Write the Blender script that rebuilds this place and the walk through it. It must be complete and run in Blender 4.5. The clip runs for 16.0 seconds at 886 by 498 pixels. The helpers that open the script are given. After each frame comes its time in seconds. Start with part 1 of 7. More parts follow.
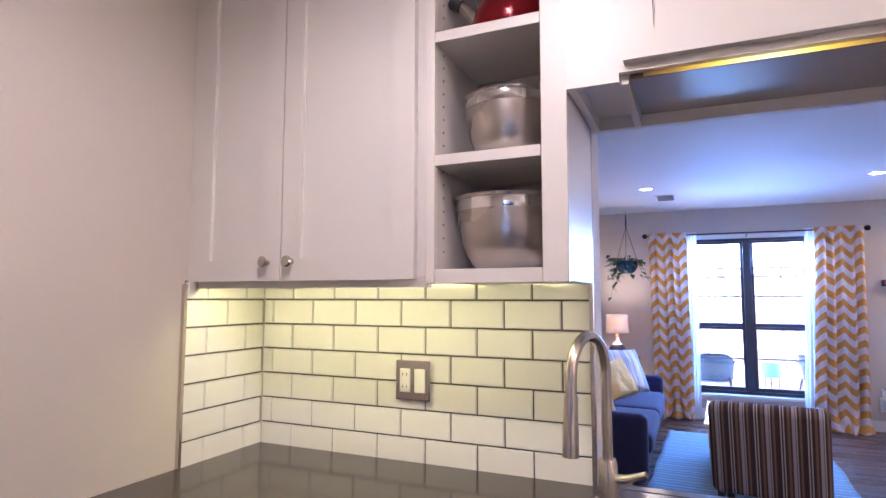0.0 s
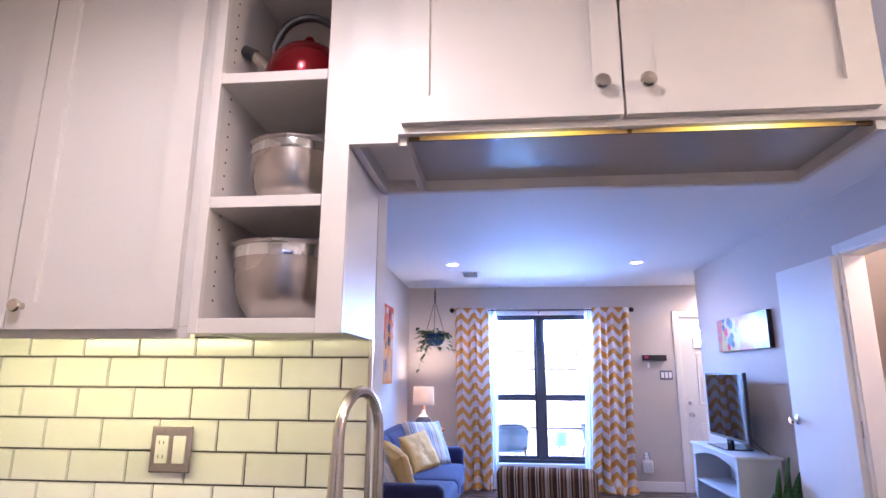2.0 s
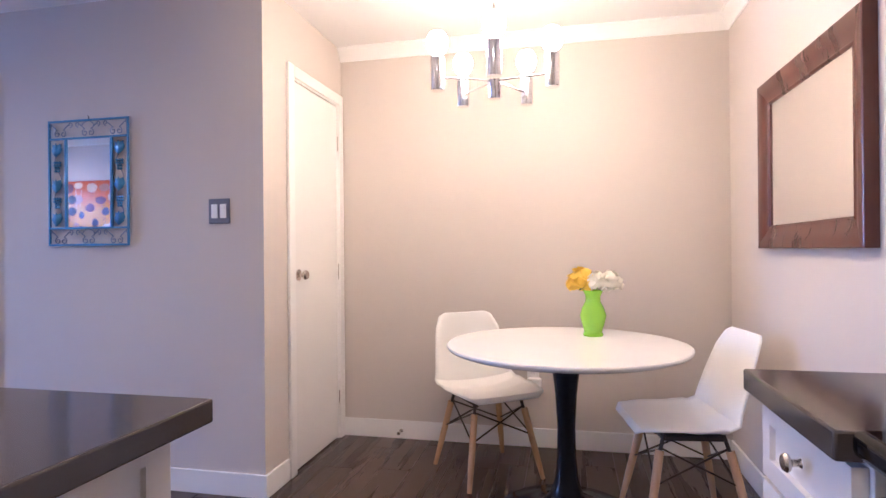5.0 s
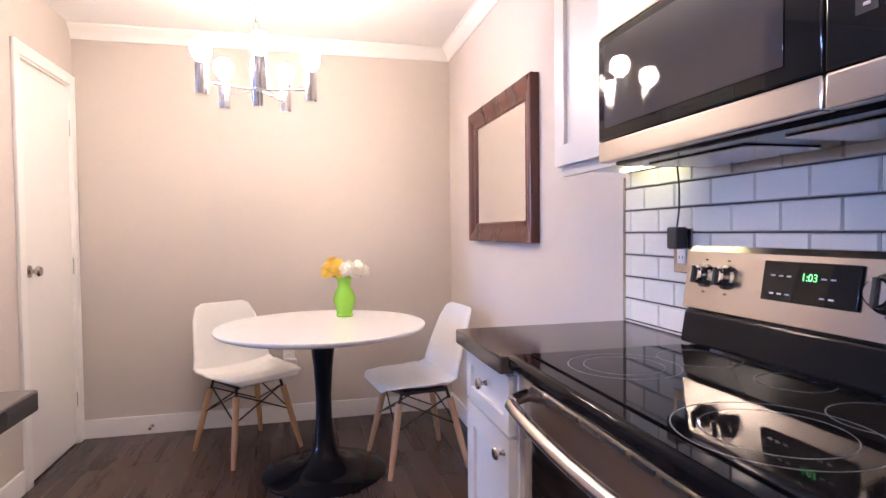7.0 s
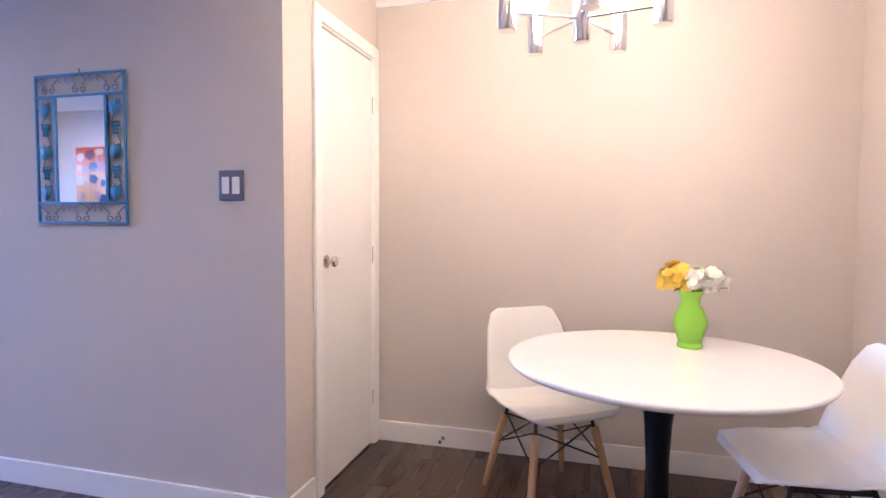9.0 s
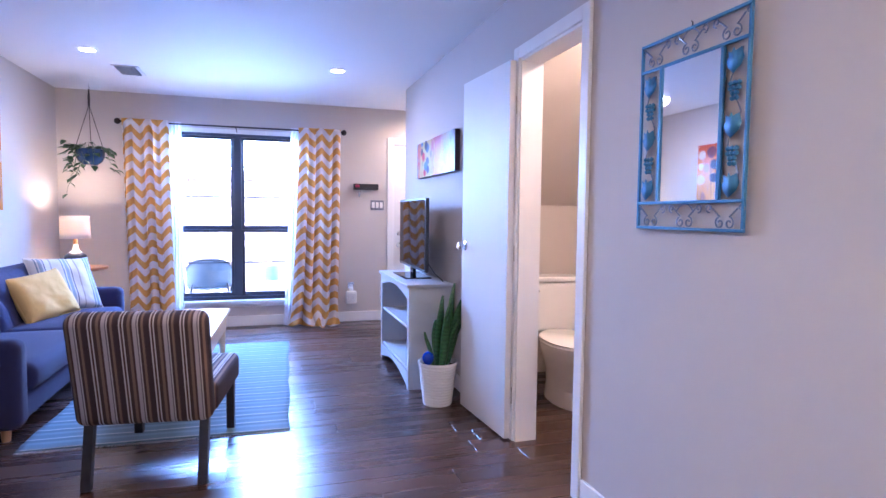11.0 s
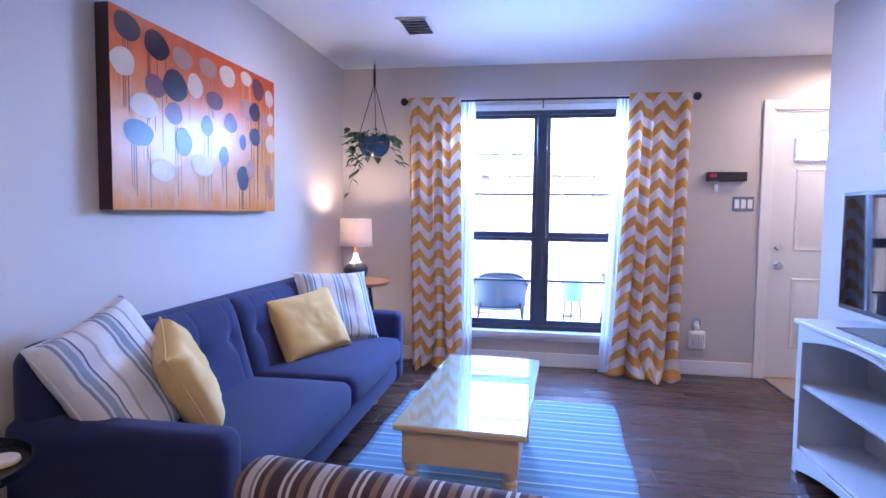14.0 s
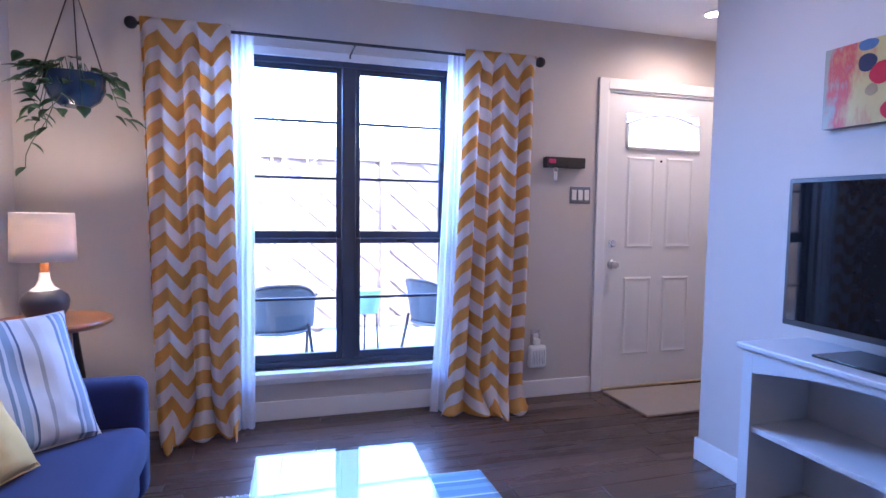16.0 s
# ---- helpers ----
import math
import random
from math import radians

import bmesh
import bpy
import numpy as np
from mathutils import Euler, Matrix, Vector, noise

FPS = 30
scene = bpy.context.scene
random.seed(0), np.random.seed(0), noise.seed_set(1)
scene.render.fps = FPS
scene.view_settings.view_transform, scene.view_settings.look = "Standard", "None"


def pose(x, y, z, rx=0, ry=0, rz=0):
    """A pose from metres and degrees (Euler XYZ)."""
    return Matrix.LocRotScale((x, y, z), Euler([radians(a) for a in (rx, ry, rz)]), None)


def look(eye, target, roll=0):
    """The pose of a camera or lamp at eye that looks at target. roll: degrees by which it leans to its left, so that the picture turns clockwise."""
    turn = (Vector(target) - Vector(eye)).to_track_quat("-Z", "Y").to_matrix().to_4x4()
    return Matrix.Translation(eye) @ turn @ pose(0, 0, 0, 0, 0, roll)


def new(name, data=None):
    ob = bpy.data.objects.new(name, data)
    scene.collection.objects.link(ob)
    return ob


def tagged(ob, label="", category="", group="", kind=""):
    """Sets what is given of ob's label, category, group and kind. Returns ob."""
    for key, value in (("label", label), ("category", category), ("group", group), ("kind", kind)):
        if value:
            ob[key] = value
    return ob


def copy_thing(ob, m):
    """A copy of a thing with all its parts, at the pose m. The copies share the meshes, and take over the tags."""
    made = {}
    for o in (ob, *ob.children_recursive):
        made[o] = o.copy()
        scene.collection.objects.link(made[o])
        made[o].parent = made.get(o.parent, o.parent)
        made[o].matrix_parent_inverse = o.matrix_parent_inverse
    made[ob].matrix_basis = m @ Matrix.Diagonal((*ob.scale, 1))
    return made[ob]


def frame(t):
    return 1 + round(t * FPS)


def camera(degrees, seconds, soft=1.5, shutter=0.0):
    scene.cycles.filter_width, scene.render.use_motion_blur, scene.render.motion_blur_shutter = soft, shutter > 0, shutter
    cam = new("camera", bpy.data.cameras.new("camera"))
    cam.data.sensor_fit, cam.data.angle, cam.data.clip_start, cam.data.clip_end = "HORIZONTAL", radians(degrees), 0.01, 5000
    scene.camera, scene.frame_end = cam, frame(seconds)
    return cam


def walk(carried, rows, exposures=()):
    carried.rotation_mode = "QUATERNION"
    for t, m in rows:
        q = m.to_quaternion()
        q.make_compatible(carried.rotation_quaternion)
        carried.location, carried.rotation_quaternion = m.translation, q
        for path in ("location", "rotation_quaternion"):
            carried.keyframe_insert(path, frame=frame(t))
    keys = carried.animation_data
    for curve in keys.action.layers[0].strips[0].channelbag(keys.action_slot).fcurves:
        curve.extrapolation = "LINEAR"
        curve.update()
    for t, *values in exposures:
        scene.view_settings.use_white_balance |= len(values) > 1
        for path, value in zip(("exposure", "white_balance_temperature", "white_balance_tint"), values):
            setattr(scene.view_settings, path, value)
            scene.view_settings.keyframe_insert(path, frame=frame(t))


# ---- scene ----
cam = camera(76.0, 16.0)
PATH = [
    (0, (0.878, 0.92, 1.362), (0.074, 2.744, 1.533), 0.1),
    (0.5, (0.876, 0.924, 1.387), (0.115, 2.745, 1.712), 0.1),
    (1, (0.884, 0.925, 1.388), (0.177, 2.748, 1.806), 0.1),
    (1.5, (0.92, 0.92, 1.354), (0.361, 2.791, 1.784), 0.1),
    (2, (0.966, 0.964, 1.315), (0.769, 2.907, 1.746), 0.3),
    (2.5, (1.009, 1.05, 1.277), (1.277, 2.984, 1.712), -0.0),
    (3, (1.043, 1.014, 1.215), (1.922, 2.762, 1.628), 0.1),
    (3.5, (1.014, 0.974, 1.188), (2.505, 2.278, 1.466), -0.2),
    (4, (0.873, 0.979, 1.136), (2.649, 1.886, 1.289), -0.4),
    (4.5, (0.78, 0.932, 1.138), (2.663, 1.603, 1.19), -0.4),
    (5, (0.623, 0.932, 1.144), (2.577, 1.362, 1.148), -0.5),
    (5.2, (0.568, 0.936, 1.15), (2.541, 1.264, 1.134), -0.6),
    (6.2, (0.360, 0.985, 1.178), (2.322, 0.80, 1.133), -0.6),
    (7.3, (0.241, 1.019, 1.202), (2.174, 0.509, 1.127), -0.6),
    (7.5, (0.303, 0.994, 1.213), (2.236, 0.489, 1.118), -0.6),
    (8, (0.507, 1.011, 1.216), (2.45, 0.547, 1.109), -0.3),
    (8.5, (0.745, 1.03, 1.227), (2.74, 0.96, 1.116), 0.1),
    (9, (1.09, 1.15, 1.212), (3.015, 1.681, 1.105), 0.3),
    (9.5, (1.414, 1.271, 1.22), (3.081, 2.372, 1.107), 0.3),
    (10, (1.612, 1.383, 1.24), (2.877, 2.927, 1.122), 0.5),
    (10.2, (1.642, 1.447, 1.225), (2.73, 3.121, 1.11), 0.7),
    (11.2, (1.77, 1.86, 1.224), (2.24, 3.80, 1.097), 0.5),
    (12.3, (1.877, 2.413, 1.216), (1.581, 4.386, 1.078), 0.2),
    (12.5, (1.876, 2.56, 1.209), (1.533, 4.526, 1.072), 0.3),
    (13, (1.857, 2.95, 1.237), (1.455, 4.904, 1.101), 0.5),
    (13.5, (1.673, 3.286, 1.23), (1.266, 5.24, 1.1), 0.5),
    (14, (1.431, 3.593, 1.221), (1.1, 5.562, 1.095), 0.7),
    (14.5, (1.247, 3.923, 1.24), (1.087, 5.913, 1.113), 0.8),
    (15, (1.074, 4.216, 1.229), (1.15, 6.211, 1.107), 0.9),
    (15.5, (1.007, 4.539, 1.218), (1.326, 6.509, 1.096), 0.9),
    (16, (1.009, 4.879, 1.206), (1.589, 6.788, 1.07), 0.8),
]
EXPOSURE, KELVIN, TINT = 5.85, 4800, 24
BULB_GLOW, LED_GLOW, CAN_POWER, HALL_CAN, KITCHEN_FILL, TABLE_LAMP, BATH_GLOW = 2.75, 0.66, 0.25, 0.76, 1.25, 0.26, 2.3
walk(cam, [(t, look(eye, target, roll)) for t, eye, target, roll in PATH], exposures=[(0.0, EXPOSURE, KELVIN, TINT), (1.2, EXPOSURE + 0.05, KELVIN, TINT), (2.5, EXPOSURE + 0.3, KELVIN, TINT), (3.1, EXPOSURE + 0.3, KELVIN, TINT), (3.6, EXPOSURE + 0.05, KELVIN, TINT), (4.5, EXPOSURE + 0.15, KELVIN, TINT), (8.5, EXPOSURE + 0.08, KELVIN, TINT), (10.0, EXPOSURE + 0.5, KELVIN, TINT), (12.4, EXPOSURE + 0.3, KELVIN, TINT), (13.5, EXPOSURE + 0.15, KELVIN, TINT), (15.0, EXPOSURE - 0.22, KELVIN, TINT), (16.0, EXPOSURE - 0.48, KELVIN, TINT)])

# ---- world and large lights ----
world = bpy.data.worlds.new("sky")
scene.world = world
world.use_nodes = True
wn = world.node_tree
sky = wn.nodes.new("ShaderNodeTexSky")
sky.sky_type, sky.sun_disc = "NISHITA", False
sky.sun_elevation, sky.sun_rotation = radians(50), radians(188)
wn.links.new(sky.outputs[0], wn.nodes["Background"].inputs[0])
wn.nodes["Background"].inputs[1].default_value = 0.15


def lamp(name, kind, m, power, color, size=0.1, **more):
    data = bpy.data.lights.new(name, kind)
    data.energy, data.color = power, color
    if kind == "SUN":
        data.angle = size
    elif kind == "AREA":
        data.shape, data.size = "DISK", size
    else:
        data.shadow_soft_size = size
    if kind == "SPOT":
        data.spot_size, data.spot_blend = more["cone"], more["blend"]
    ob = new(name, data)
    ob.matrix_world = m
    return ob


lamp("sun", "SUN", look((3, 0, 14), (1.5, 10.7, 0)), 0.5, (1, 0.96, 0.92), radians(15))
# area lamp added outside the top row of panes, standing in for skylight
sky_lamp = lamp("window_sky_fill", "AREA", look((1.45, 8.36, 1.885), (1.45, 6.0, 0.2)), 2.15, (0.36, 0.56, 1.0), 1.0)
sky_lamp.data.shape, sky_lamp.data.size, sky_lamp.data.size_y = "RECTANGLE", 1.14, 0.30
sky_lamp.data.spread = radians(140)

# ---- materials ----


class Nodes:
    """A small wrapper to chain shader nodes."""

    def __init__(self, name):
        self.m = bpy.data.materials.new(name)
        self.m.use_nodes = True
        self.t = self.m.node_tree
        self.b = self.t.nodes["Principled BSDF"]

    def node(self, kind, **props):
        n = self.t.nodes.new("ShaderNode" + kind)
        for k, v in props.items():
            setattr(n, k, v)
        return n

    def link(self, a, b):
        self.t.links.new(a, b)

    def put(self, socket, v):
        if isinstance(v, (int, float)):
            socket.default_value = v
        elif isinstance(v, tuple):
            socket.default_value = v if len(v) == 4 else (*v, 1)
        else:
            self.link(v, socket)

    def math(self, op, a, b=0.0):
        n = self.node("Math", operation=op)
        self.put(n.inputs[0], a)
        self.put(n.inputs[1], b)
        return n.outputs[0]

    def mix(self, f, a, b, mode="MIX"):
        n = self.node("Mix", data_type="RGBA", blend_type=mode)
        self.put(n.inputs[0], f)
        self.put(n.inputs[6], a)
        self.put(n.inputs[7], b)
        return n.outputs[2]

    def noise(self, scale, detail=3, rough=0.5, vec=None, stretch=None):
        n = self.node("TexNoise")
        n.inputs["Scale"].default_value, n.inputs["Detail"].default_value, n.inputs["Roughness"].default_value = scale, detail, rough
        v = vec or self.coord("Object")
        if stretch:
            mp = self.node("Mapping")
            mp.inputs["Scale"].default_value = stretch
            self.link(v, mp.inputs[0])
            v = mp.outputs[0]
        self.link(v, n.inputs["Vector"])
        return n.outputs["Fac"]

    def coord(self, which):
        return self.node("TexCoord").outputs[which]

    def axis(self, which, src="Object"):
        n = self.node("SeparateXYZ")
        self.link(self.coord(src), n.inputs[0])
        return n.outputs["XYZ".index(which)]

    def ramp(self, f, stops, constant=False):
        n = self.node("ValToRGB")
        r = n.color_ramp
        r.interpolation = "CONSTANT" if constant else "LINEAR"
        while len(r.elements) < len(stops):
            r.elements.new(0.5)
        for e, (p, c) in zip(r.elements, stops):
            e.position, e.color = p, (*c, 1)
        self.link(f, n.inputs[0])
        return n.outputs[0]

    def bump(self, h, strength=0.2, dist=0.01):
        n = self.node("Bump")
        n.inputs["Strength"].default_value, n.inputs["Distance"].default_value = strength, dist
        self.link(h, n.inputs["Height"])
        self.link(n.outputs[0], self.b.inputs["Normal"])

    def set(self, color=None, rough=None, metal=None, **more):
        for key, v in (("Base Color", color), ("Roughness", rough), ("Metallic", metal)):
            if v is not None:
                self.put(self.b.inputs[key], v)
        for key, v in more.items():
            self.put(self.b.inputs[key.replace("_", " ")], v)
        return self.m


def scaled(c, f):
    return tuple(min(1, x * f) for x in c)


def plain(name, color, rough=0.5, metal=0.0, var=0.08, scale=3.0, fine=80.0, bump=0.08, rvar=0.06, stretch=None, **more):
    """A surface with broad and fine variation in tone, and a slight relief."""
    n = Nodes(name)
    big, small = n.noise(scale, 4), n.noise(fine, 3, 0.6, stretch=stretch)
    c = n.mix(big, scaled(color, 1 - var), scaled(color, 1 + var))
    c = n.mix(small, scaled(color, 1 - var * 0.6), c)
    n.bump(small, bump, 0.002)
    r = n.math("ADD", n.math("MULTIPLY", big, rvar * 2), rough - rvar)
    return n.set(c, r, metal, **more)


WALL = plain("wall_paint", (0.56, 0.51, 0.465), 0.82, var=0.02, scale=1.2, fine=220, bump=0.12)
CEIL = plain("ceiling_paint", (0.80, 0.79, 0.78), 0.75, var=0.02, scale=1.0, fine=180, bump=0.15)
TRIM = plain("white_trim", (0.80, 0.79, 0.77), 0.35, var=0.02, scale=4, fine=60, bump=0.03)
DOORW = plain("door_paint", (0.76, 0.75, 0.73), 0.55, var=0.025, scale=3, fine=90, bump=0.05)
CAB = plain("cabinet_paint", (0.69, 0.66, 0.63), 0.38, var=0.02, scale=3, fine=110, bump=0.05)
CABIN = plain("cabinet_inside", (0.62, 0.59, 0.57), 0.45, var=0.03, scale=4, fine=90, bump=0.05)
COUNTER = plain("grey_quartz", (0.062, 0.052, 0.047), 0.13, var=0.18, scale=30, fine=400, bump=0.0, rvar=0.004)
STEEL = plain("brushed_steel", (0.62, 0.57, 0.53), 0.24, 1.0, var=0.05, scale=5, fine=120, bump=0.03, stretch=(1, 30, 30))
BOWLSTEEL = plain("satin_bowl_steel", (0.54, 0.49, 0.45), 0.28, 1.0, var=0.03, scale=4, fine=140, bump=0.01, stretch=(0.2, 0.2, 6))
NICKEL = plain("brushed_nickel", (0.60, 0.55, 0.49), 0.26, 1.0, var=0.04, fine=90, bump=0.02)
CHROME = plain("chrome", (0.8, 0.8, 0.8), 0.12, 1.0, var=0.03, bump=0.01, rvar=0.02)
BLACKGLASS = plain("black_glass", (0.009, 0.009, 0.010), 0.035, var=0.2, fine=50, bump=0.0, rvar=0.004, Specular_IOR_Level=0.28)
COOKGLASS = plain("cooktop_glass", (0.007, 0.007, 0.008), 0.04, var=0.2, fine=50, bump=0.0, rvar=0.004, Specular_IOR_Level=0.07)
BLACK = plain("black_enamel", (0.010, 0.010, 0.011), 0.16, var=0.15, fine=90, bump=0.0, rvar=0.02, Specular_IOR_Level=0.16)
BLACKPL = plain("black_plastic", (0.02, 0.02, 0.022), 0.42, var=0.15, fine=120, bump=0.05)
WINFRAME = plain("dark_window_paint", (0.045, 0.055, 0.085), 0.35, var=0.12, fine=60, bump=0.05)
IRON = plain("dark_iron", (0.035, 0.03, 0.03), 0.45, 0.6, var=0.2, fine=90, bump=0.08)
GROUT = plain("dark_grout", (0.07, 0.06, 0.055), 0.85, var=0.15, fine=200, bump=0.1)
TILE = plain("white_glazed_tile", (0.78, 0.77, 0.74), 0.10, var=0.015, scale=9, fine=12, bump=0.03, rvar=0.03)
WHITEPL = plain("white_plastic", (0.80, 0.79, 0.77), 0.32, var=0.02, fine=80, bump=0.02)
SHELLW = plain("chair_shell_white", (0.80, 0.79, 0.76), 0.35, var=0.015, fine=150, bump=0.04)
TABLEW = plain("white_laminate", (0.82, 0.81, 0.80), 0.22, var=0.015, fine=60, bump=0.01)
CERAMIC = plain("white_ceramic", (0.82, 0.81, 0.78), 0.12, var=0.02, fine=30, bump=0.02)
GREENV = plain("green_glazed_vase", (0.30, 0.62, 0.03), 0.12, var=0.06, fine=20, bump=0.02)
PLATEM = plain("dark_nickel_plate", (0.20, 0.21, 0.25), 0.34, 0.9, var=0.05, fine=90, bump=0.02)
REDM = plain("red_enamel", (0.18, 0.004, 0.008), 0.18, 0.55, var=0.1, fine=60, bump=0.02)
BLUEM = plain("blue_painted_metal", (0.06, 0.22, 0.42), 0.4, 0.2, var=0.25, scale=20, fine=120, bump=0.1)
GREYM = plain("grey_wire", (0.22, 0.25, 0.32), 0.4, 0.5, var=0.2, scale=20, fine=120, bump=0.1)
SOIL = plain("potting_soil", (0.035, 0.025, 0.018), 0.95, var=0.4, scale=30, fine=120, bump=0.6)
STANDW = plain("stand_paint", (0.54, 0.55, 0.56), 0.4, var=0.03, fine=90, bump=0.05)
CREAM = plain("cream_table_paint", (0.62, 0.45, 0.26), 0.35, var=0.05, fine=70, bump=0.05)
RATTAN = plain("dark_wicker", (0.05, 0.055, 0.065), 0.55, var=0.3, scale=40, fine=200, bump=0.4)
BLUEPOT = plain("blue_glazed_pot", (0.02, 0.05, 0.12), 0.2, var=0.2, fine=30, bump=0.05)
LAMPGREY = plain("grey_ceramic", (0.055, 0.06, 0.085), 0.35, var=0.2, fine=60, bump=0.1)
CONCRETE = plain("patio_concrete", (0.26, 0.25, 0.23), 0.9, var=0.15, scale=2, fine=60, bump=0.3)
PETALY = plain("yellow_petal", (0.88, 0.60, 0.04), 0.6, var=0.12, scale=40, fine=160, bump=0.1)
PETALW = plain("cream_petal", (0.86, 0.83, 0.70), 0.6, var=0.08, scale=40, fine=160, bump=0.1)
BLUEGLASS = plain("blue_glass", (0.01, 0.06, 0.65), 0.06, var=0.2, fine=20, bump=0.02)
ROPE = plain("dark_cord", (0.06, 0.05, 0.05), 0.8, var=0.2, fine=300, bump=0.3)
# dim gold light on the cabinet rail, put into the colour
LITGOLD = plain("lit_rail_gold", (0.16, 0.10, 0.03), 0.35, 0.5, var=0.2, fine=60, bump=0.03)
MIRROR = plain("mirror_silver", (0.88, 0.88, 0.88), 0.02, 1.0, var=0.005, bump=0.0, rvar=0.005)


def wood(name, a, b, axis, rough=0.4, scale=14.0, vary=True, spec=0.5):
    """Wood grain that runs along one axis of the object, each piece a little different."""
    n = Nodes(name)
    st = [1.0, 1.0, 1.0]
    st["XYZ".index(axis)] = 0.07
    info = n.node("ObjectInfo")
    shift = n.node("VectorMath", operation="ADD")
    n.link(n.coord("Object"), shift.inputs[0])
    sc = n.node("VectorMath", operation="SCALE")
    sc.inputs[0].default_value = (7.3, 5.1, 3.7)
    n.link(info.outputs["Random"], sc.inputs["Scale"])
    n.link(sc.outputs[0], shift.inputs[1])
    grain = n.noise(scale, 6, 0.62, vec=shift.outputs[0], stretch=tuple(st))
    fine = n.noise(scale * 9, 3, 0.6, vec=shift.outputs[0], stretch=tuple(st))
    c = n.ramp(grain, [(0.3, a), (0.7, b)])
    c = n.mix(n.math("MULTIPLY", fine, 0.35), c, scaled(a, 0.7))
    if vary:
        c = n.mix(0.5, c, n.ramp(info.outputs["Random"], [(0.0, scaled(a, 0.75)), (1.0, scaled(b, 1.1))]))
    n.bump(fine, 0.1, 0.001)
    return n.set(c, n.math("ADD", n.math("MULTIPLY", grain, 0.15), rough - 0.07), 0.0, Specular_IOR_Level=spec)


FLOORW = wood("floor_plank", (0.038, 0.018, 0.012), (0.078, 0.041, 0.028), "X", 0.27, 9, spec=0.72)
BEECH = wood("beech_leg", (0.46, 0.27, 0.13), (0.62, 0.40, 0.21), "Z", 0.42, 30, False)
OAKTOP = wood("orange_wood", (0.30, 0.12, 0.04), (0.45, 0.20, 0.07), "X", 0.3, 20, False)
MAHOG = wood("mahogany_frame", (0.050, 0.013, 0.008), (0.115, 0.032, 0.018), "Z", 0.28, 12, False)
OAKLEG = wood("amber_leg", (0.36, 0.17, 0.07), (0.50, 0.27, 0.12), "Z", 0.42, 30, False)
BLACKW = wood("black_stained_wood", (0.012, 0.010, 0.012), (0.03, 0.026, 0.03), "X", 0.35, 20, False)
PALE = wood("pale_raw_wood", (0.55, 0.42, 0.26), (0.68, 0.54, 0.35), "Z", 0.5, 20, False)
FENCEW = wood("cedar_fence", (0.17, 0.11, 0.08), (0.28, 0.20, 0.15), "Z", 0.8, 10)


def fabric(name, color, weave=420.0, var=0.12, rough=0.9):
    n = Nodes(name)
    w, big = n.noise(weave, 2, 0.7), n.noise(5, 4)
    c = n.mix(w, scaled(color, 1 - var * 2), scaled(color, 1 + var))
    c = n.mix(n.math("MULTIPLY", big, 0.5), c, scaled(color, 0.82))
    n.bump(w, 0.35, 0.002)
    return n.set(c, rough, 0.0, Sheen_Weight=0.06)


NAVY = fabric("navy_upholstery", (0.012, 0.014, 0.072))
YELLOW = fabric("yellow_linen", (0.74, 0.50, 0.16))
SHEER = fabric("white_sheer", (0.82, 0.83, 0.86), 300)
MATF = fabric("beige_mat_pile", (0.42, 0.36, 0.30), 160, 0.25)
SHADE = Nodes("lamp_shade_linen")
SHADE.set((0.85, 0.78, 0.70), 0.9, Subsurface_Weight=0.0, Transmission_Weight=0.0)
_tr = SHADE.node("BsdfTranslucent")
_tr.inputs[0].default_value = (0.60, 0.50, 0.38, 1)
_mx = SHADE.node("MixShader")
_mx.inputs[0].default_value = 0.2
SHADE.link(SHADE.b.outputs[0], _mx.inputs[1])
SHADE.link(_tr.outputs[0], _mx.inputs[2])
SHADE.link(_mx.outputs[0], SHADE.t.nodes["Material Output"].inputs[0])
SHADE = SHADE.m


def striped(name, axis, period, stops, src="UV", weave=350.0, wobble=0.0):
    """Woven cloth with bands of colour across one axis."""
    n = Nodes(name)
    v = n.axis(axis, src)
    if wobble:
        v = n.math("ADD", v, n.math("MULTIPLY", n.noise(7), wobble))
    f = n.math("FRACT", n.math("DIVIDE", v, period))
    c = n.ramp(f, stops, True)
    w = n.noise(weave, 2, 0.7)
    c = n.mix(n.math("MULTIPLY", w, 0.45), c, n.mix(0.5, c, (0.05, 0.05, 0.06)))
    n.bump(w, 0.35, 0.002)
    return n.set(c, 0.88, 0.0, Sheen_Weight=0.03)


CHAIRST = striped("striped_upholstery", "X", 0.120, [
    (0.0, (0.028, 0.014, 0.020)), (0.16, (0.44, 0.40, 0.38)), (0.21, (0.06, 0.03, 0.035)), (0.27, (0.46, 0.42, 0.40)),
    (0.32, (0.035, 0.018, 0.022)), (0.43, (0.17, 0.11, 0.075)), (0.53, (0.045, 0.02, 0.025)), (0.60, (0.36, 0.32, 0.33)),
    (0.72, (0.13, 0.11, 0.13)), (0.76, (0.44, 0.40, 0.38)), (0.80, (0.04, 0.02, 0.025)), (0.88, (0.19, 0.12, 0.08)), (0.96, (0.05, 0.025, 0.03))])
PILLOWST = striped("striped_pillow_cloth", "X", 0.185, [
    (0.0, (0.72, 0.70, 0.68)), (0.22, (0.22, 0.28, 0.36)), (0.28, (0.66, 0.66, 0.68)), (0.33, (0.30, 0.37, 0.45)),
    (0.46, (0.62, 0.62, 0.64)), (0.52, (0.12, 0.15, 0.22)), (0.56, (0.70, 0.68, 0.66)), (0.78, (0.42, 0.40, 0.38)), (0.84, (0.68, 0.66, 0.63))], wobble=0.004)
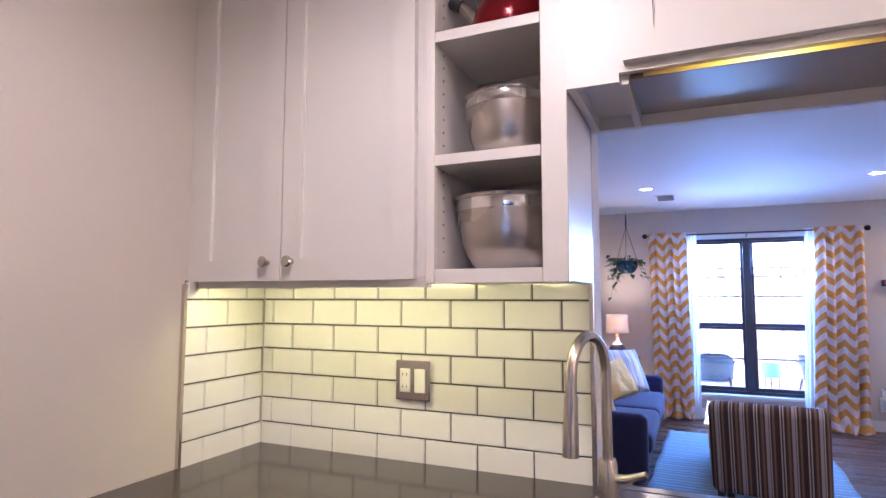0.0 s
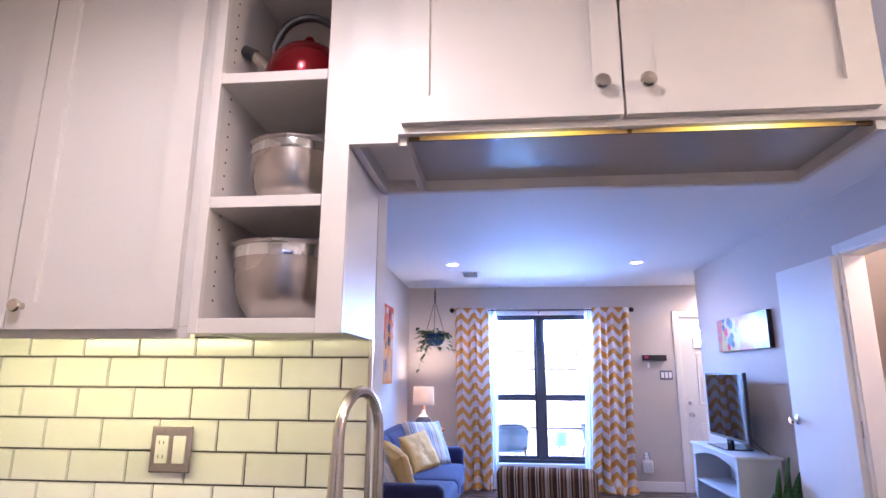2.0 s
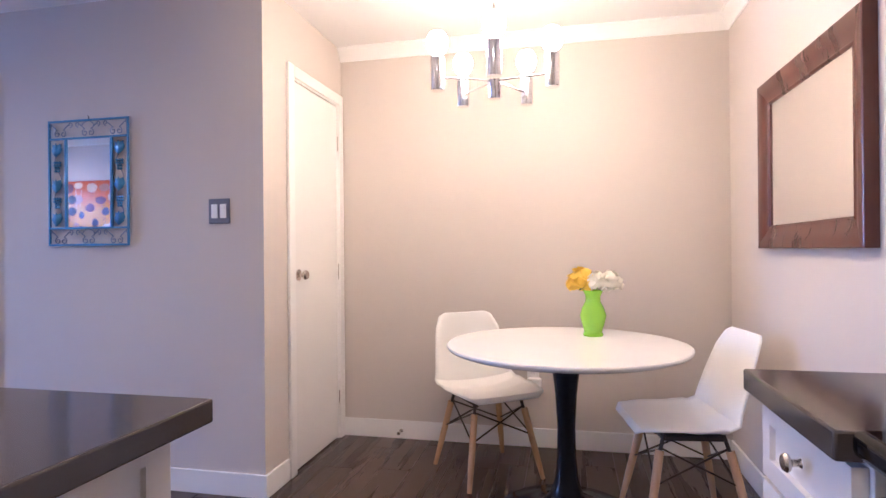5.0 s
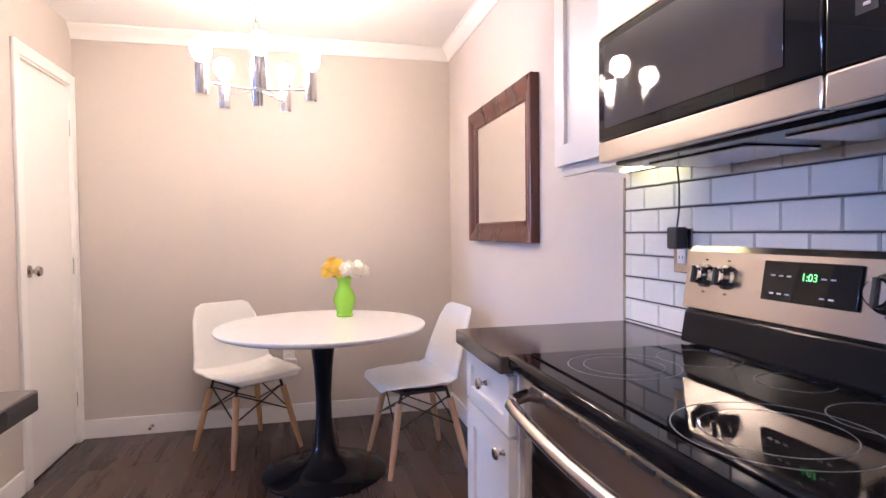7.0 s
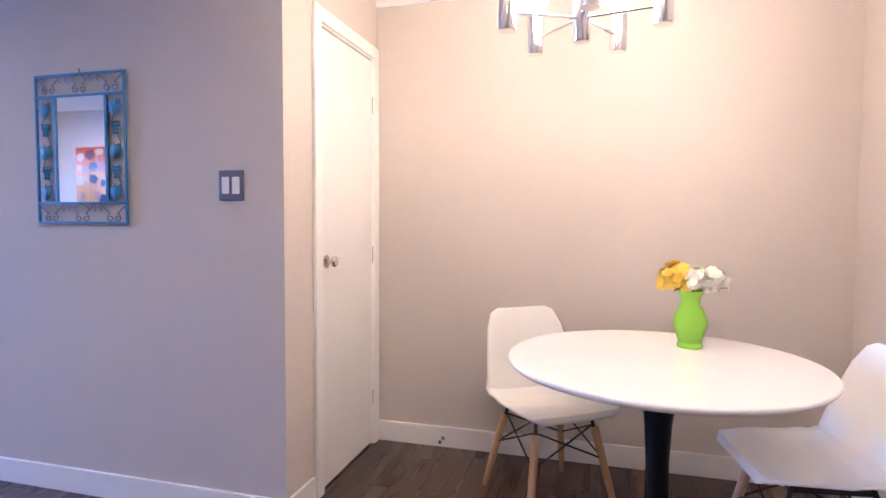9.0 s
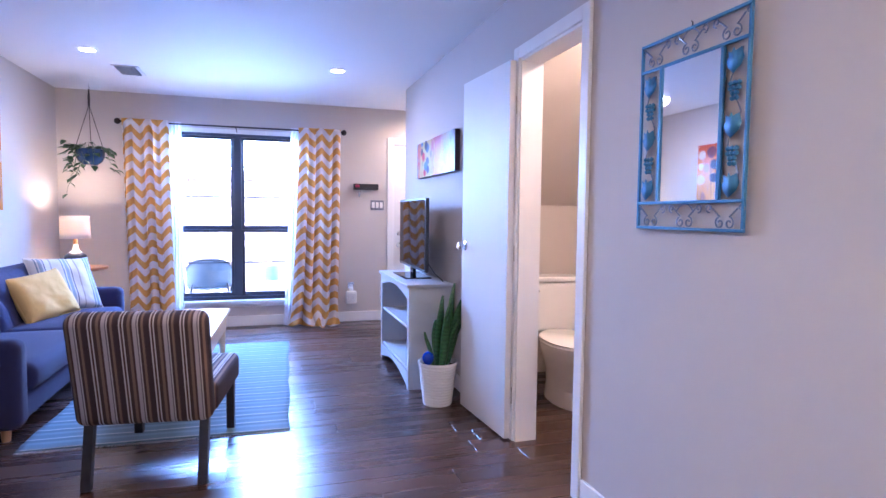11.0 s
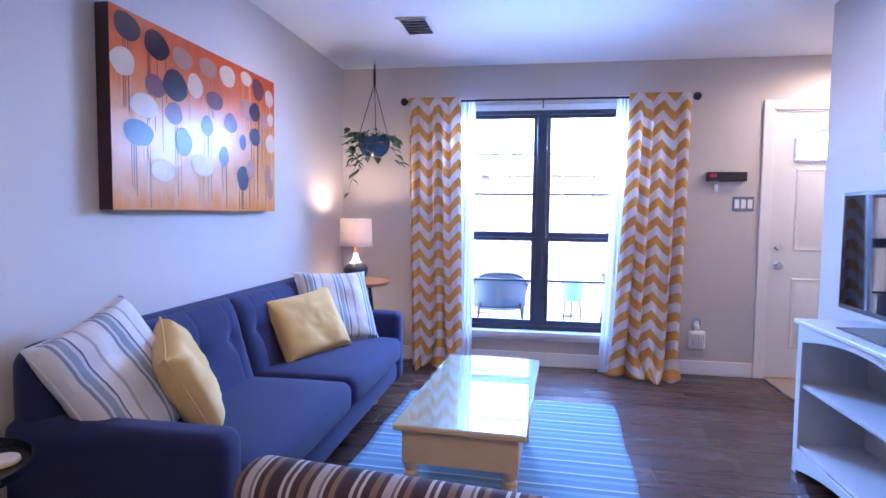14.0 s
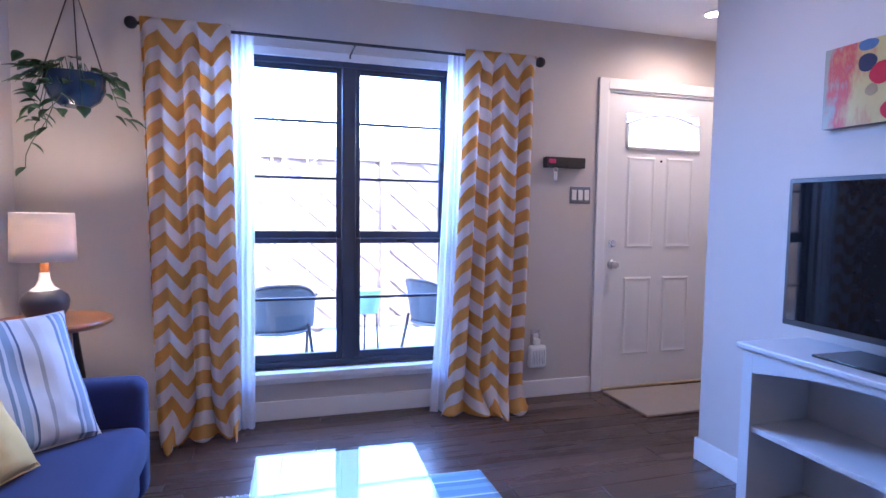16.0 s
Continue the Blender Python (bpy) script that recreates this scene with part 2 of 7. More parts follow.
RUGM = striped("blue_woven_rug", "Y", 0.135, [
    (0.0, (0.115, 0.19, 0.25)), (0.30, (0.165, 0.25, 0.31)), (0.52, (0.10, 0.17, 0.225)), (0.80, (0.40, 0.44, 0.46)), (0.88, (0.13, 0.21, 0.27))],
    src="Object", weave=140, wobble=0.012)


def chevron():
    n = Nodes("chevron_curtain_cloth")
    u, v = n.axis("X", "UV"), n.axis("Y", "UV")
    zig = n.math("PINGPONG", u, 0.125)
    f = n.math("FRACT", n.math("DIVIDE", n.math("ADD", v, n.math("MULTIPLY", zig, 0.72)), 0.140))
    c = n.ramp(f, [(0.0, (0.76, 0.43, 0.11)), (0.5, (0.84, 0.80, 0.78))], True)
    w = n.noise(500, 2, 0.7)
    c = n.mix(n.math("MULTIPLY", w, 0.25), c, n.mix(0.5, c, (0.25, 0.2, 0.15)))
    n.bump(w, 0.25, 0.001)
    n.set(c, 0.9)
    tr, mx = n.node("BsdfTranslucent"), n.node("MixShader")
    n.link(c, tr.inputs[0])
    mx.inputs[0].default_value = 0.5
    n.link(n.b.outputs[0], mx.inputs[1])
    n.link(tr.outputs[0], mx.inputs[2])
    n.link(mx.outputs[0], n.t.nodes["Material Output"].inputs[0])
    return n.m


CHEVRON = chevron()


def sheer():
    n = Nodes("sheer_voile")
    n.set((0.85, 0.86, 0.9), 0.9)
    tr, tp, m1, m2 = n.node("BsdfTranslucent"), n.node("BsdfTransparent"), n.node("MixShader"), n.node("MixShader")
    tr.inputs[0].default_value = (0.85, 0.87, 0.92, 1)
    m1.inputs[0].default_value, m2.inputs[0].default_value = 0.5, 0.12
    n.link(n.b.outputs[0], m1.inputs[1])
    n.link(tr.outputs[0], m1.inputs[2])
    n.link(m1.outputs[0], m2.inputs[1])
    n.link(tp.outputs[0], m2.inputs[2])
    n.link(m2.outputs[0], n.t.nodes["Material Output"].inputs[0])
    return n.m


VOILE = sheer()


def glass(name, tint=(1, 1, 1), rough=0.0):
    """A thin pane: clear, with a gloss that grows at grazing angles."""
    n = Nodes(name)
    tp, gl, mx, fr = n.node("BsdfTransparent"), n.node("BsdfGlossy"), n.node("MixShader"), n.node("LayerWeight")
    tp.inputs[0].default_value = (*tint, 1)
    gl.inputs["Roughness"].default_value = rough
    fr.inputs[0].default_value = 0.5
    n.link(n.math("ADD", n.math("MULTIPLY", n.math("POWER", fr.outputs["Facing"], 4.0), 0.75), 0.05), mx.inputs[0])
    n.link(tp.outputs[0], mx.inputs[1])
    n.link(gl.outputs[0], mx.inputs[2])
    n.link(mx.outputs[0], n.t.nodes["Material Output"].inputs[0])
    return n.m


GLASS = glass("clear_glass", (0.97, 0.98, 0.98))


def glow(name, color, strength):
    n = Nodes(name)
    return n.set((0.8, 0.8, 0.8), 0.4, Emission_Color=color, Emission_Strength=strength)


BULB = glow("bulb_glow", (1.0, 0.69, 0.36), BULB_GLOW)
CANGLOW = glow("can_light_glow", (1.0, 0.8, 0.62), 1.6)
LEDGLOW = glow("led_strip_glow", (1.0, 0.74, 0.18), LED_GLOW)


def lit_rail():
    """A painted glow for the rail face lit by hidden LEDs, brightest mid-length."""
    n = Nodes("lit_rail_glow")
    f = n.math("POWER", n.math("SINE", n.math("MULTIPLY", n.axis("X", "Generated"), math.pi)), 1.4)
    return n.set((0.55, 0.40, 0.12), 0.4, Emission_Color=n.ramp(f, [(0.0, (0.55, 0.22, 0.01)), (0.75, (1.0, 0.62, 0.05)), (1.0, (1.0, 0.78, 0.25))]), Emission_Strength=n.math("MULTIPLY", f, 0.030))


LITRAIL = lit_rail()
LEDWORK = glow("led_strip_kitchen_glow", (1.0, 0.80, 0.26), LED_GLOW)
LEDDIM = glow("led_strip_dim_glow", (1.0, 0.80, 0.26), LED_GLOW * 0.3)
CLOCKG = glow("clock_digit_glow", (0.12, 1.0, 0.03), 0.022)

# ---- mesh helpers ----


def bx(bm, x0, x1, y0, y1, z0, z1, bev=0.0, seg=2):
    """A box, with rounded edges where bev is given."""
    r = bmesh.ops.create_cube(bm, size=1.0)
    for v in r["verts"]:
        v.co = Vector((x0 + (v.co.x + 0.5) * (x1 - x0), y0 + (v.co.y + 0.5) * (y1 - y0), z0 + (v.co.z + 0.5) * (z1 - z0)))
    if bev:
        e = list({e for v in r["verts"] for e in v.link_edges})
        done = bmesh.ops.bevel(bm, geom=e, offset=bev, segments=seg, profile=0.5, affect="EDGES")
        if seg < 4:
            flat = {f for v in done["verts"] for f in v.link_faces}
            for f in flat:
                f.normal_update()
                f.material_index = 1 if max(abs(c) for c in f.normal) > 0.9999 else 0
    return bm


def lathe(bm, prof, seg=28, c=(0, 0, 0), cap=True):
    """A turned shape from (radius, height) pairs."""
    rings = []
    for r, z in prof:
        if r < 1e-5:
            rings.append([bm.verts.new((c[0], c[1], c[2] + z))])
        else:
            rings.append([bm.verts.new((c[0] + r * math.cos(2 * math.pi * i / seg), c[1] + r * math.sin(2 * math.pi * i / seg), c[2] + z)) for i in range(seg)])
    for a, b in zip(rings, rings[1:]):
        for i in range(seg):
            j = (i + 1) % seg
            if len(a) == 1 and len(b) == 1:
                continue
            if len(a) == 1:
                bm.faces.new((a[0], b[j], b[i]))
            elif len(b) == 1:
                bm.faces.new((a[i], a[j], b[0]))
            else:
                bm.faces.new((a[i], a[j], b[j], b[i]))
    for ring, flip in ((rings[0], True), (rings[-1], False)):
        if len(ring) > 1 and cap:
            bm.faces.new(ring[::-1] if flip else ring)
    return bm


def tube(bm, pts, r, seg=8):
    """A rod along points; r is one radius or one for each point."""
    pts = [Vector(p) for p in pts]
    rr = r if isinstance(r, (list, tuple)) else [r] * len(pts)
    rings, up = [], None
    for i, p in enumerate(pts):
        d = (pts[min(i + 1, len(pts) - 1)] - pts[max(i - 1, 0)]).normalized()
        if up is None:
            up = d.orthogonal().normalized()
        up = (up - d * up.dot(d)).normalized()
        s = d.cross(up)
        rings.append([bm.verts.new(p + rr[i] * (up * math.cos(2 * math.pi * k / seg) + s * math.sin(2 * math.pi * k / seg))) for k in range(seg)])
    for a, b in zip(rings, rings[1:]):
        for k in range(seg):
            bm.faces.new((a[k], a[(k + 1) % seg], b[(k + 1) % seg], b[k]))
    bm.faces.new(rings[0][::-1])
    bm.faces.new(rings[-1])
    return bm


def arc(c, r, a0, a1, n, plane="xz"):
    out = []
    for i in range(n + 1):
        a = radians(a0 + (a1 - a0) * i / n)
        p = [c[0], c[1], c[2]]
        p["xyz".index(plane[0])] += r * math.cos(a)
        p["xyz".index(plane[1])] += r * math.sin(a)
        out.append(tuple(p))
    return out


def grid(bm, fn, nu, nv, closed=False):
    """A sheet through fn(u, v), with UVs from fn where it gives five numbers."""
    uv = bm.loops.layers.uv.verify()
    pts, tex = [], []
    for j in range(nv + 1):
        for i in range(nu + 1):
            q = fn(i / nu, j / nv)
            pts.append(bm.verts.new(q[:3]))
            tex.append(q[3:5] if len(q) > 3 else (i / nu, j / nv))
    for j in range(nv):
        for i in range(nu):
            k = [j * (nu + 1) + i, j * (nu + 1) + i + 1, (j + 1) * (nu + 1) + i + 1, (j + 1) * (nu + 1) + i]
            f = bm.faces.new([pts[a] for a in k])
            for lp, a in zip(f.loops, k):
                lp[uv].uv = tex[a]
    return bm


def moved(bm, m):
    bmesh.ops.transform(bm, matrix=m, verts=bm.verts)
    return bm


def mesh_of(bm, name, material, sharp=35):
    bmesh.ops.recalc_face_normals(bm, faces=bm.faces)
    for e in bm.edges:
        if len(e.link_faces) == 2 and e.calc_face_angle(0) > radians(sharp):
            e.smooth = False
    for f in bm.faces:
        f.smooth = f.material_index == 0
        f.material_index = 0
    me = bpy.data.meshes.new(name)
    bm.to_mesh(me)
    bm.free()
    if material:
        me.materials.append(material)
    return me


def part(name, bm, material, parent=None, label="", thick=0.0, sub=0):
    """One mesh object under a thing or under a part."""
    ob = new(name, mesh_of(bm, name, material))
    ob.parent = parent
    if thick:
        md = ob.modifiers.new("thickness", "SOLIDIFY")
        md.thickness, md.offset = thick, 0
    if sub:
        md = ob.modifiers.new("smooth", "SUBSURF")
        md.levels = md.render_levels = sub
    return tagged(ob, label) if label else ob


def thing(name, label, category, m=None, group="", kind=""):
    ob = new(name)
    ob.empty_display_size = 0.1
    ob.matrix_world = m if m is not None else Matrix()
    return tagged(ob, label, category, group, kind)


def B():
    return bmesh.new()


def box(*a, **k):
    return bx(B(), *a, **k)


def structure(name, boxes, material, label, bev=0.0):
    bm = B()
    for b in boxes:
        bx(bm, *b, bev=bev)
    return tagged(part(name, bm, material), label, name.split("_")[0], kind="structure")


# ---- structure ----
H = 2.40
WX, WY = 3.015, 8.18          # the mirror wall and the window wall
T = 0.11
structure("floor_base", [(-0.6, 4.3, -0.1, 8.3, -0.06, -0.012)], GROUT, "dark joint bed under the wood planks")
structure("ceiling", [(-0.55, 4.4, -0.05, 8.3, H, H + 0.08)], CEIL, "smooth white painted ceiling")
# kitchen side
structure("wall_kitchen_side", [(-0.54, -0.42, -0.05, 2.515, 0, H)], WALL, "beige painted kitchen side wall")
structure("wall_tiled", [(-0.42, 0.646, 2.403, 2.515, 0, H)], WALL, "beige stub wall behind the tiled backsplash")
structure("wall_stove", [(-0.54, 4.07, -0.05, 0.07, 0, H)], WALL, "beige painted wall behind stove and dining corner")
structure("wall_dining", [(3.95, 4.07, 0.07, 2.43, 0, H)], WALL, "beige painted dining corner wall")
# closet wall with a door opening
CY = 2.31
CD0, CD1 = 3.30, 3.885
structure("wall_closet", [(WX, CD0 - 0.012, CY, CY + T, 0, H), (CD1 + 0.012, 3.95, CY, CY + T, 0, H), (CD0 - 0.012, CD1 + 0.012, CY, CY + T, 2.05, H)],
          WALL, "beige wall round the closet door")
# mirror wall with the bathroom doorway, and the television wall
BD0, BD1, WEND = 3.90, 4.53, 7.115
structure("wall_mirror", [(WX, WX + T, CY + T, BD0, 0, H), (WX, WX + T, BD1, WEND, 0, H), (WX, WX + T, BD0, BD1, 2.04, H)],
          WALL, "greige painted wall with bathroom doorway")
structure("wall_living", [(-0.32, -0.20, 2.515, 8.30, 0, H)], WALL, "greige painted wall behind the sofa")
# foyer
structure("wall_foyer", [(WX + T, 4.16, WEND - T, WEND, 0, H), (4.16, 4.28, WEND - T, WY, 0, H)], WALL, "greige painted foyer walls")
# window wall with window and front door
W0, W1, WZ0, WZ1 = 0.83, 2.06, 0.285, 2.09
D0, D1 = 3.125, 4.00
structure("wall_window", [(-0.20, W0, WY, WY + 0.14, 0, H), (W0, W1, WY, WY + 0.14, 0, WZ0), (W0, W1, WY, WY + 0.14, WZ1, H),
                          (W1, D0, WY, WY + 0.14, 0, H), (D0, D1, WY, WY + 0.14, 2.017, H), (D1, 4.28, WY, WY + 0.14, 0, H)],
          WALL, "greige painted wall with window and front door")
# bathroom
structure("wall_bathroom", [(4.29, 4.40, 2.42, 6.96, 0, H), (3.125, 4.29, 5.72, 5.83, 0, H), (3.125, 4.29, 3.55, 3.66, 0, H)], WALL, "warm beige bathroom walls")


def sloped_ceiling():
    bm = B()
    pts = [(3.128, 4.55, H - 0.002), (3.128, 5.717, H - 0.002), (3.128, 5.717, 1.30), (4.287, 4.55, H - 0.002), (4.287, 5.717, H - 0.002), (4.287, 5.717, 1.30)]
    v = [bm.verts.new(p) for p in pts]
    for f in ((0, 1, 2), (3, 5, 4), (0, 3, 4, 1), (1, 4, 5, 2), (2, 5, 3, 0)):
        bm.faces.new([v[i] for i in f])
    return tagged(part("ceiling_slope", bm, WALL), "sloped beige underside of the stairs", "ceiling", kind="structure")


sloped_ceiling()


def baseboard(name, runs):
    """Runs of baseboard: (x0, y0, x1, y1, nx, ny), with the way that it faces."""
    root = tagged(new(name), "white painted baseboard with an eased top edge", "baseboard", kind="structure")
    for x0, y0, x1, y1, nx, ny in runs:
        xs, ys = sorted((x0, x1)), sorted((y0, y1))
        if nx:
            xs = sorted((x0, x0 + nx * 0.014))
        else:
            ys = sorted((y0, y0 + ny * 0.014))
        part("board", box(*xs, *ys, 0.0, 0.110, bev=0.004), TRIM, root)


baseboard("baseboard", [
    (WX, CY - 0.014, WX, BD0 - 0.064, -1, 0), (WX, BD1 + 0.064, WX, WEND + 0.014, -1, 0), (-0.20, 2.53, -0.20, WY, 1, 0),
    (-0.186, WY, D0 - 0.074, WY, 0, -1), (WX + 0.001, CY, CD0 - 0.075, CY, 0, -1),
    (3.95, 0.084, 3.95, CY, -1, 0), (1.80, 0.07, 3.936, 0.07, 0, 1), (WX, WEND, 4.16, WEND, 0, 1), (4.16, WEND + 0.014, 4.16, WY - 0.014, -1, 0)])


def crown(name, pts, z=H, mat=TRIM):
    """Crown moulding along one straight run: profile swept from a to b, facing n."""
    root = tagged(new(name), "white stepped crown moulding under the ceiling", "moulding", kind="structure")
    prof = [(0, -0.078), (0.010, -0.078), (0.012, -0.060), (0.030, -0.038), (0.045, -0.022), (0.052, -0.012), (0.060, -0.010), (0.060, 0), (0, 0)]
    for x0, y0, x1, y1, nx, ny in pts:
        bm = B()
        ends = []
        for (x, y), m in (((x0, y0), 0), ((x1, y1), 0)):
            ends.append([bm.verts.new((x + nx * d, y + ny * d, z + h)) for d, h in prof])
        k = len(prof)
        for i in range(k):
            bm.faces.new((ends[0][i], ends[0][(i + 1) % k], ends[1][(i + 1) % k], ends[1][i]))
        bm.faces.new(ends[0])
        bm.faces.new(ends[1][::-1])
        part("moulding", bm, mat, root)


crown("trim_crown", [(3.95, 0.07, 3.95, CY, -1, 0), (1.80, 0.071, 3.95, 0.071, 0, 1), (-0.42, 0.07, -0.42, 2.085, 1, 0), (-0.42, 2.086, 0.66, 2.086, 0, -1)])


def casing(name, axis, a, b, top, face, out, w=0.062, t=0.018):
    """Door casing: two uprights and a head on one side of a wall."""
    root = tagged(new(name), "white painted door casing", "casing", kind="structure")
    f0, f1 = sorted((face, face + out * t))
    for lo, hi, z0, z1 in ((a - w, a, 0, top + w), (b, b + w, 0, top + w), (a, b, top, top + w)):
        bm = box(lo, hi, f0, f1, z0, z1, bev=0.005) if axis == "x" else box(f0, f1, lo, hi, z0, z1, bev=0.005)
        part("board", bm, TRIM, root)


def jamb(name, axis, a, b, top, f0, f1, mat=TRIM, t=0.018):
    root = tagged(new(name), "white painted door jamb", "jamb", kind="structure")
    for lo, hi, z0, z1 in ((a, a + t, 0, top), (b - t, b, 0, top), (a + t, b - t, top - t, top)):
        bm = box(lo, hi, f0, f1, z0, z1) if axis == "x" else box(f0, f1, lo, hi, z0, z1)
        part("board", bm, mat, root)


casing("trim_bath", "y", BD0 + 0.004, BD1 - 0.004, 2.036, WX, -1)
jamb("jamb_bath", "y", BD0, BD1, 2.04, WX - 0.004, WX + T + 0.01)
casing("trim_closet", "x", CD0, CD1 - 0.004, 2.04, CY, -1)
jamb("jamb_closet", "x", CD0 - 0.012, CD1 + 0.012, 2.05, CY - 0.003, CY + T)
casing("trim_front_door", "x", D0, D1, 2.012, WY, -1, 0.07)
jamb("jamb_front_door", "x", D0, D1, 2.017, WY - 0.003, WY + 0.14)


def knob(parent, at, d, mat, r=0.026, reach=0.055, name="door_knob"):
    """A round door knob with its rose; d is the way it points."""
    bm = lathe(B(), [(0, 0), (r * 1.15, 0), (r * 1.15, 0.006), (0.011, 0.012), (0.010, reach * 0.45), (r * 0.85, reach * 0.6), (r, reach * 0.8), (r * 0.8, reach * 0.97), (0, reach)], 20)
    m = Vector(d).to_track_quat("Z", "Y").to_matrix().to_4x4()
    ob = part(name, bm, mat, parent)
    ob.matrix_local = Matrix.Translation(at) @ m
    return ob


def hinge(parent, at, name="hinge"):
    return part(name, lathe(B(), [(0.007, -0.045), (0.007, 0.045)], 10, at), NICKEL, parent)


# closet door: a plain slab, hinges on the far side
cd = thing("door_1", "white flat closet door, shut, with a nickel knob", "door", pose(CD0 + 0.004, CY + 0.004, 0), kind="structure")
part("slab", box(0.004, CD1 - CD0 - 0.004, 0.0, 0.035, 0.008, 2.028, bev=0.003), DOORW, cd)
knob(cd, (0.06, 0.0, 1.02), (0, -1, 0), NICKEL)
for z in (0.25, 1.02, 1.80):
    hinge(cd, (CD1 - CD0 - 0.003, -0.006, z))
# bathroom door: swung right round to lie near the wall
bd = thing("door_2", "white flat bathroom door standing wide open against the wall", "door", pose(WX - 0.02, BD1 + 0.012, 0, 0, 0, 4), kind="structure")
part("slab", box(-0.035, 0.0, 0.004, 0.615, 0.010, 2.03, bev=0.003), DOORW, bd)
knob(bd, (-0.035, 0.555, 1.03), (-1, 0, 0), CHROME)
for z in (0.25, 1.02, 1.80):
    hinge(bd, (0.006, -0.004, z))

# ---- window and front door ----


def build_window():
    win = thing("window_1", "tall double window with dark frame and horizontal glazing bars", "window", pose(0, WY + 0.035, 0), kind="structure")
    mid = (W0 + W1) / 2
    fr = B()
    for x0, x1, z0, z1 in ((W0, W0 + 0.03, WZ0, WZ1), (W1 - 0.03, W1, WZ0, WZ1), (W0 + 0.03, W1 - 0.03, WZ1 - 0.075, WZ1 - 0.03), (W0 + 0.03, W1 - 0.03, WZ0, WZ0 + 0.035), (mid - 0.04, mid + 0.04, WZ0 + 0.035, WZ1 - 0.075)):
        bx(fr, x0, x1, 0.0, 0.07, z0, z1, bev=0.004)
    part("window_frame", fr, WINFRAME, win)
    part("head_board", box(W0, W1, -0.02, 0.0, WZ1 - 0.045, WZ1, bev=0.003), TRIM, win, "white head board")
    for x0, x1 in ((W0 + 0.03, mid - 0.04), (mid + 0.04, W1 - 0.03)):
        for z0, z1, y0, bars in ((1.035, WZ1 - 0.075, 0.035, (1.382, 1.705)), (WZ0 + 0.035, 1.035, 0.012, (0.682,))):
            sash = B()
            s = 0.030
            for a, b, c, d in ((x0, x0 + s, z0, z1), (x1 - s, x1, z0, z1), (x0 + s, x1 - s, z0, z0 + s + 0.012), (x0 + s, x1 - s, z1 - s, z1)):
                bx(sash, a, b, y0, y0 + 0.03, c, d, bev=0.003)
            so = part("sash", sash, WINFRAME, win)
            for zb in bars:
                part("glazing_bar", box(x0 + s, x1 - s, y0 + 0.006, y0 + 0.024, zb - 0.008, zb + 0.008, bev=0.002), WINFRAME, so)
            edges = [z0 + s + 0.012, *bars, z1 - s]
            for lo, hi in zip(edges, edges[1:]):
                p = part("pane", box(x0 + s, x1 - s, y0 + 0.013, y0 + 0.016, lo, hi), GLASS, so)
                p.visible_shadow = False
        part("sash_lock", box((x0 + x1) / 2 - 0.03, (x0 + x1) / 2 + 0.03, -0.004, 0.012, 1.010, 1.033, bev=0.004), BLACKPL, win)
    part("window_sill", box(W0 - 0.05, W1 + 0.05, -0.105, 0.0, WZ0 - 0.035, WZ0, bev=0.006), TRIM, win, "white painted sill")
    part("apron", box(W0 - 0.03, W1 + 0.03, -0.050, -0.036, WZ0 - 0.075, WZ0 - 0.036, bev=0.003), TRIM, win)


build_window()


def panel(bm, x0, x1, z0, z1, y):
    """A raised door panel: a moulded rim with a field inside, standing out towards -y."""
    rings = []
    for inset, d in ((0, 0), (0.012, 0.009), (0.022, 0.004), (0.032, 0.004), (0.046, 0.008)):
        rings.append([bm.verts.new(p) for p in ((x0 + inset, y - d, z0 + inset), (x1 - inset, y - d, z0 + inset), (x1 - inset, y - d, z1 - inset), (x0 + inset, y - d, z1 - inset))])
    for a, b in zip(rings, rings[1:]):
        for i in range(4):
            bm.faces.new((a[i], a[(i + 1) % 4], b[(i + 1) % 4], b[i]))
    bm.faces.new(rings[-1])


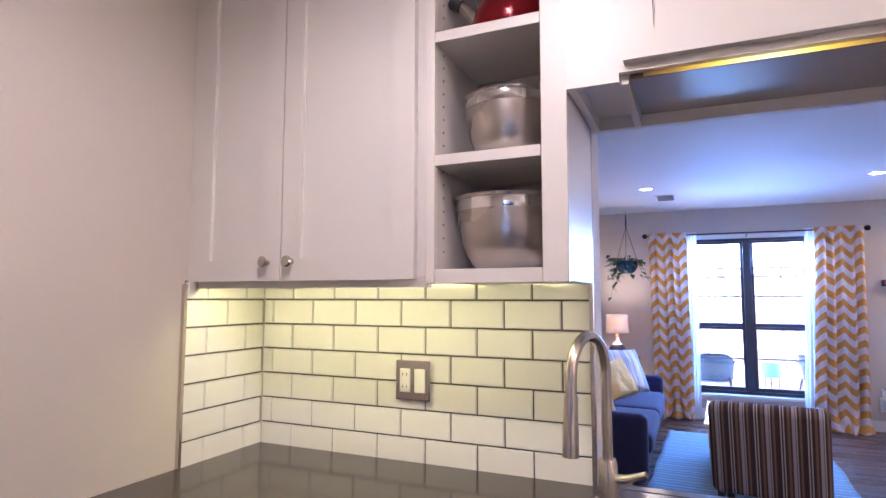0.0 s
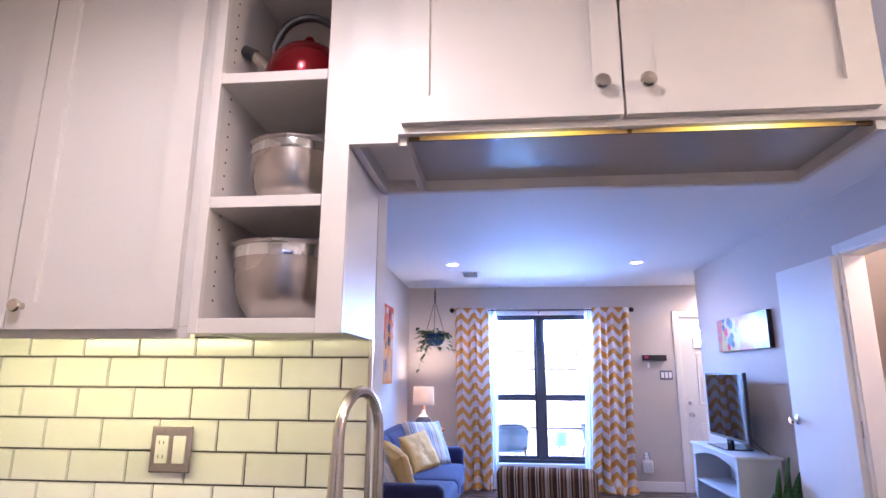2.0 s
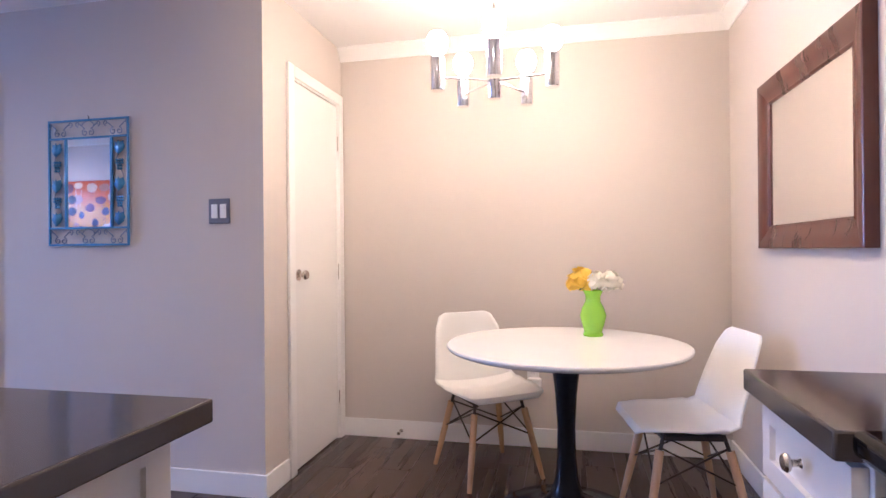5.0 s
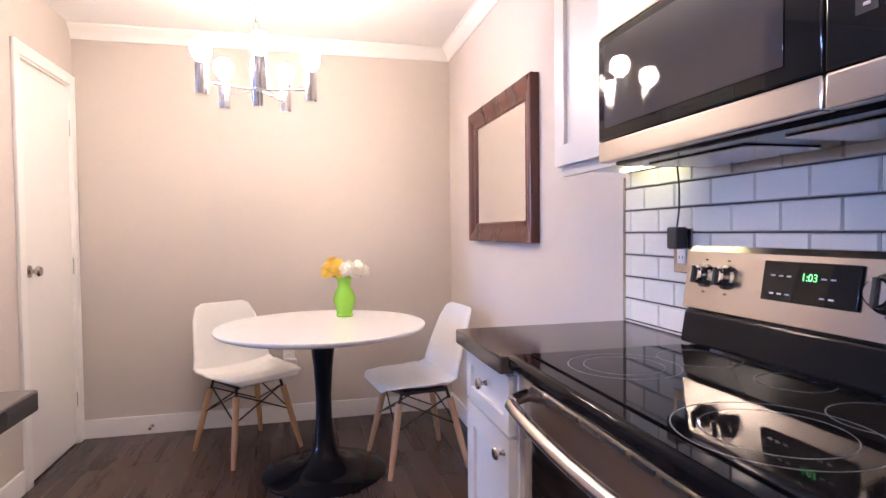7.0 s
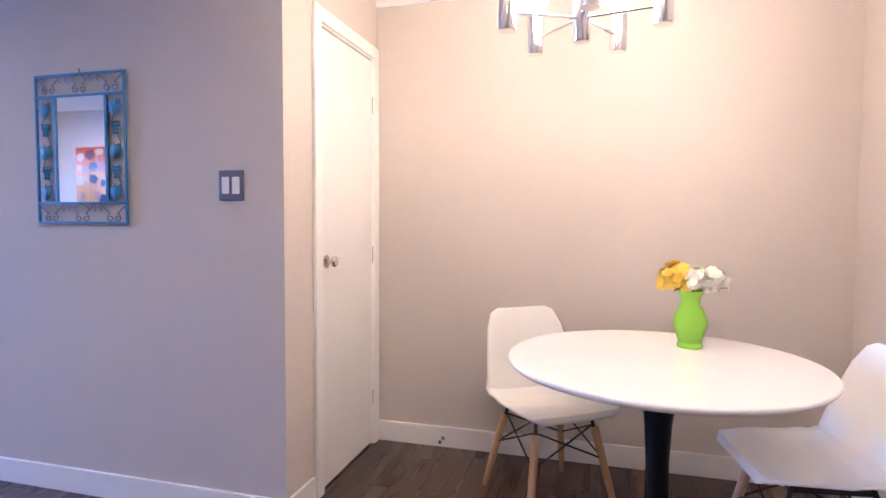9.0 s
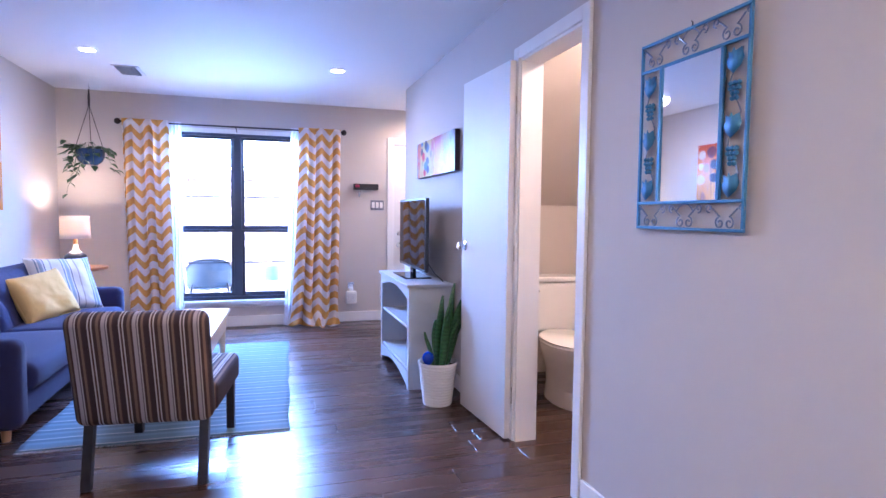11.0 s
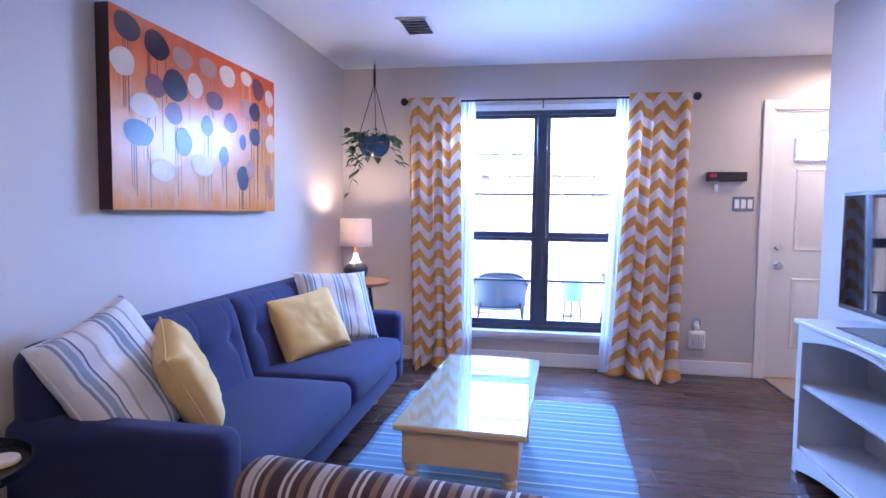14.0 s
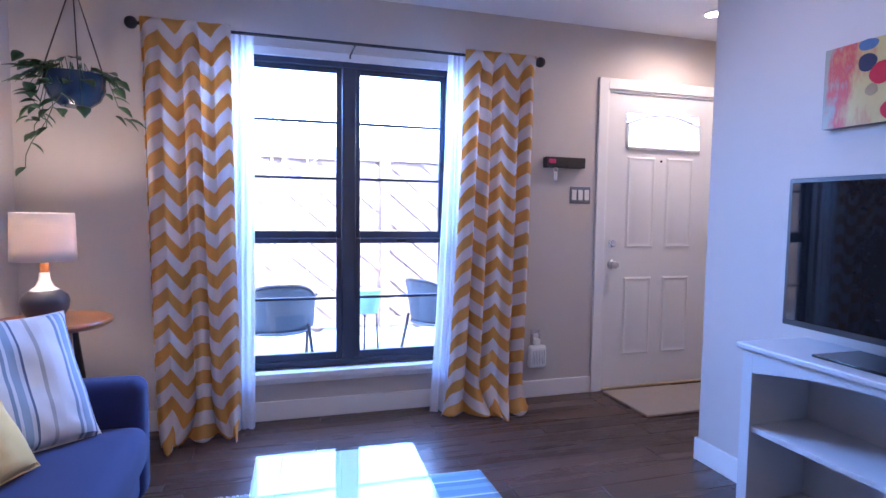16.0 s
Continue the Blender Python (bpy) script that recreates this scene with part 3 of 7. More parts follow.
def build_front_door():
    d = thing("door_3", "white panelled front door with an arched light, shut", "door", pose(D0 + 0.02, WY + 0.012, 0), kind="structure")
    w = D1 - D0 - 0.04
    slab = B()
    for x0, x1, z0, z1 in ((0, w, 0.015, 1.64), (0, 0.145, 1.64, 1.996), (w - 0.115, w, 1.64, 1.996), (0.145, w - 0.115, 1.875, 1.996)):
        bx(slab, x0, x1, 0, 0.044, z0, z1)
    sl = part("slab", slab, DOORW, d)
    for x0, x1 in ((0.155, 0.375), (0.465, 0.685)):
        for z0, z1 in ((0.97, 1.585), (0.235, 0.77)):
            bm = B()
            panel(bm, x0, x1, z0, z1, 0.0)
            part("panel", bm, DOORW, d)
    frame_bm = B()
    pts = [(0.145, 1.64), (w - 0.115, 1.64), (w - 0.115, 1.80)] + [(0.145 + (w - 0.26) * (1 - i / 10), 1.80 + 0.07 * math.sin(math.pi * i / 10)) for i in range(1, 10)] + [(0.145, 1.80)]
    tube(frame_bm, [(x, -0.006, z) for x, z in pts + pts[:1]], 0.013, 8)
    fr = part("light_frame", frame_bm, DOORW, d, "white moulded frame of the arched light")
    pane = part("pane", box(0.145, w - 0.115, 0.018, 0.024, 1.64, 1.875), GLASS, d, "clear glass light")
    pane.visible_shadow = False
    for i in (1, 2, 3):
        part("cane", box(0.145 + (w - 0.26) * i / 4 - 0.002, 0.145 + (w - 0.26) * i / 4 + 0.002, 0.012, 0.018, 1.64, 1.875), NICKEL, fr)
    knob(d, (0.055, 0.0, 0.86), (0, -1, 0), CHROME, 0.028, 0.06)
    knob(d, (0.052, 0.0, 1.0), (0, -1, 0), CHROME, 0.022, 0.028, "deadbolt")
    part("peephole", moved(lathe(B(), [(0, 0), (0.008, 0), (0.008, 0.004), (0, 0.005)], 12), pose(0.42, -0.001, 1.56, 90)), BLACK, d)
    for z in (0.25, 1.0, 1.8):
        hinge(d, (w + 0.004, -0.004, z))
    part("threshold", box(-0.015, w + 0.015, -0.01, 0.10, 0.001, 0.014, bev=0.004), PALE, d, "pale wooden threshold")


build_front_door()
mat_thing = tagged(part("door_mat", moved(box(0, 0.80, 0, 0.47, 0.0, 0.014, bev=0.005), pose(3.13, 7.66, 0.001)), MATF), "beige pile door mat on the foyer floor", "mat")

# ---- kitchen ----
KY, KX = 2.395, -0.42


def shaker(parent, x0, x1, z0, z1, y, out=-1, name="door", mat=None, rail=0.058):
    """A shaker door: flat frame round a recessed panel, in the plane y, facing out."""
    m = mat or CAB
    ya, yb = sorted((y, y + out * 0.020))
    pa, pb = sorted((y, y + out * 0.010))
    leaf_ = part(name, box(x0 + rail, x1 - rail, pa, pb, z0 + rail, z1 - rail), m, parent)
    for nm, a, b, c, d in (("stile", x0, x0 + rail, z0, z1), ("stile", x1 - rail, x1, z0, z1), ("rail", x0 + rail, x1 - rail, z0, z0 + rail), ("rail", x0 + rail, x1 - rail, z1 - rail, z1)):
        part(nm, box(a, b, ya, yb, c, d), m, leaf_)
    return leaf_


def cab_knob(parent, x, y, z, out=-1, r=0.015):
    bm = lathe(B(), [(0, 0), (0.008, 0), (0.006, 0.004), (0.006, 0.013), (r * 0.9, 0.017), (r, 0.021), (r * 0.8, 0.026), (0, 0.027)], 18)
    return part("knob", moved(bm, pose(x, y, z, 90 if out < 0 else -90)), NICKEL, parent, "brushed nickel knob")


UB, UT = 1.398, 2.325
FY = 2.106
u1 = thing("wall_cabinet", "grey-white shaker wall cabinet with two doors", "cabinet", group="kitchen wall cabinets")
part("body", box(KX + 0.001, 0.318, FY, KY, UB + 0.012, UT, bev=0.002), CAB, u1)
for (a, b), kx in (((-0.395, -0.095), -0.136), ((-0.091, 0.290), -0.058)):
    dd = shaker(u1, a, b, UB + 0.006, UT - 0.004, FY - 0.001)
    cab_knob(dd, kx, FY - 0.021, UB + 0.055)
part("scribe", box(KX + 0.001, -0.398, FY - 0.018, FY - 0.001, UB - 0.012, UT), CAB, u1, "narrow filler strip at the wall")
part("light_rail", box(KX + 0.001, 0.318, FY, FY + 0.018, UB - 0.012, UB + 0.0115), CAB, u1)

u2 = thing("open_shelf_cabinet", "grey-white open wall cabinet with shelves of steel bowls", "cabinet", group="kitchen wall cabinets")
sx0, sx1 = 0.320, 0.646
for nm, (a, b, c, d, e, f) in zip(("side", "side", "back", "bottom", "top"), ((sx0, sx0 + 0.018, FY, KY, UB, UT), (sx1 - 0.018, sx1, FY, KY, UB, UT), (sx0 + 0.018, sx1 - 0.018, KY - 0.012, KY, UB, UT), (sx0 + 0.018, sx1 - 0.018, FY, KY - 0.012, UB + 0.006, UB + 0.026), (sx0 + 0.018, sx1 - 0.018, FY, KY - 0.012, UT - 0.02, UT))):
    part(nm, box(a, b, c, d, e, f), CABIN, u2)
fr = B()
for a, b, e, f in ((sx0 - 0.001, sx0 + 0.022, UB - 0.004, UT), (sx1 - 0.055, sx1 + 0.001, UB - 0.004, UT), (sx0 + 0.022, sx1 - 0.055, UB - 0.004, UB + 0.028), (sx0 + 0.022, sx1 - 0.055, UT - 0.03, UT)):
    bx(fr, a, b, FY - 0.019, FY - 0.001, e, f, bev=0.002)
part("face_frame", fr, CAB, u2)
SH1, SH2 = 1.690, 1.985
for z in (SH1, SH2):
    part("shelf", box(sx0 + 0.019, sx1 - 0.056, FY - 0.017, KY - 0.013, z - 0.026, z, bev=0.002), CAB, u2)
for z in [1.47 + 0.032 * i for i in range(24)]:
    for y in (FY + 0.04,):
        part("pin_hole", moved(lathe(B(), [(0, 0), (0.0028, 0), (0.0028, 0.001), (0, 0.001)], 8), pose(sx0 + 0.0182, y, z, 0, 90, 0)), BLACKPL, u2)


def bowl(name, r, h, at, label):
    t = thing(name, label, "bowl", pose(*at), group="mixing bowls")
    prof = [(0, 0.0), (r * 0.48, 0.0), (r * 0.60, h * 0.035), (r * 0.72, h * 0.10), (r * 0.82, h * 0.20), (r * 0.90, h * 0.34), (r * 0.955, h * 0.50), (r * 0.985, h * 0.68), (r, h * 0.97), (r * 1.055, h), (r * 1.06, h * 1.018), (r * 1.04, h * 1.02), (r * 0.985, h * 0.985), (r * 0.965, h * 0.68), (r * 0.93, h * 0.50), (r * 0.87, h * 0.36), (r * 0.78, h * 0.22), (r * 0.68, h * 0.13), (r * 0.4, 0.012), (0, 0.012)]
    part("bowl", lathe(B(), prof, 44), BOWLSTEEL, t)
    part("band", lathe(B(), [(r * 1.0, h * 0.82), (r * 1.004, h * 0.84), (r * 1.008, h * 0.95), (r * 1.004, h * 0.97)], 44, cap=False), CHROME, t, "polished band under the rim")


bowl("mixing_bowl", 0.126, 0.172, (0.475, FY + 0.128, UB + 0.026), "large brushed steel mixing bowl on the bottom shelf")
bowl("mixing_bowl", 0.108, 0.150, (0.482, FY + 0.118, SH1), "smaller brushed steel mixing bowl on the middle shelf")

ke = thing("kettle", "red enamel stovetop kettle with a black handle", "kettle", pose(0.50, FY + 0.10, SH2, 0, 0, 8))
part("body", lathe(B(), [(0, 0), (0.082, 0), (0.100, 0.010), (0.104, 0.035), (0.092, 0.078), (0.066, 0.108), (0.034, 0.122), (0, 0.124)], 36), REDM, ke)
part("lid", lathe(B(), [(0.036, 0.1215), (0.034, 0.127), (0.012, 0.131), (0.010, 0.140), (0.014, 0.146), (0.010, 0.154), (0, 0.156)], 24), REDM, ke)
part("handle", tube(B(), [(-0.082, 0, 0.095), (-0.088, 0, 0.125)] + arc((0, 0, 0.135), 0.078, 165, 15, 12) + [(0.088, 0, 0.125), (0.082, 0, 0.095)], [0.006, 0.008] + [0.010] * 13 + [0.008, 0.006], 10), BLACKPL, ke, "black handle")
part("spout", tube(B(), [(-0.088, 0, 0.055), (-0.118, 0, 0.088), (-0.135, 0, 0.104)], [0.022, 0.015, 0.013], 12), STEEL, ke)
part("whistle", tube(B(), [(-0.133, 0, 0.102), (-0.160, 0, 0.117)], [0.016, 0.014], 12), BLACKPL, ke)

# cabinet over the peninsula
OB, OX1, OY1 = 1.795, 1.735, 2.427
u3 = thing("peninsula_cabinet", "grey-white cabinet hung over the peninsula with two shaker doors", "cabinet", group="kitchen wall cabinets")
part("body", box(0.650, OX1, FY - 0.012, OY1, OB + 0.032, H - 0.001), CAB, u3)
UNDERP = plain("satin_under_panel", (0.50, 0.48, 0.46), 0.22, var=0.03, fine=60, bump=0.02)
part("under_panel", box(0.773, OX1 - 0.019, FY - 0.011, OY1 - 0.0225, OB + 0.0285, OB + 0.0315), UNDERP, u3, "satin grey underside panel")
part("filler", box(0.648, 0.755, FY - 0.030, FY - 0.0125, OB, H - 0.001), CAB, u3)
rim = B()
for a, b, c, d in ((0.755, OX1, FY - 0.030, FY - 0.0125), (0.650, OX1, OY1 - 0.022, OY1), (0.650, 0.668, FY - 0.012, OY1 - 0.022), (OX1 - 0.018, OX1, FY - 0.012, OY1 - 0.022), (0.756, 0.772, FY - 0.012, OY1 - 0.022)):
    bx(rim, a, b, c, d, OB + (0.019 if c < FY - 0.02 else 0.0), OB + 0.0315)
part("bottom_rim", rim, CAB, u3)
part("rail", box(0.755, OX1, FY - 0.030, FY - 0.0125, OB + 0.032, H - 0.001), CAB, u3)
for (a, b), kx in (((0.765, 1.222), 1.180), ((1.228, 1.712), 1.270)):
    dd = shaker(u3, a, b, 1.830, 2.33, FY - 0.031)
    cab_knob(dd, kx, FY - 0.051, 1.895, r=0.017)
# gold strip and glowing bars imitate LED light falling on the rail's inside
part("lit_rail_strip", box(0.775, OX1 - 0.020, FY - 0.0085, FY - 0.0015, OB + 0.012, OB + 0.028), LITGOLD, u3, "dark gold strip added as the dimly lit rail face")
for a, b in ((0.80, 1.235), (1.245, 1.68)):
    part("light_strip", box(a, b, FY - 0.012, FY - 0.009, OB + 0.011, OB + 0.0195), LITRAIL, u3, "warm glowing strip put in for the LED-lit rail face")
part("light_strip", box(-0.36, 0.31, FY + 0.024, FY + 0.040, UB + 0.003, UB + 0.0115), LEDWORK, u1, "glowing light strip")
part("light_strip", box(0.345, 0.56, FY + 0.024, FY + 0.040, UB + 0.0005, UB + 0.0055), LEDWORK, u2, "glowing light strip")

# peninsula and counters
PX1, PY0, PY1 = 1.466, 1.512, 2.44
CT = 0.900
pen = thing("base_cabinet", "grey-white base cabinets under the peninsula worktop", "cabinet")
part("body", box(KX + 0.002, PX1 - 0.035, PY0 + 0.055, 2.40, 0.10, CT - 0.042, bev=0.002), CAB, pen)
part("toe_kick", box(KX + 0.002, PX1 - 0.05, PY0 + 0.12, 2.39, 0.0, 0.0995), CAB, pen)
for i in range(4):
    x0 = KX + 0.03 + i * 0.445
    dd = shaker(pen, x0, x0 + 0.44, 0.115, 0.70, PY0 + 0.054)
    cab_knob(dd, x0 + (0.40 if i % 2 == 0 else 0.04), PY0 + 0.034, 0.655)
    dr = shaker(pen, x0, x0 + 0.44, 0.708, 0.862, PY0 + 0.054, name="drawer", rail=0.035)
    cab_knob(dr, x0 + 0.22, PY0 + 0.034, 0.785)
wt = thing("worktop", "polished dark grey quartz worktop of the peninsula", "worktop")
top = B()
bx(top, KX + 0.001, PX1, PY0, KY - 0.001, CT - 0.04, CT, bev=0.004)
part("slab", top, COUNTER, wt)
part("overhang", box(0.66, PX1, KY, PY1, CT - 0.04, CT, bev=0.004), COUNTER, wt)

fc = thing("faucet", "brushed nickel gooseneck pull-down faucet on the worktop", "faucet", pose(0.685, 2.295, CT))
part("base", lathe(B(), [(0, 0), (0.030, 0), (0.030, 0.006), (0.024, 0.010), (0.022, 0.085), (0.019, 0.095), (0, 0.095)], 24), NICKEL, fc)
part("neck", tube(B(), [(0, 0, 0.09), (0, 0, 0.285)] + [(-0.026 + 0.026 * math.cos(a), -0.072 + 0.072 * math.cos(a), 0.285 + 0.092 * math.sin(a)) for a in [math.pi * i / 14 for i in range(1, 15)]] + [(-0.052, -0.146, 0.24)], 0.0125, 14), NICKEL, fc)
part("spray_head", tube(B(), [(-0.052, -0.146, 0.255), (-0.053, -0.148, 0.19), (-0.054, -0.150, 0.130)], [0.0145, 0.016, 0.018], 16), NICKEL, fc)
part("lever", tube(B(), [(0.0, 0.0, 0.05), (0.045, -0.01, 0.058), (0.085, -0.02, 0.075)], [0.012, 0.009, 0.007], 10), NICKEL, fc)


def wall_plate(name, label, m, w, h, slots, plate, rockers=True, kind="switch"):
    """A cover plate in the xz plane facing -y, with its rockers or sockets."""
    t = thing(name, label, kind, m)
    part("plate", box(-w / 2, w / 2, -0.006, 0.0, -h / 2, h / 2, bev=0.003), plate, t)
    n = len(slots)
    for i, s in enumerate(slots):
        cx = (i - (n - 1) / 2) * 0.046
        r = part("rocker" if s == "r" else "socket", box(cx - 0.0165, cx + 0.0165, -0.010, -0.0062, -0.033, 0.033, bev=0.002), WHITEPL, t)
        if s == "s":
            for dz in (-0.017, 0.017):
                for dx in (-0.006, 0.006):
                    part("slot", box(cx + dx - 0.001, cx + dx + 0.001, -0.0108, -0.0102, dz - 0.004, dz + 0.004), BLACKPL, r)
        if s == "d":
            part("dimmer_slide", box(cx - 0.010, cx + 0.010, -0.0125, -0.0102, 0.008, 0.022, bev=0.002), WHITEPL, r)
        for dz in (-h / 2 + 0.010, h / 2 - 0.010):
            part("screw", moved(lathe(B(), [(0, 0), (0.003, 0), (0.003, 0.001), (0, 0.001)], 8), pose(cx, -0.006, dz, 90)), plate, t)
    return t


wall_plate("outlet", "steel outlet and switch plate on the tiles", pose(0.141, KY - 0.0095, 1.128), 0.108, 0.112, "sr", STEEL, kind="outlet")
wall_plate("light_switch", "steel double switch plate on the wall", pose(WX - 0.001, 2.537, 1.337, 0, 0, -90), 0.112, 0.118, "rd", PLATEM)
wall_plate("light_switch", "steel triple switch plate beside the front door", pose(2.940, WY - 0.001, 1.318), 0.150, 0.110, "rrr", PLATEM)

# stove side
CT = 0.915
SY = 0.07
SX0, SX1, SF = 0.650, 1.413, 0.56
base = thing("base_cabinet", "white shaker base cabinet with drawer and door beside the stove", "cabinet", group="stove wall base cabinets")
part("body", box(SX1 + 0.008, 1.770, SY + 0.002, 0.565, 0.10, CT - 0.042, bev=0.002), CAB, base)
part("toe_kick", box(SX1 + 0.008, 1.765, SY + 0.01, 0.50, 0, 0.0995), CAB, base)
d1 = shaker(base, SX1 + 0.018, 1.765, 0.732, 0.866, 0.566, 1, "drawer", rail=0.036)
cab_knob(d1, 1.59, 0.586, 0.812, 1)
d2 = shaker(base, SX1 + 0.018, 1.765, 0.115, 0.724, 0.566, 1)
cab_knob(d2, 1.462, 0.586, 0.685, 1)
part("towel_hook", tube(B(), [(1.771, 0.50, 0.82), (1.80, 0.50, 0.82), (1.80, 0.50, 0.79)], 0.004, 8), NICKEL, base)
base2 = thing("base_cabinet", "white shaker base cabinet in the kitchen corner", "cabinet", group="stove wall base cabinets")
part("body", box(KX + 0.002, SX0 - 0.008, SY + 0.002, 0.565, 0.10, CT - 0.042, bev=0.002), CAB, base2)
part("toe_kick", box(KX + 0.002, SX0 - 0.008, SY + 0.01, 0.50, 0, 0.0995), CAB, base2)
for i in range(2):
    x0 = KX + 0.02 + i * 0.522
    dd = shaker(base2, x0, x0 + 0.516, 0.115, 0.862, 0.566, 1)
    cab_knob(dd, x0 + (0.47 if i == 0 else 0.045), 0.586, 0.80, 1)
for a, b, lb in ((SX1 + 0.006, 1.795, "polished dark grey quartz worktop beside the stove"), (KX + 0.001, SX0 - 0.006, "polished dark grey quartz worktop in the kitchen corner")):
    w = thing("worktop", lb, "worktop")
    part("slab", box(a, b, SY + 0.001, 0.61, CT - 0.04, CT, bev=0.004), COUNTER, w)

st = thing("stove", "black glass-top electric range with stainless steel front", "stove")
part("body", box(SX0, SX1, SY + 0.03, SF - 0.035, 0.09, 0.885, bev=0.003), BLACK, st)
part("kick_drawer", box(SX0 + 0.004, SX1 - 0.004, SF - 0.0345, SF - 0.005, 0.09, 0.27, bev=0.006), STEEL, st)
part("cooktop", box(SX0, SX1, SY + 0.085, SF + 0.036, 0.886, 0.922, bev=0.012, seg=3), COOKGLASS, st)
ctop = part("cooktop_glass", box(SX0 + 0.03, SX1 - 0.03, SY + 0.11, SF - 0.008, 0.9225, 0.9255, bev=0.001), COOKGLASS, st)


def ring(parent, cx, cy, r, z=0.9257):
    bm = B()
    rings = [[bm.verts.new((cx + q * math.cos(2 * math.pi * i / 48), cy + q * math.sin(2 * math.pi * i / 48), z)) for i in range(48)] for q in (r, r + 0.0016)]
    for i in range(48):
        bm.faces.new((rings[0][i], rings[0][(i + 1) % 48], rings[1][(i + 1) % 48], rings[1][i]))
    part("burner_ring", bm, GREYRING, parent, thick=0.0003)


GREYRING = plain("grey_printed_ring", (0.20, 0.20, 0.19), 0.3, var=0.05)
for cx, cy, rr in ((1.235, 0.42, (0.105, 0.075)), (0.86, 0.43, (0.125, 0.09)), (1.25, 0.24, (0.08,)), (0.85, 0.24, (0.08,)), (1.045, 0.21, (0.06,))):
    for r in rr:
        ring(ctop, cx, cy, r)
# oven front: stainless frame, dark window, vents, bowed handle
od = part("oven_door", box(SX0 + 0.004, SX1 - 0.004, SF - 0.0345, SF, 0.28, 0.875, bev=0.006), STEEL, st)
part("oven_window", box(SX0 + 0.06, SX1 - 0.06, SF + 0.0005, SF + 0.004, 0.34, 0.775, bev=0.002), BLACKGLASS, od, "dark oven window")
for i in range(9):
    x = SX0 + 0.05 + i * 0.076
    part("vent_slot", box(x, x + 0.055, SF + 0.0005, SF + 0.002, 0.852, 0.860), BLACKPL, od)
part("oven_handle", tube(B(), [(SX1 - 0.03, SF, 0.838), (SX1 - 0.035, SF + 0.035, 0.830)] + [(SX1 - 0.04 - (SX1 - SX0 - 0.08) * i / 12, SF + 0.042 + 0.022 * math.sin(math.pi * i / 12), 0.822) for i in range(13)] + [(SX0 + 0.035, SF + 0.035, 0.830), (SX0 + 0.03, SF, 0.838)], 0.014, 12), STEEL, od, "bowed steel handle")
# back guard
bg = B()
prof = [(SY + 0.003, 0.926), (SY + 0.003, 1.150), (SY + 0.055, 1.150), (SY + 0.068, 1.138), (SY + 0.088, 1.010), (SY + 0.074, 1.004), (SY + 0.062, 0.926)]
e0, e1 = [[bg.verts.new((x, y, z)) for y, z in prof] for x in (SX0, SX1)]
for i in range(len(prof)):
    j = (i + 1) % len(prof)
    bg.faces.new((e0[i], e0[j], e1[j], e1[i]))
bg.faces.new(e0)
bg.faces.new(e1[::-1])
guard = part("back_guard", bg, STEEL, st, "stainless control panel")
part("black_riser", moved(box(SX0 + 0.002, SX1 - 0.002, 0, 0.022, 0, 0.075, bev=0.006), pose(0, SY + 0.0755, 0.925, 10)), BLACK, st, "black glossy riser")
FACE = pose(0, SY + 0.079, 1.073, 8.9)


def on_face(x, z, out=0.0):
    return FACE @ pose(x, out, z, -90)


for x in (1.350, 1.282, 0.935, 0.805, 0.735):
    big = 1.25 if x == 0.935 else 1.0
    kb = part("control_knob", lathe(B(), [(0, 0), (0.026 * big, 0), (0.026 * big, 0.004), (0.021 * big, 0.008), (0.019 * big, 0.024), (0.016 * big, 0.027), (0, 0.027)], 24), CHROME, guard, "chrome control knob")
    kb.matrix_local = on_face(x, 0.012, 0.001)
    gr = part("grip", box(-0.004, 0.004, -0.019 * big, 0.019 * big, 0.0265, 0.033, bev=0.002), BLACKPL, kb)
    for dx, dz in ((0.0, 0.036), (0.0, -0.036)):
        dot = part("knob_mark", lathe(B(), [(0, 0), (0.0022, 0), (0.0022, 0.0006), (0, 0.0006)], 8), BLACKPL, guard)
        dot.matrix_local = on_face(x + dx, dz + 0.012, 0.001)
dp = part("display", box(-0.100, 0.100, -0.038, 0.038, 0.0, 0.004, bev=0.0018), BLACKGLASS, guard, "black clock display")
dp.matrix_local = on_face(1.080, 0.016, 0.001)
for i in range(5):
    for j in range(2):
        b = part("display_button", box(-0.005, 0.005, -0.0015, 0.0015, 0.0, 0.0005), WHITEPL, guard)
        b.matrix_local = on_face(1.154 - 0.018 * i + (0 if i < 3 else -0.055), 0.026 - 0.034 * j, 0.0056)


def text(name, body, size, mat, parent, m, depth=0.0004):
    c = bpy.data.curves.new(name, "FONT")
    c.body, c.size, c.extrude, c.align_x, c.align_y = body, size, depth, "CENTER", "CENTER"
    ob = new(name, c)
    ob.data.materials.append(mat)
    ob.parent = parent
    ob.matrix_local = m
    return ob


text("clock_digits", "1:03", 0.020, CLOCKG, guard, FACE @ pose(1.074, 0.0062, 0.026, 90, 0, 180))

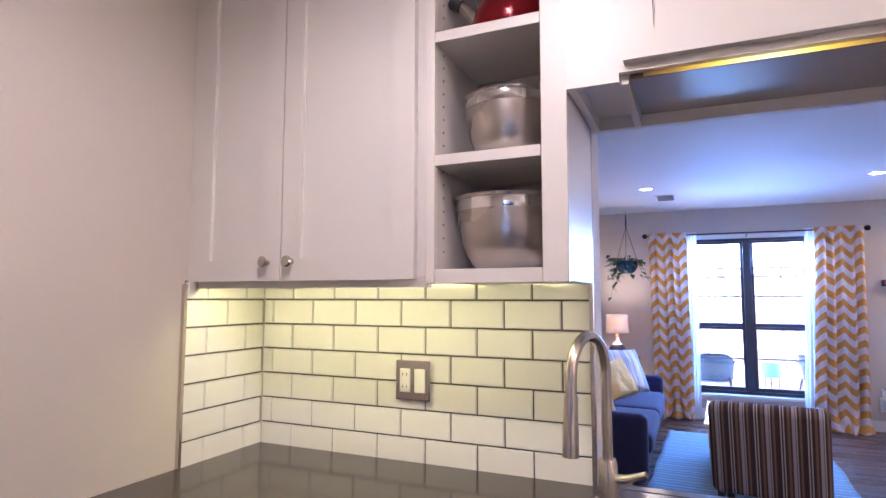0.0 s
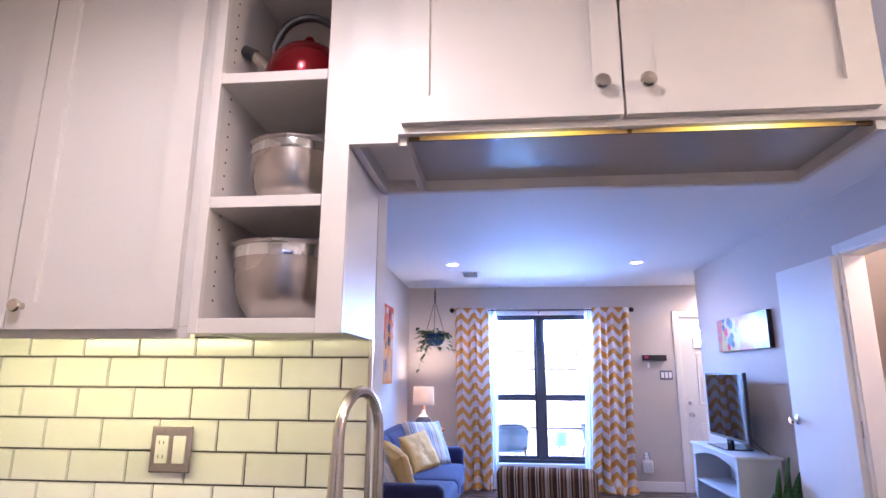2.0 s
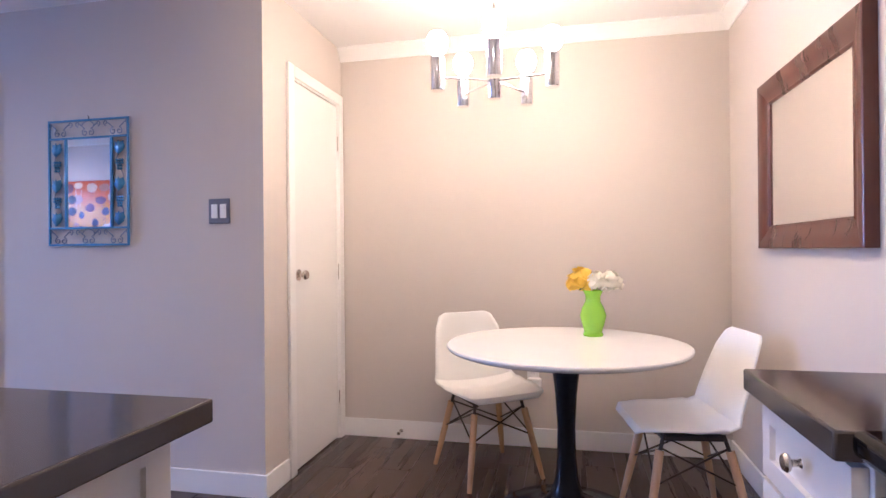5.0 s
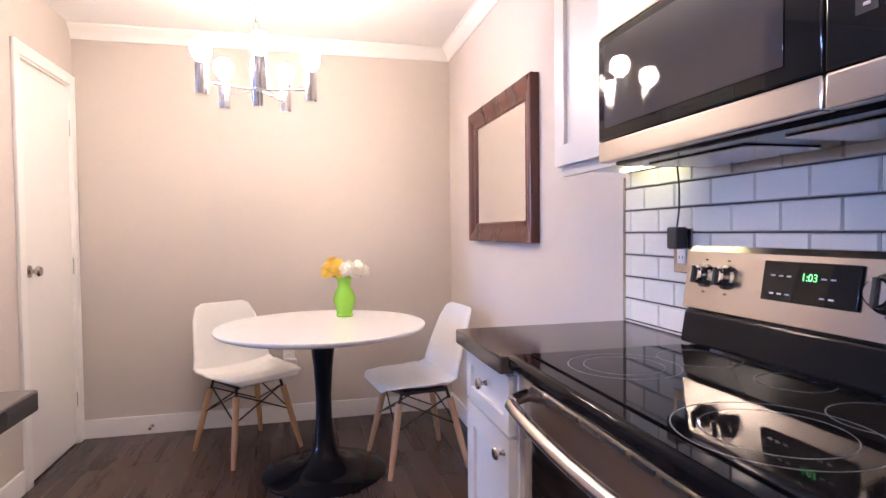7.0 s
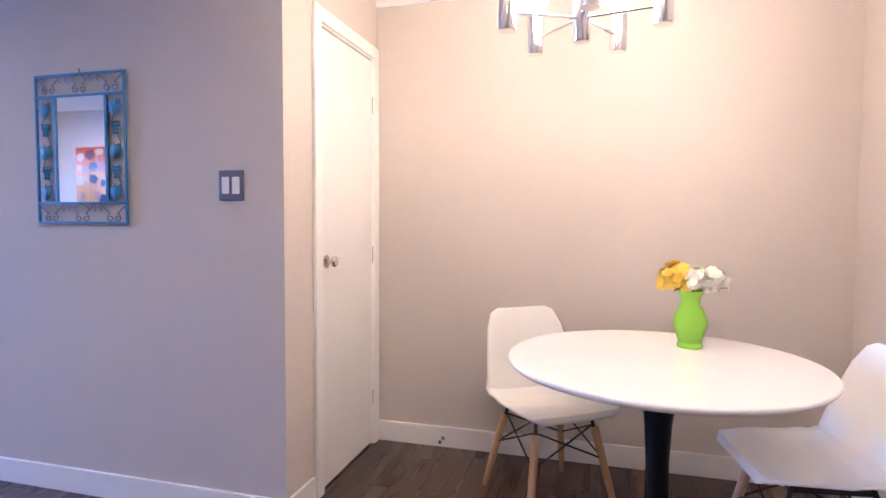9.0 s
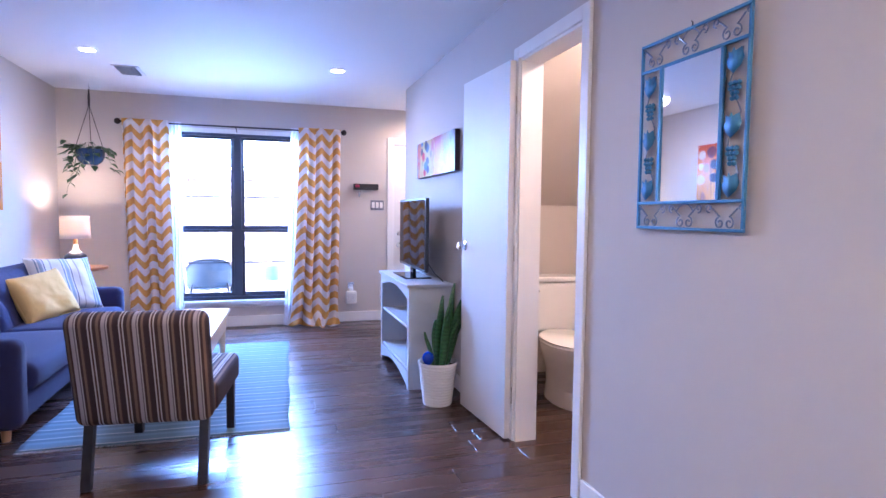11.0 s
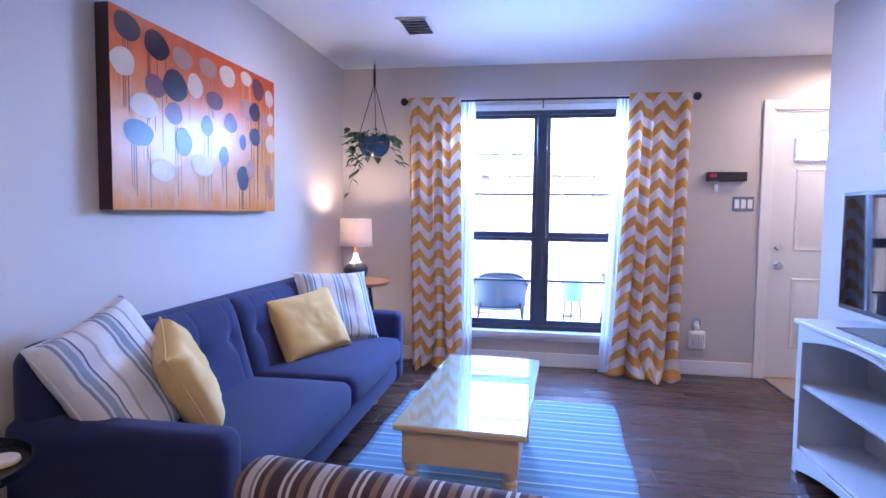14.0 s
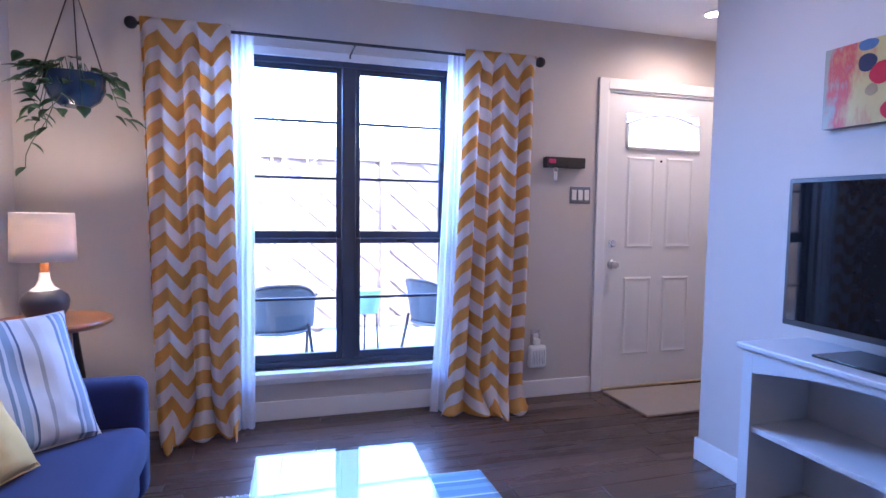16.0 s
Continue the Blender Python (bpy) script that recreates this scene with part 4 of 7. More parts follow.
mw = thing("microwave", "stainless steel over-the-range microwave with black door", "microwave")
MY, MB, MT = 0.375, 1.338, 1.765
part("body", box(SX0, SX1, SY + 0.002, MY - 0.03, MB + 0.02, MT, bev=0.004), BLACKPL, mw)
part("underside", box(SX0 + 0.01, SX1 - 0.01, SY + 0.02, MY - 0.035, MB - 0.006, MB + 0.0195, bev=0.006), BLACK, mw)
for x0 in (SX0 + 0.06, SX0 + 0.42):
    part("grease_filter", box(x0, x0 + 0.28, SY + 0.06, SY + 0.22, MB - 0.010, MB - 0.0062, bev=0.002), STEEL, mw)
for a, b, c, d, nm, mt in ((SX0, 0.842, MB, 1.384, "control_base", STEEL), (0.845, SX1, MB, 1.384, "door_bottom", STEEL), (SX0, SX1, 1.611, MT, "top_grille", STEEL), (0.845, SX1, 1.3845, 1.6105, "door", BLACKGLASS), (SX0, 0.842, 1.3845, 1.6105, "control_panel", BLACKGLASS)):
    part(nm, box(a, b, MY - 0.0295, MY, c, d, bev=0.004), mt, mw)
DARKWIN = plain("smoked_window", (0.040, 0.036, 0.042), 0.03, var=0.05, bump=0.0, rvar=0.002)
part("door_window", box(0.905, SX1 - 0.03, MY + 0.0005, MY + 0.002, 1.410, 1.592, bev=0.0008), DARKWIN, mw)
for r in range(5):
    for c in range(3):
        part("key", box(0.700 + c * 0.036, 0.728 + c * 0.036, MY + 0.0004, MY + 0.0012, 1.440 + r * 0.027, 1.460 + r * 0.027), BLACKPL, mw)
for r in range(5):
    for c in range(3):
        part("key_mark", box(0.709 + c * 0.036, 0.718 + c * 0.036, MY + 0.0013, MY + 0.0016, 1.448 + r * 0.027, 1.452 + r * 0.027), WHITEPL, mw)
u4 = thing("wall_cabinet", "white shaker wall cabinet beside the microwave", "cabinet", group="stove wall cabinets")
part("body", box(SX1 + 0.006, 1.785, SY + 0.002, 0.290, 1.362, UT, bev=0.002), CAB, u4)
d4 = shaker(u4, SX1 + 0.012, 1.780, 1.372, UT - 0.02, 0.291, 1)
cab_knob(d4, SX1 + 0.040, 0.311, 1.425, 1)
part("light_strip", box(1.50, 1.72, 0.12, 0.135, 1.354, 1.3615), LEDDIM, u4, "glowing light strip")
part("light_rail", box(SX1 + 0.006, 1.785, 0.272, 0.290, 1.345, 1.3615), CAB, u4)
u5 = thing("wall_cabinet", "white shaker wall cabinet above the microwave", "cabinet", group="stove wall cabinets")
part("body", box(SX0, SX1, SY + 0.002, 0.290, MT + 0.006, UT, bev=0.002), CAB, u5)
for a, b in ((SX0 + 0.004, 1.034), (1.038, SX1 - 0.004)):
    shaker(u5, a, b, MT + 0.014, UT - 0.02, 0.291, 1)
wall_plate("outlet", "steel outlet plate on the stove tiles", pose(1.512, SY + 0.0095, 1.135, 0, 0, 180), 0.072, 0.115, "s", STEEL, kind="outlet")
pl = thing("power_adapter", "black plug-in adapter with its cord", "adapter")
part("block", box(1.482, 1.522, SY + 0.021, SY + 0.055, 1.140, 1.195, bev=0.005), BLACKPL, pl)
part("cord", tube(B(), [(1.50, SY + 0.04, 1.194), (1.498, SY + 0.035, 1.24), (1.492, SY + 0.04, 1.30), (1.485, SY + 0.05, 1.345)], 0.0022, 6), BLACKPL, pl)

# ---- smoke alarm, vents, can lights ----
sm = thing("smoke_alarm", "round white smoke alarm on the ceiling", "smoke alarm", pose(2.41, 2.71, H))
part("base", lathe(B(), [(0, 0), (0.068, 0), (0.068, -0.012), (0.062, -0.016), (0, -0.016)], 32), WHITEPL, sm)
part("cover", lathe(B(), [(0.058, -0.0165), (0.056, -0.034), (0.046, -0.042), (0.020, -0.043), (0, -0.041)], 32), WHITEPL, sm)
for i in range(10):
    a = 2 * math.pi * i / 10
    part("grille_slot", box(0.054 * math.cos(a) - 0.004, 0.054 * math.cos(a) + 0.004, 0.054 * math.sin(a) - 0.004, 0.054 * math.sin(a) + 0.004, -0.030, -0.024), BLACKPL, sm)


def vent(cx, cy, w, d, rot=0):
    v = thing("ceiling_vent", "white slatted air vent in the ceiling", "vent", pose(cx, cy, H, 0, 0, rot), group="ceiling vents")
    fr = B()
    for a, b, c, e in ((-w / 2, w / 2, -d / 2, -d / 2 + 0.022), (-w / 2, w / 2, d / 2 - 0.022, d / 2), (-w / 2, -w / 2 + 0.022, -d / 2 + 0.022, d / 2 - 0.022), (w / 2 - 0.022, w / 2, -d / 2 + 0.022, d / 2 - 0.022)):
        bx(fr, a, b, c, e, -0.008, 0.0, bev=0.002)
    part("vent_frame", fr, WHITEPL, v)
    part("backing", box(-w / 2 + 0.022, w / 2 - 0.022, -d / 2 + 0.022, d / 2 - 0.022, -0.003, -0.0005), GREYM, v)
    n = 6
    for i in range(n):
        y = -d / 2 + 0.03 + (d - 0.06) * i / (n - 1)
        part("slat", moved(box(-w / 2 + 0.023, w / 2 - 0.023, -0.013, 0.013, -0.001, 0.001), pose(0, y, -0.010, 30)), WHITEPL, v)
    part("lever", box(w / 2 - 0.05, w / 2 - 0.046, -d / 2 + 0.02, -d / 2 + 0.024, -0.03, -0.008), BLACKPL, v)


vent(0.645, 7.17, 0.20, 0.32)
vent(0.54, 4.12, 0.22, 0.17)
# the can at (0.55, 1.25) is unseen, added to brighten the kitchen
for cx, cy in ((0.496, 6.585), (2.305, 6.585), (1.35, 3.68), (0.55, 1.25), (3.549, 7.734)):
    c = thing("can_light", "round recessed ceiling light, lit, the kitchen one added unseen", "ceiling light", pose(cx, cy, H), group="recessed ceiling lights")
    part("trim_ring", lathe(B(), [(0.050, -0.001), (0.074, -0.001), (0.074, -0.005), (0.052, -0.008), (0.050, -0.001)], 36, cap=False), WHITEPL, c)
    part("lens", lathe(B(), [(0, -0.001), (0.050, -0.001), (0.050, -0.004), (0, -0.004)], 36), CANGLOW, c, "glowing lens")
    lamp("can_lamp", "SPOT", pose(cx, cy, H - 0.02), KITCHEN_FILL if cy < 2 else 1.1 if cx > 3 else HALL_CAN if cy < 4 else CAN_POWER, (1.0, 0.74, 0.49) if cy < 2 else (1.0, 0.68, 0.39), 0.06, cone=radians(172), blend=0.6)

bl = thing("flush_light", "round white flush ceiling light in the bathroom, lit", "ceiling light", pose(3.65, 4.15, H))
part("base", lathe(B(), [(0, 0), (0.13, 0), (0.13, -0.02), (0, -0.02)], 32), WHITEPL, bl)
part("diffuser", lathe(B(), [(0.125, -0.0205), (0.12, -0.05), (0.08, -0.075), (0, -0.082)], 32), glow("bath_light_glow", (1.0, 0.66, 0.38), BATH_GLOW), bl, "glowing diffuser")

# ---- dining corner ----
tb = thing("dining_table", "round white pedestal table with a black trumpet base", "table", pose(3.115, 0.945, 0))
part("tabletop", lathe(B(), [(0, 0.712), (0.480, 0.712), (0.502, 0.720), (0.510, 0.730), (0.510, 0.736), (0.506, 0.740), (0, 0.740)], 72), TABLEW, tb)
part("pedestal", lathe(B(), [(0, 0.0), (0.300, 0.0), (0.304, 0.008), (0.290, 0.016), (0.200, 0.030), (0.110, 0.055), (0.070, 0.095), (0.050, 0.160), (0.040, 0.260), (0.038, 0.380), (0.046, 0.520), (0.060, 0.640), (0.068, 0.700), (0.068, 0.711), (0, 0.711)], 56), BLACK, tb, "glossy black trumpet pedestal")


def shell_chair(m, label):
    """A moulded shell on dowel legs; it faces local +y."""
    t = thing("shell_chair", label, "chair", m, group="chairs round the dining table")
    line = [(0.235, 0.418), (0.215, 0.436), (0.12, 0.428), (0.0, 0.410), (-0.11, 0.412), (-0.175, 0.448), (-0.205, 0.530), (-0.228, 0.64), (-0.250, 0.745), (-0.262, 0.815), (-0.265, 0.835)]
    half = [0.165, 0.205, 0.228, 0.235, 0.235, 0.232, 0.222, 0.208, 0.190, 0.160, 0.125]
    lift = [0.0, 0.004, 0.018, 0.034, 0.048, 0.060, 0.055, 0.045, 0.032, 0.015, 0.004]

    def fn(u, v):
        s = v * (len(line) - 1)
        i = min(int(s), len(line) - 2)
        f = s - i
        g = f * f * (3 - 2 * f) * 0.3 + f * 0.7
        y, z = (line[i][k] * (1 - g) + line[i + 1][k] * g for k in (0, 1))
        w, up = half[i] * (1 - g) + half[i + 1] * g, lift[i] * (1 - g) + lift[i + 1] * g
        a = 2 * u - 1
        back = min(1.0, max(0.0, (v - 0.35) / 0.25))
        e = abs(a) ** 2.6 * up
        return (a * w, y + e * back * 1.1, (z + e * (1 - back) * 1.3) * (1 - 0.045 * v))

    sh = part("seat_shell", grid(B(), fn, 20, 30), SHELLW, t, "white moulded shell", thick=0.009)
    for sx in (-1, 1):
        for sy in (-1, 1):
            leg = part("leg", tube(B(), [(sx * 0.205, sy * 0.205, 0.0), (sx * 0.180, sy * 0.178, 0.13), (sx * 0.140, sy * 0.135, 0.345)], [0.011, 0.016, 0.0175], 12), BEECH, t, "pale beech dowel leg")
            part("bracket", tube(B(), [(sx * 0.140, sy * 0.135, 0.335), (sx * 0.128, sy * 0.115, 0.405)], [0.008, 0.008], 8), IRON, t)
        part("strut", tube(B(), [(sx * 0.165, -0.160, 0.215), (sx * 0.135, 0.125, 0.350)], 0.0042, 6), IRON, t)
        part("strut", tube(B(), [(sx * 0.165, 0.160, 0.215), (sx * 0.135, -0.125, 0.350)], 0.0042, 6), IRON, t)
        part("strut", tube(B(), [(-0.165, sx * 0.160, 0.215), (0.135, sx * 0.125, 0.350)], 0.0042, 6), IRON, t)
        part("strut", tube(B(), [(0.165, sx * 0.160, 0.215), (-0.135, sx * 0.125, 0.350)], 0.0042, 6), IRON, t)
    part("under_plate", box(-0.13, 0.13, -0.12, 0.12, 0.378, 0.398, bev=0.004), IRON, t)
    return t


CH = shell_chair(pose(3.535, 1.348, 0, 0, 0, 126), "white moulded shell chair on beech dowel legs at the table")
copy_thing(CH, pose(3.155, 0.470, 0, 0, 0, 8))

va = thing("vase", "lime green glazed vase with yellow and cream flowers", "vase", pose(3.345, 0.82, 0.7405))
part("vessel", lathe(B(), [(0, 0), (0.042, 0), (0.046, 0.006), (0.040, 0.020), (0.052, 0.060), (0.060, 0.095), (0.050, 0.130), (0.034, 0.160), (0.034, 0.185), (0.047, 0.212), (0.044, 0.212), (0.030, 0.185), (0.030, 0.160), (0.040, 0.130), (0, 0.10)], 36), GREENV, va)


def blossom(c, r, mat, seed, n=70):
    rnd = random.Random(seed)
    bm = B()
    for i in range(n):
        z = 1 - 1.55 * (i + 0.5) / n
        a = i * 2.39996
        q = math.sqrt(max(0, 1 - z * z))
        d = Vector((q * math.cos(a), q * math.sin(a), z))
        s = d.orthogonal().normalized()
        s.rotate(Matrix.Rotation(rnd.uniform(0, 6.28), 3, d))
        b = d.cross(s)
        p = Vector(c) + d * r * rnd.uniform(0.72, 0.95)
        w = r * rnd.uniform(0.30, 0.44)
        v = [bm.verts.new(q_) for q_ in (p - b * w * 0.9 - d * r * 0.22, p + s * w * 0.8 - d * r * 0.05, p + b * w * 0.6 + s * w * 0.5 + d * r * 0.12, p + b * w * 0.75 - s * w * 0.4 + d * r * 0.07, p - s * w * 0.8 - d * r * 0.06)]
        bm.faces.new(v)
    return bm


for c, r, mt, sd in (((0.01, 0.055, 0.250), 0.068, PETALY, 1), ((-0.01, -0.02, 0.248), 0.054, PETALW, 2), ((0.012, -0.082, 0.246), 0.056, PETALW, 3)):
    part("flower", blossom(c, r, mt, sd), mt, va)
    part("stem", tube(B(), [(0, 0, 0.12), (c[0] * 0.4, c[1] * 0.35, 0.20), (c[0], c[1], c[2] - 0.02)], 0.003, 6), GREENV, va)


def leaf(bm, at, d, up, l, w, curl=0.25, n=5):
    """One leaf blade with a folded midrib, from at along d."""
    d, up = Vector(d).normalized(), Vector(up).normalized()
    s = d.cross(up).normalized()
    up = s.cross(d)
    rows = []
    for i in range(n + 1):
        f = i / n
        c = Vector(at) + d * l * f - up * curl * l * f * f
        h = w * 0.5 * math.sin(math.pi * min(1, 0.06 + f * 0.94) ** 0.8)
        rows.append([bm.verts.new(c - s * h + up * h * 0.25), bm.verts.new(c), bm.verts.new(c + s * h + up * h * 0.25)])
    for a, b in zip(rows, rows[1:]):
        for k in (0, 1):
            bm.faces.new((a[k], a[k + 1], b[k + 1], b[k]))
    return bm


def leaf_mat(name, a, b, rough=0.4):
    n = Nodes(name)
    c = n.ramp(n.noise(9, 4), [(0.3, a), (0.7, b)])
    n.bump(n.noise(60), 0.15, 0.002)
    return n.set(c, rough)


POTHOS = leaf_mat("pothos_leaf", (0.025, 0.075, 0.03), (0.07, 0.14, 0.06))


def snake_mat():
    n = Nodes("snake_plant_leaf")
    v = n.math("ADD", n.axis("Z"), n.math("MULTIPLY", n.noise(24, 4, 0.7), 0.05))
    f = n.math("PINGPONG", v, 0.014)
    c = n.ramp(n.math("DIVIDE", f, 0.014), [(0.2, (0.014, 0.055, 0.016)), (0.75, (0.055, 0.150, 0.045))])
    c = n.mix(n.noise(9, 4), c, (0.035, 0.115, 0.030))
    n.bump(n.noise(60), 0.15, 0.002)
    return n.set(c, 0.35)


SNAKE = snake_mat()
DRAC = leaf_mat("dark_leaf", (0.010, 0.030, 0.022), (0.024, 0.058, 0.040), 0.35)
lf = B()
for d in ((0.4, 0.9, 0.1), (-0.7, 0.6, 0.0), (0.2, -1, 0.1), (-0.5, -0.9, 0.05)):
    leaf(lf, (d[0] * 0.03, d[1] * 0.05, 0.225), d, (0, 0, 1), 0.055, 0.02)
part("foliage", lf, POTHOS, va)


def picture_frame(m, w, h, fw, depth, prof_mat, inner_mat, name, label, category, inner_name):
    t = thing(name, label, category, m)
    prof = [(0, 0), (0.0, 0.93), (0.04, 1.0), (0.30, 0.98), (0.55, 0.74), (0.85, 0.58), (0.92, 0.64), (1.0, 0.5), (1.0, 0)]
    for k in range(4):
        bm = B()
        a = radians(90 * k)
        W, Hh = (w, h) if k % 2 == 0 else (h, w)
        rows = [[bm.verts.new((sgn * (W / 2 - u * fw), -d * depth, -(Hh / 2) + u * fw)) for u, d in prof] for sgn in (-1, 1)]
        for i in range(len(prof) - 1):
            bm.faces.new((rows[0][i], rows[0][i + 1], rows[1][i + 1], rows[1][i]))
        bm.faces.new((rows[0][0], rows[1][0], rows[1][-1], rows[0][-1]))
        bm.faces.new(rows[0][::-1])
        bm.faces.new(rows[1])
        part("frame_side", moved(bm, Matrix.Rotation(a, 4, "Y")), prof_mat, t)
    part(inner_name, box(-w / 2 + fw - 0.004, w / 2 - fw + 0.004, -depth * 0.42, -depth * 0.3, -h / 2 + fw - 0.004, h / 2 - fw + 0.004), inner_mat, t)
    return t


picture_frame(pose(2.905, SY + 0.001, 1.492, 0, 0, 180), 0.910, 0.705, 0.096, 0.042, MAHOG, MIRROR, "wall_mirror", "wall mirror in a broad dark mahogany frame", "mirror", "mirror_glass")

ol = wall_plate("outlet", "white outlet plate low on the dining wall", pose(3.949, 1.135, 0.41, 0, 0, -90), 0.07, 0.115, "s", WHITEPL, kind="outlet")
nl = thing("night_light", "small white plug-in device on the dining wall outlet", "night light", pose(3.938, 1.13, 0.385, 0, 0, -90))
part("housing", box(-0.035, 0.045, -0.035, 0.0, -0.035, 0.02, bev=0.010, seg=3), WHITEPL, nl)
dstop = thing("door_stop", "small metal door stop on the baseboard", "door stop", pose(3.936, 1.93, 0.05))
part("rod", moved(lathe(B(), [(0, 0), (0.011, 0), (0.011, 0.004), (0.005, 0.006), (0.005, 0.05), (0.009, 0.052), (0.009, 0.062), (0, 0.063)], 12), pose(0, 0, 0, 0, -90, 0)), NICKEL, dstop)

# chandelier
cl = thing("chandelier", "five-arm chrome chandelier with bare globe bulbs, lit", "chandelier", pose(2.905, 1.215, -0.042))
part("column", lathe(B(), [(0, 1.795), (0.024, 1.795), (0.026, 1.80), (0.026, 2.095), (0.016, 2.10), (0, 2.10)], 24), CHROME, cl)
part("cap", lathe(B(), [(0, 2.1005), (0.012, 2.1005), (0.012, 2.13), (0, 2.13)], 16), CHROME, cl)
for i in range(7):
    z0 = 2.128 + i * 0.038
    bm = B()
    ringp = [(0.011 * math.cos(a) if i % 2 else 0, 0 if i % 2 else 0.011 * math.cos(a), z0 + 0.022 + 0.024 * math.sin(a)) for a in [2 * math.pi * k / 14 for k in range(15)]]
    part("chain_link", tube(bm, ringp, 0.0026, 6), CHROME, cl)
part("cord", tube(B(), [(0, 0, 2.13), (0.004, 0.003, 2.25), (0, 0, 2.414)], 0.0025, 6), WHITEPL, cl)
part("canopy", lathe(B(), [(0, 2.412), (0.02, 2.412), (0.058, 2.427), (0.062, 2.4415), (0, 2.4415)], 28), CHROME, cl)
for k in range(5):
    a = radians(187 + 72 * k)
    x, y = 0.235 * math.cos(a), 0.235 * math.sin(a)
    arm = part("arm", tube(B(), [(0.02 * math.cos(a), 0.02 * math.sin(a), 1.868), (x * 0.92, y * 0.92, 1.868)], 0.0055, 8), CHROME, cl)
    cup = part("lamp_cup", lathe(B(), [(0, 1.815), (0.027, 1.815), (0.028, 1.82), (0.028, 1.945), (0.024, 1.945), (0.022, 1.93), (0, 1.93)], 24, (x, y, 0)), CHROME, cl)
    part("bulb", lathe(B(), [(0.012, 1.9455), (0.016, 1.955), (0.034, 1.972), (0.043, 1.998), (0.041, 2.022), (0.028, 2.044), (0, 2.053)], 20, (x, y, 0)), BULB, cup, "glowing globe bulb")

# ---- blue wrought mirror on the greige wall ----
bmr = thing("scroll_mirror", "small mirror in a blue metal frame with leaves and scrolls", "mirror", pose(WX - 0.004, 3.262, 1.497, 0, 0, -90))
fw_, fh_ = 0.475, 0.632


def bar(parent, x0, x1, z0, z1, mat=BLUEM, name="frame_bar"):
    part(name, box(x0, x1, -0.014, -0.004, z0, z1, bev=0.002), mat, parent)


for z in (-fh_ / 2, 0.218, -0.232, fh_ / 2 - 0.010):
    bar(bmr, -fw_ / 2, fw_ / 2, z, z + 0.010)
for x in (-fw_ / 2, fw_ / 2 - 0.010):
    bar(bmr, x, x + 0.010, -fh_ / 2 + 0.0101, fh_ / 2 - 0.0101)
for x in (-0.138, 0.130):
    bar(bmr, x, x + 0.014, -0.2219, 0.2179)
part("mirror_glass", box(-0.124, 0.130, -0.009, -0.005, -0.222, 0.218), MIRROR, bmr)


def spiral(bm, cx, cz, r, turns, a0, sgn, y=-0.009, w=0.0028, tail=None):
    n = 22
    pts = [] if tail is None else [(tail[0], y, tail[1])]
    for i in range(n + 1):
        f = i / n
        a = a0 + sgn * 2 * math.pi * turns * f
        q = r * (1 - 0.72 * f)
        pts.append((cx + q * math.cos(a), y, cz + q * math.sin(a)))
    tube(bm, pts, w, 6)


for zc, flip in ((0.267, 1), (-0.272, 1)):
    for x in (-0.165, 0.0, 0.165):
        for s in (-1, 1):
            bm = B()
            spiral(bm, x + s * 0.018, zc - 0.018, 0.018, 1.2, math.pi / 2, -s, tail=(x + s * 0.048, zc + 0.025))
            spiral(bm, x + s * 0.060, zc + 0.026, 0.014, 1.0, -math.pi / 2, s)
            part("scroll", bm, GREYM, bmr)
    part("scroll", tube(B(), arc((0, -0.009, zc), 0.040, 20, 160, 12), 0.0026, 6), GREYM, bmr)
rnd = random.Random(4)
for s in (-1, 1):
    x = s * 0.182 + (0.004 if s > 0 else 0)
    vine = [(x + 0.022 * math.sin(i * 0.9), -0.008, -0.20 + 0.40 * i / 16) for i in range(17)]
    part("vine", tube(B(), vine, 0.0025, 6), GREYM, bmr)
    for k, z in enumerate((0.168, 0.082, -0.012, -0.100, -0.180)):
        bm = B()
        if k % 2 == 0:
            outline = [(0, -0.040), (0.026, -0.020), (0.036, 0.004), (0.022, 0.012), (0.026, 0.032), (0.006, 0.024), (0, 0.036), (-0.010, 0.022), (-0.028, 0.030), (-0.022, 0.010), (-0.036, 0.002), (-0.024, -0.020)]
            f = bm.faces.new([bm.verts.new((x + px * 0.9, -0.014 - 0.006 * (1 - abs(px) / 0.036), z + pz * 0.95)) for px, pz in outline])
            bmesh.ops.triangulate(bm, faces=[f])
            part("metal_leaf", bm, BLUEM, bmr, thick=0.002)
        else:
            for r0 in range(4):
                for c0 in range(3 - r0 // 2):
                    bmesh.ops.create_icosphere(bm, subdivisions=1, radius=0.0085, matrix=Matrix.Translation((x + (c0 - (2 - r0 // 2) / 2) * 0.015, -0.012, z + 0.022 - r0 * 0.014)))
            part("grape_cluster", bm, BLUEM, bmr)
part("hook", tube(B(), [(0, -0.006, fh_ / 2), (0.003, -0.006, fh_ / 2 + 0.012), (-0.004, -0.006, fh_ / 2 + 0.018)], 0.002, 6), IRON, bmr)

# ---- toilet seen through the doorway ----
to = thing("toilet", "white two-piece toilet with the lid down", "toilet", pose(3.61, 4.90, 0, 0, 0, -6))
part("tank", moved(box(-0.21, 0.21, 0.44, 0.64, 0.40, 0.755, bev=0.025, seg=3), Matrix()), CERAMIC, to)
part("tank_lid", box(-0.225, 0.225, 0.425, 0.65, 0.756, 0.792, bev=0.012, seg=3), CERAMIC, to)


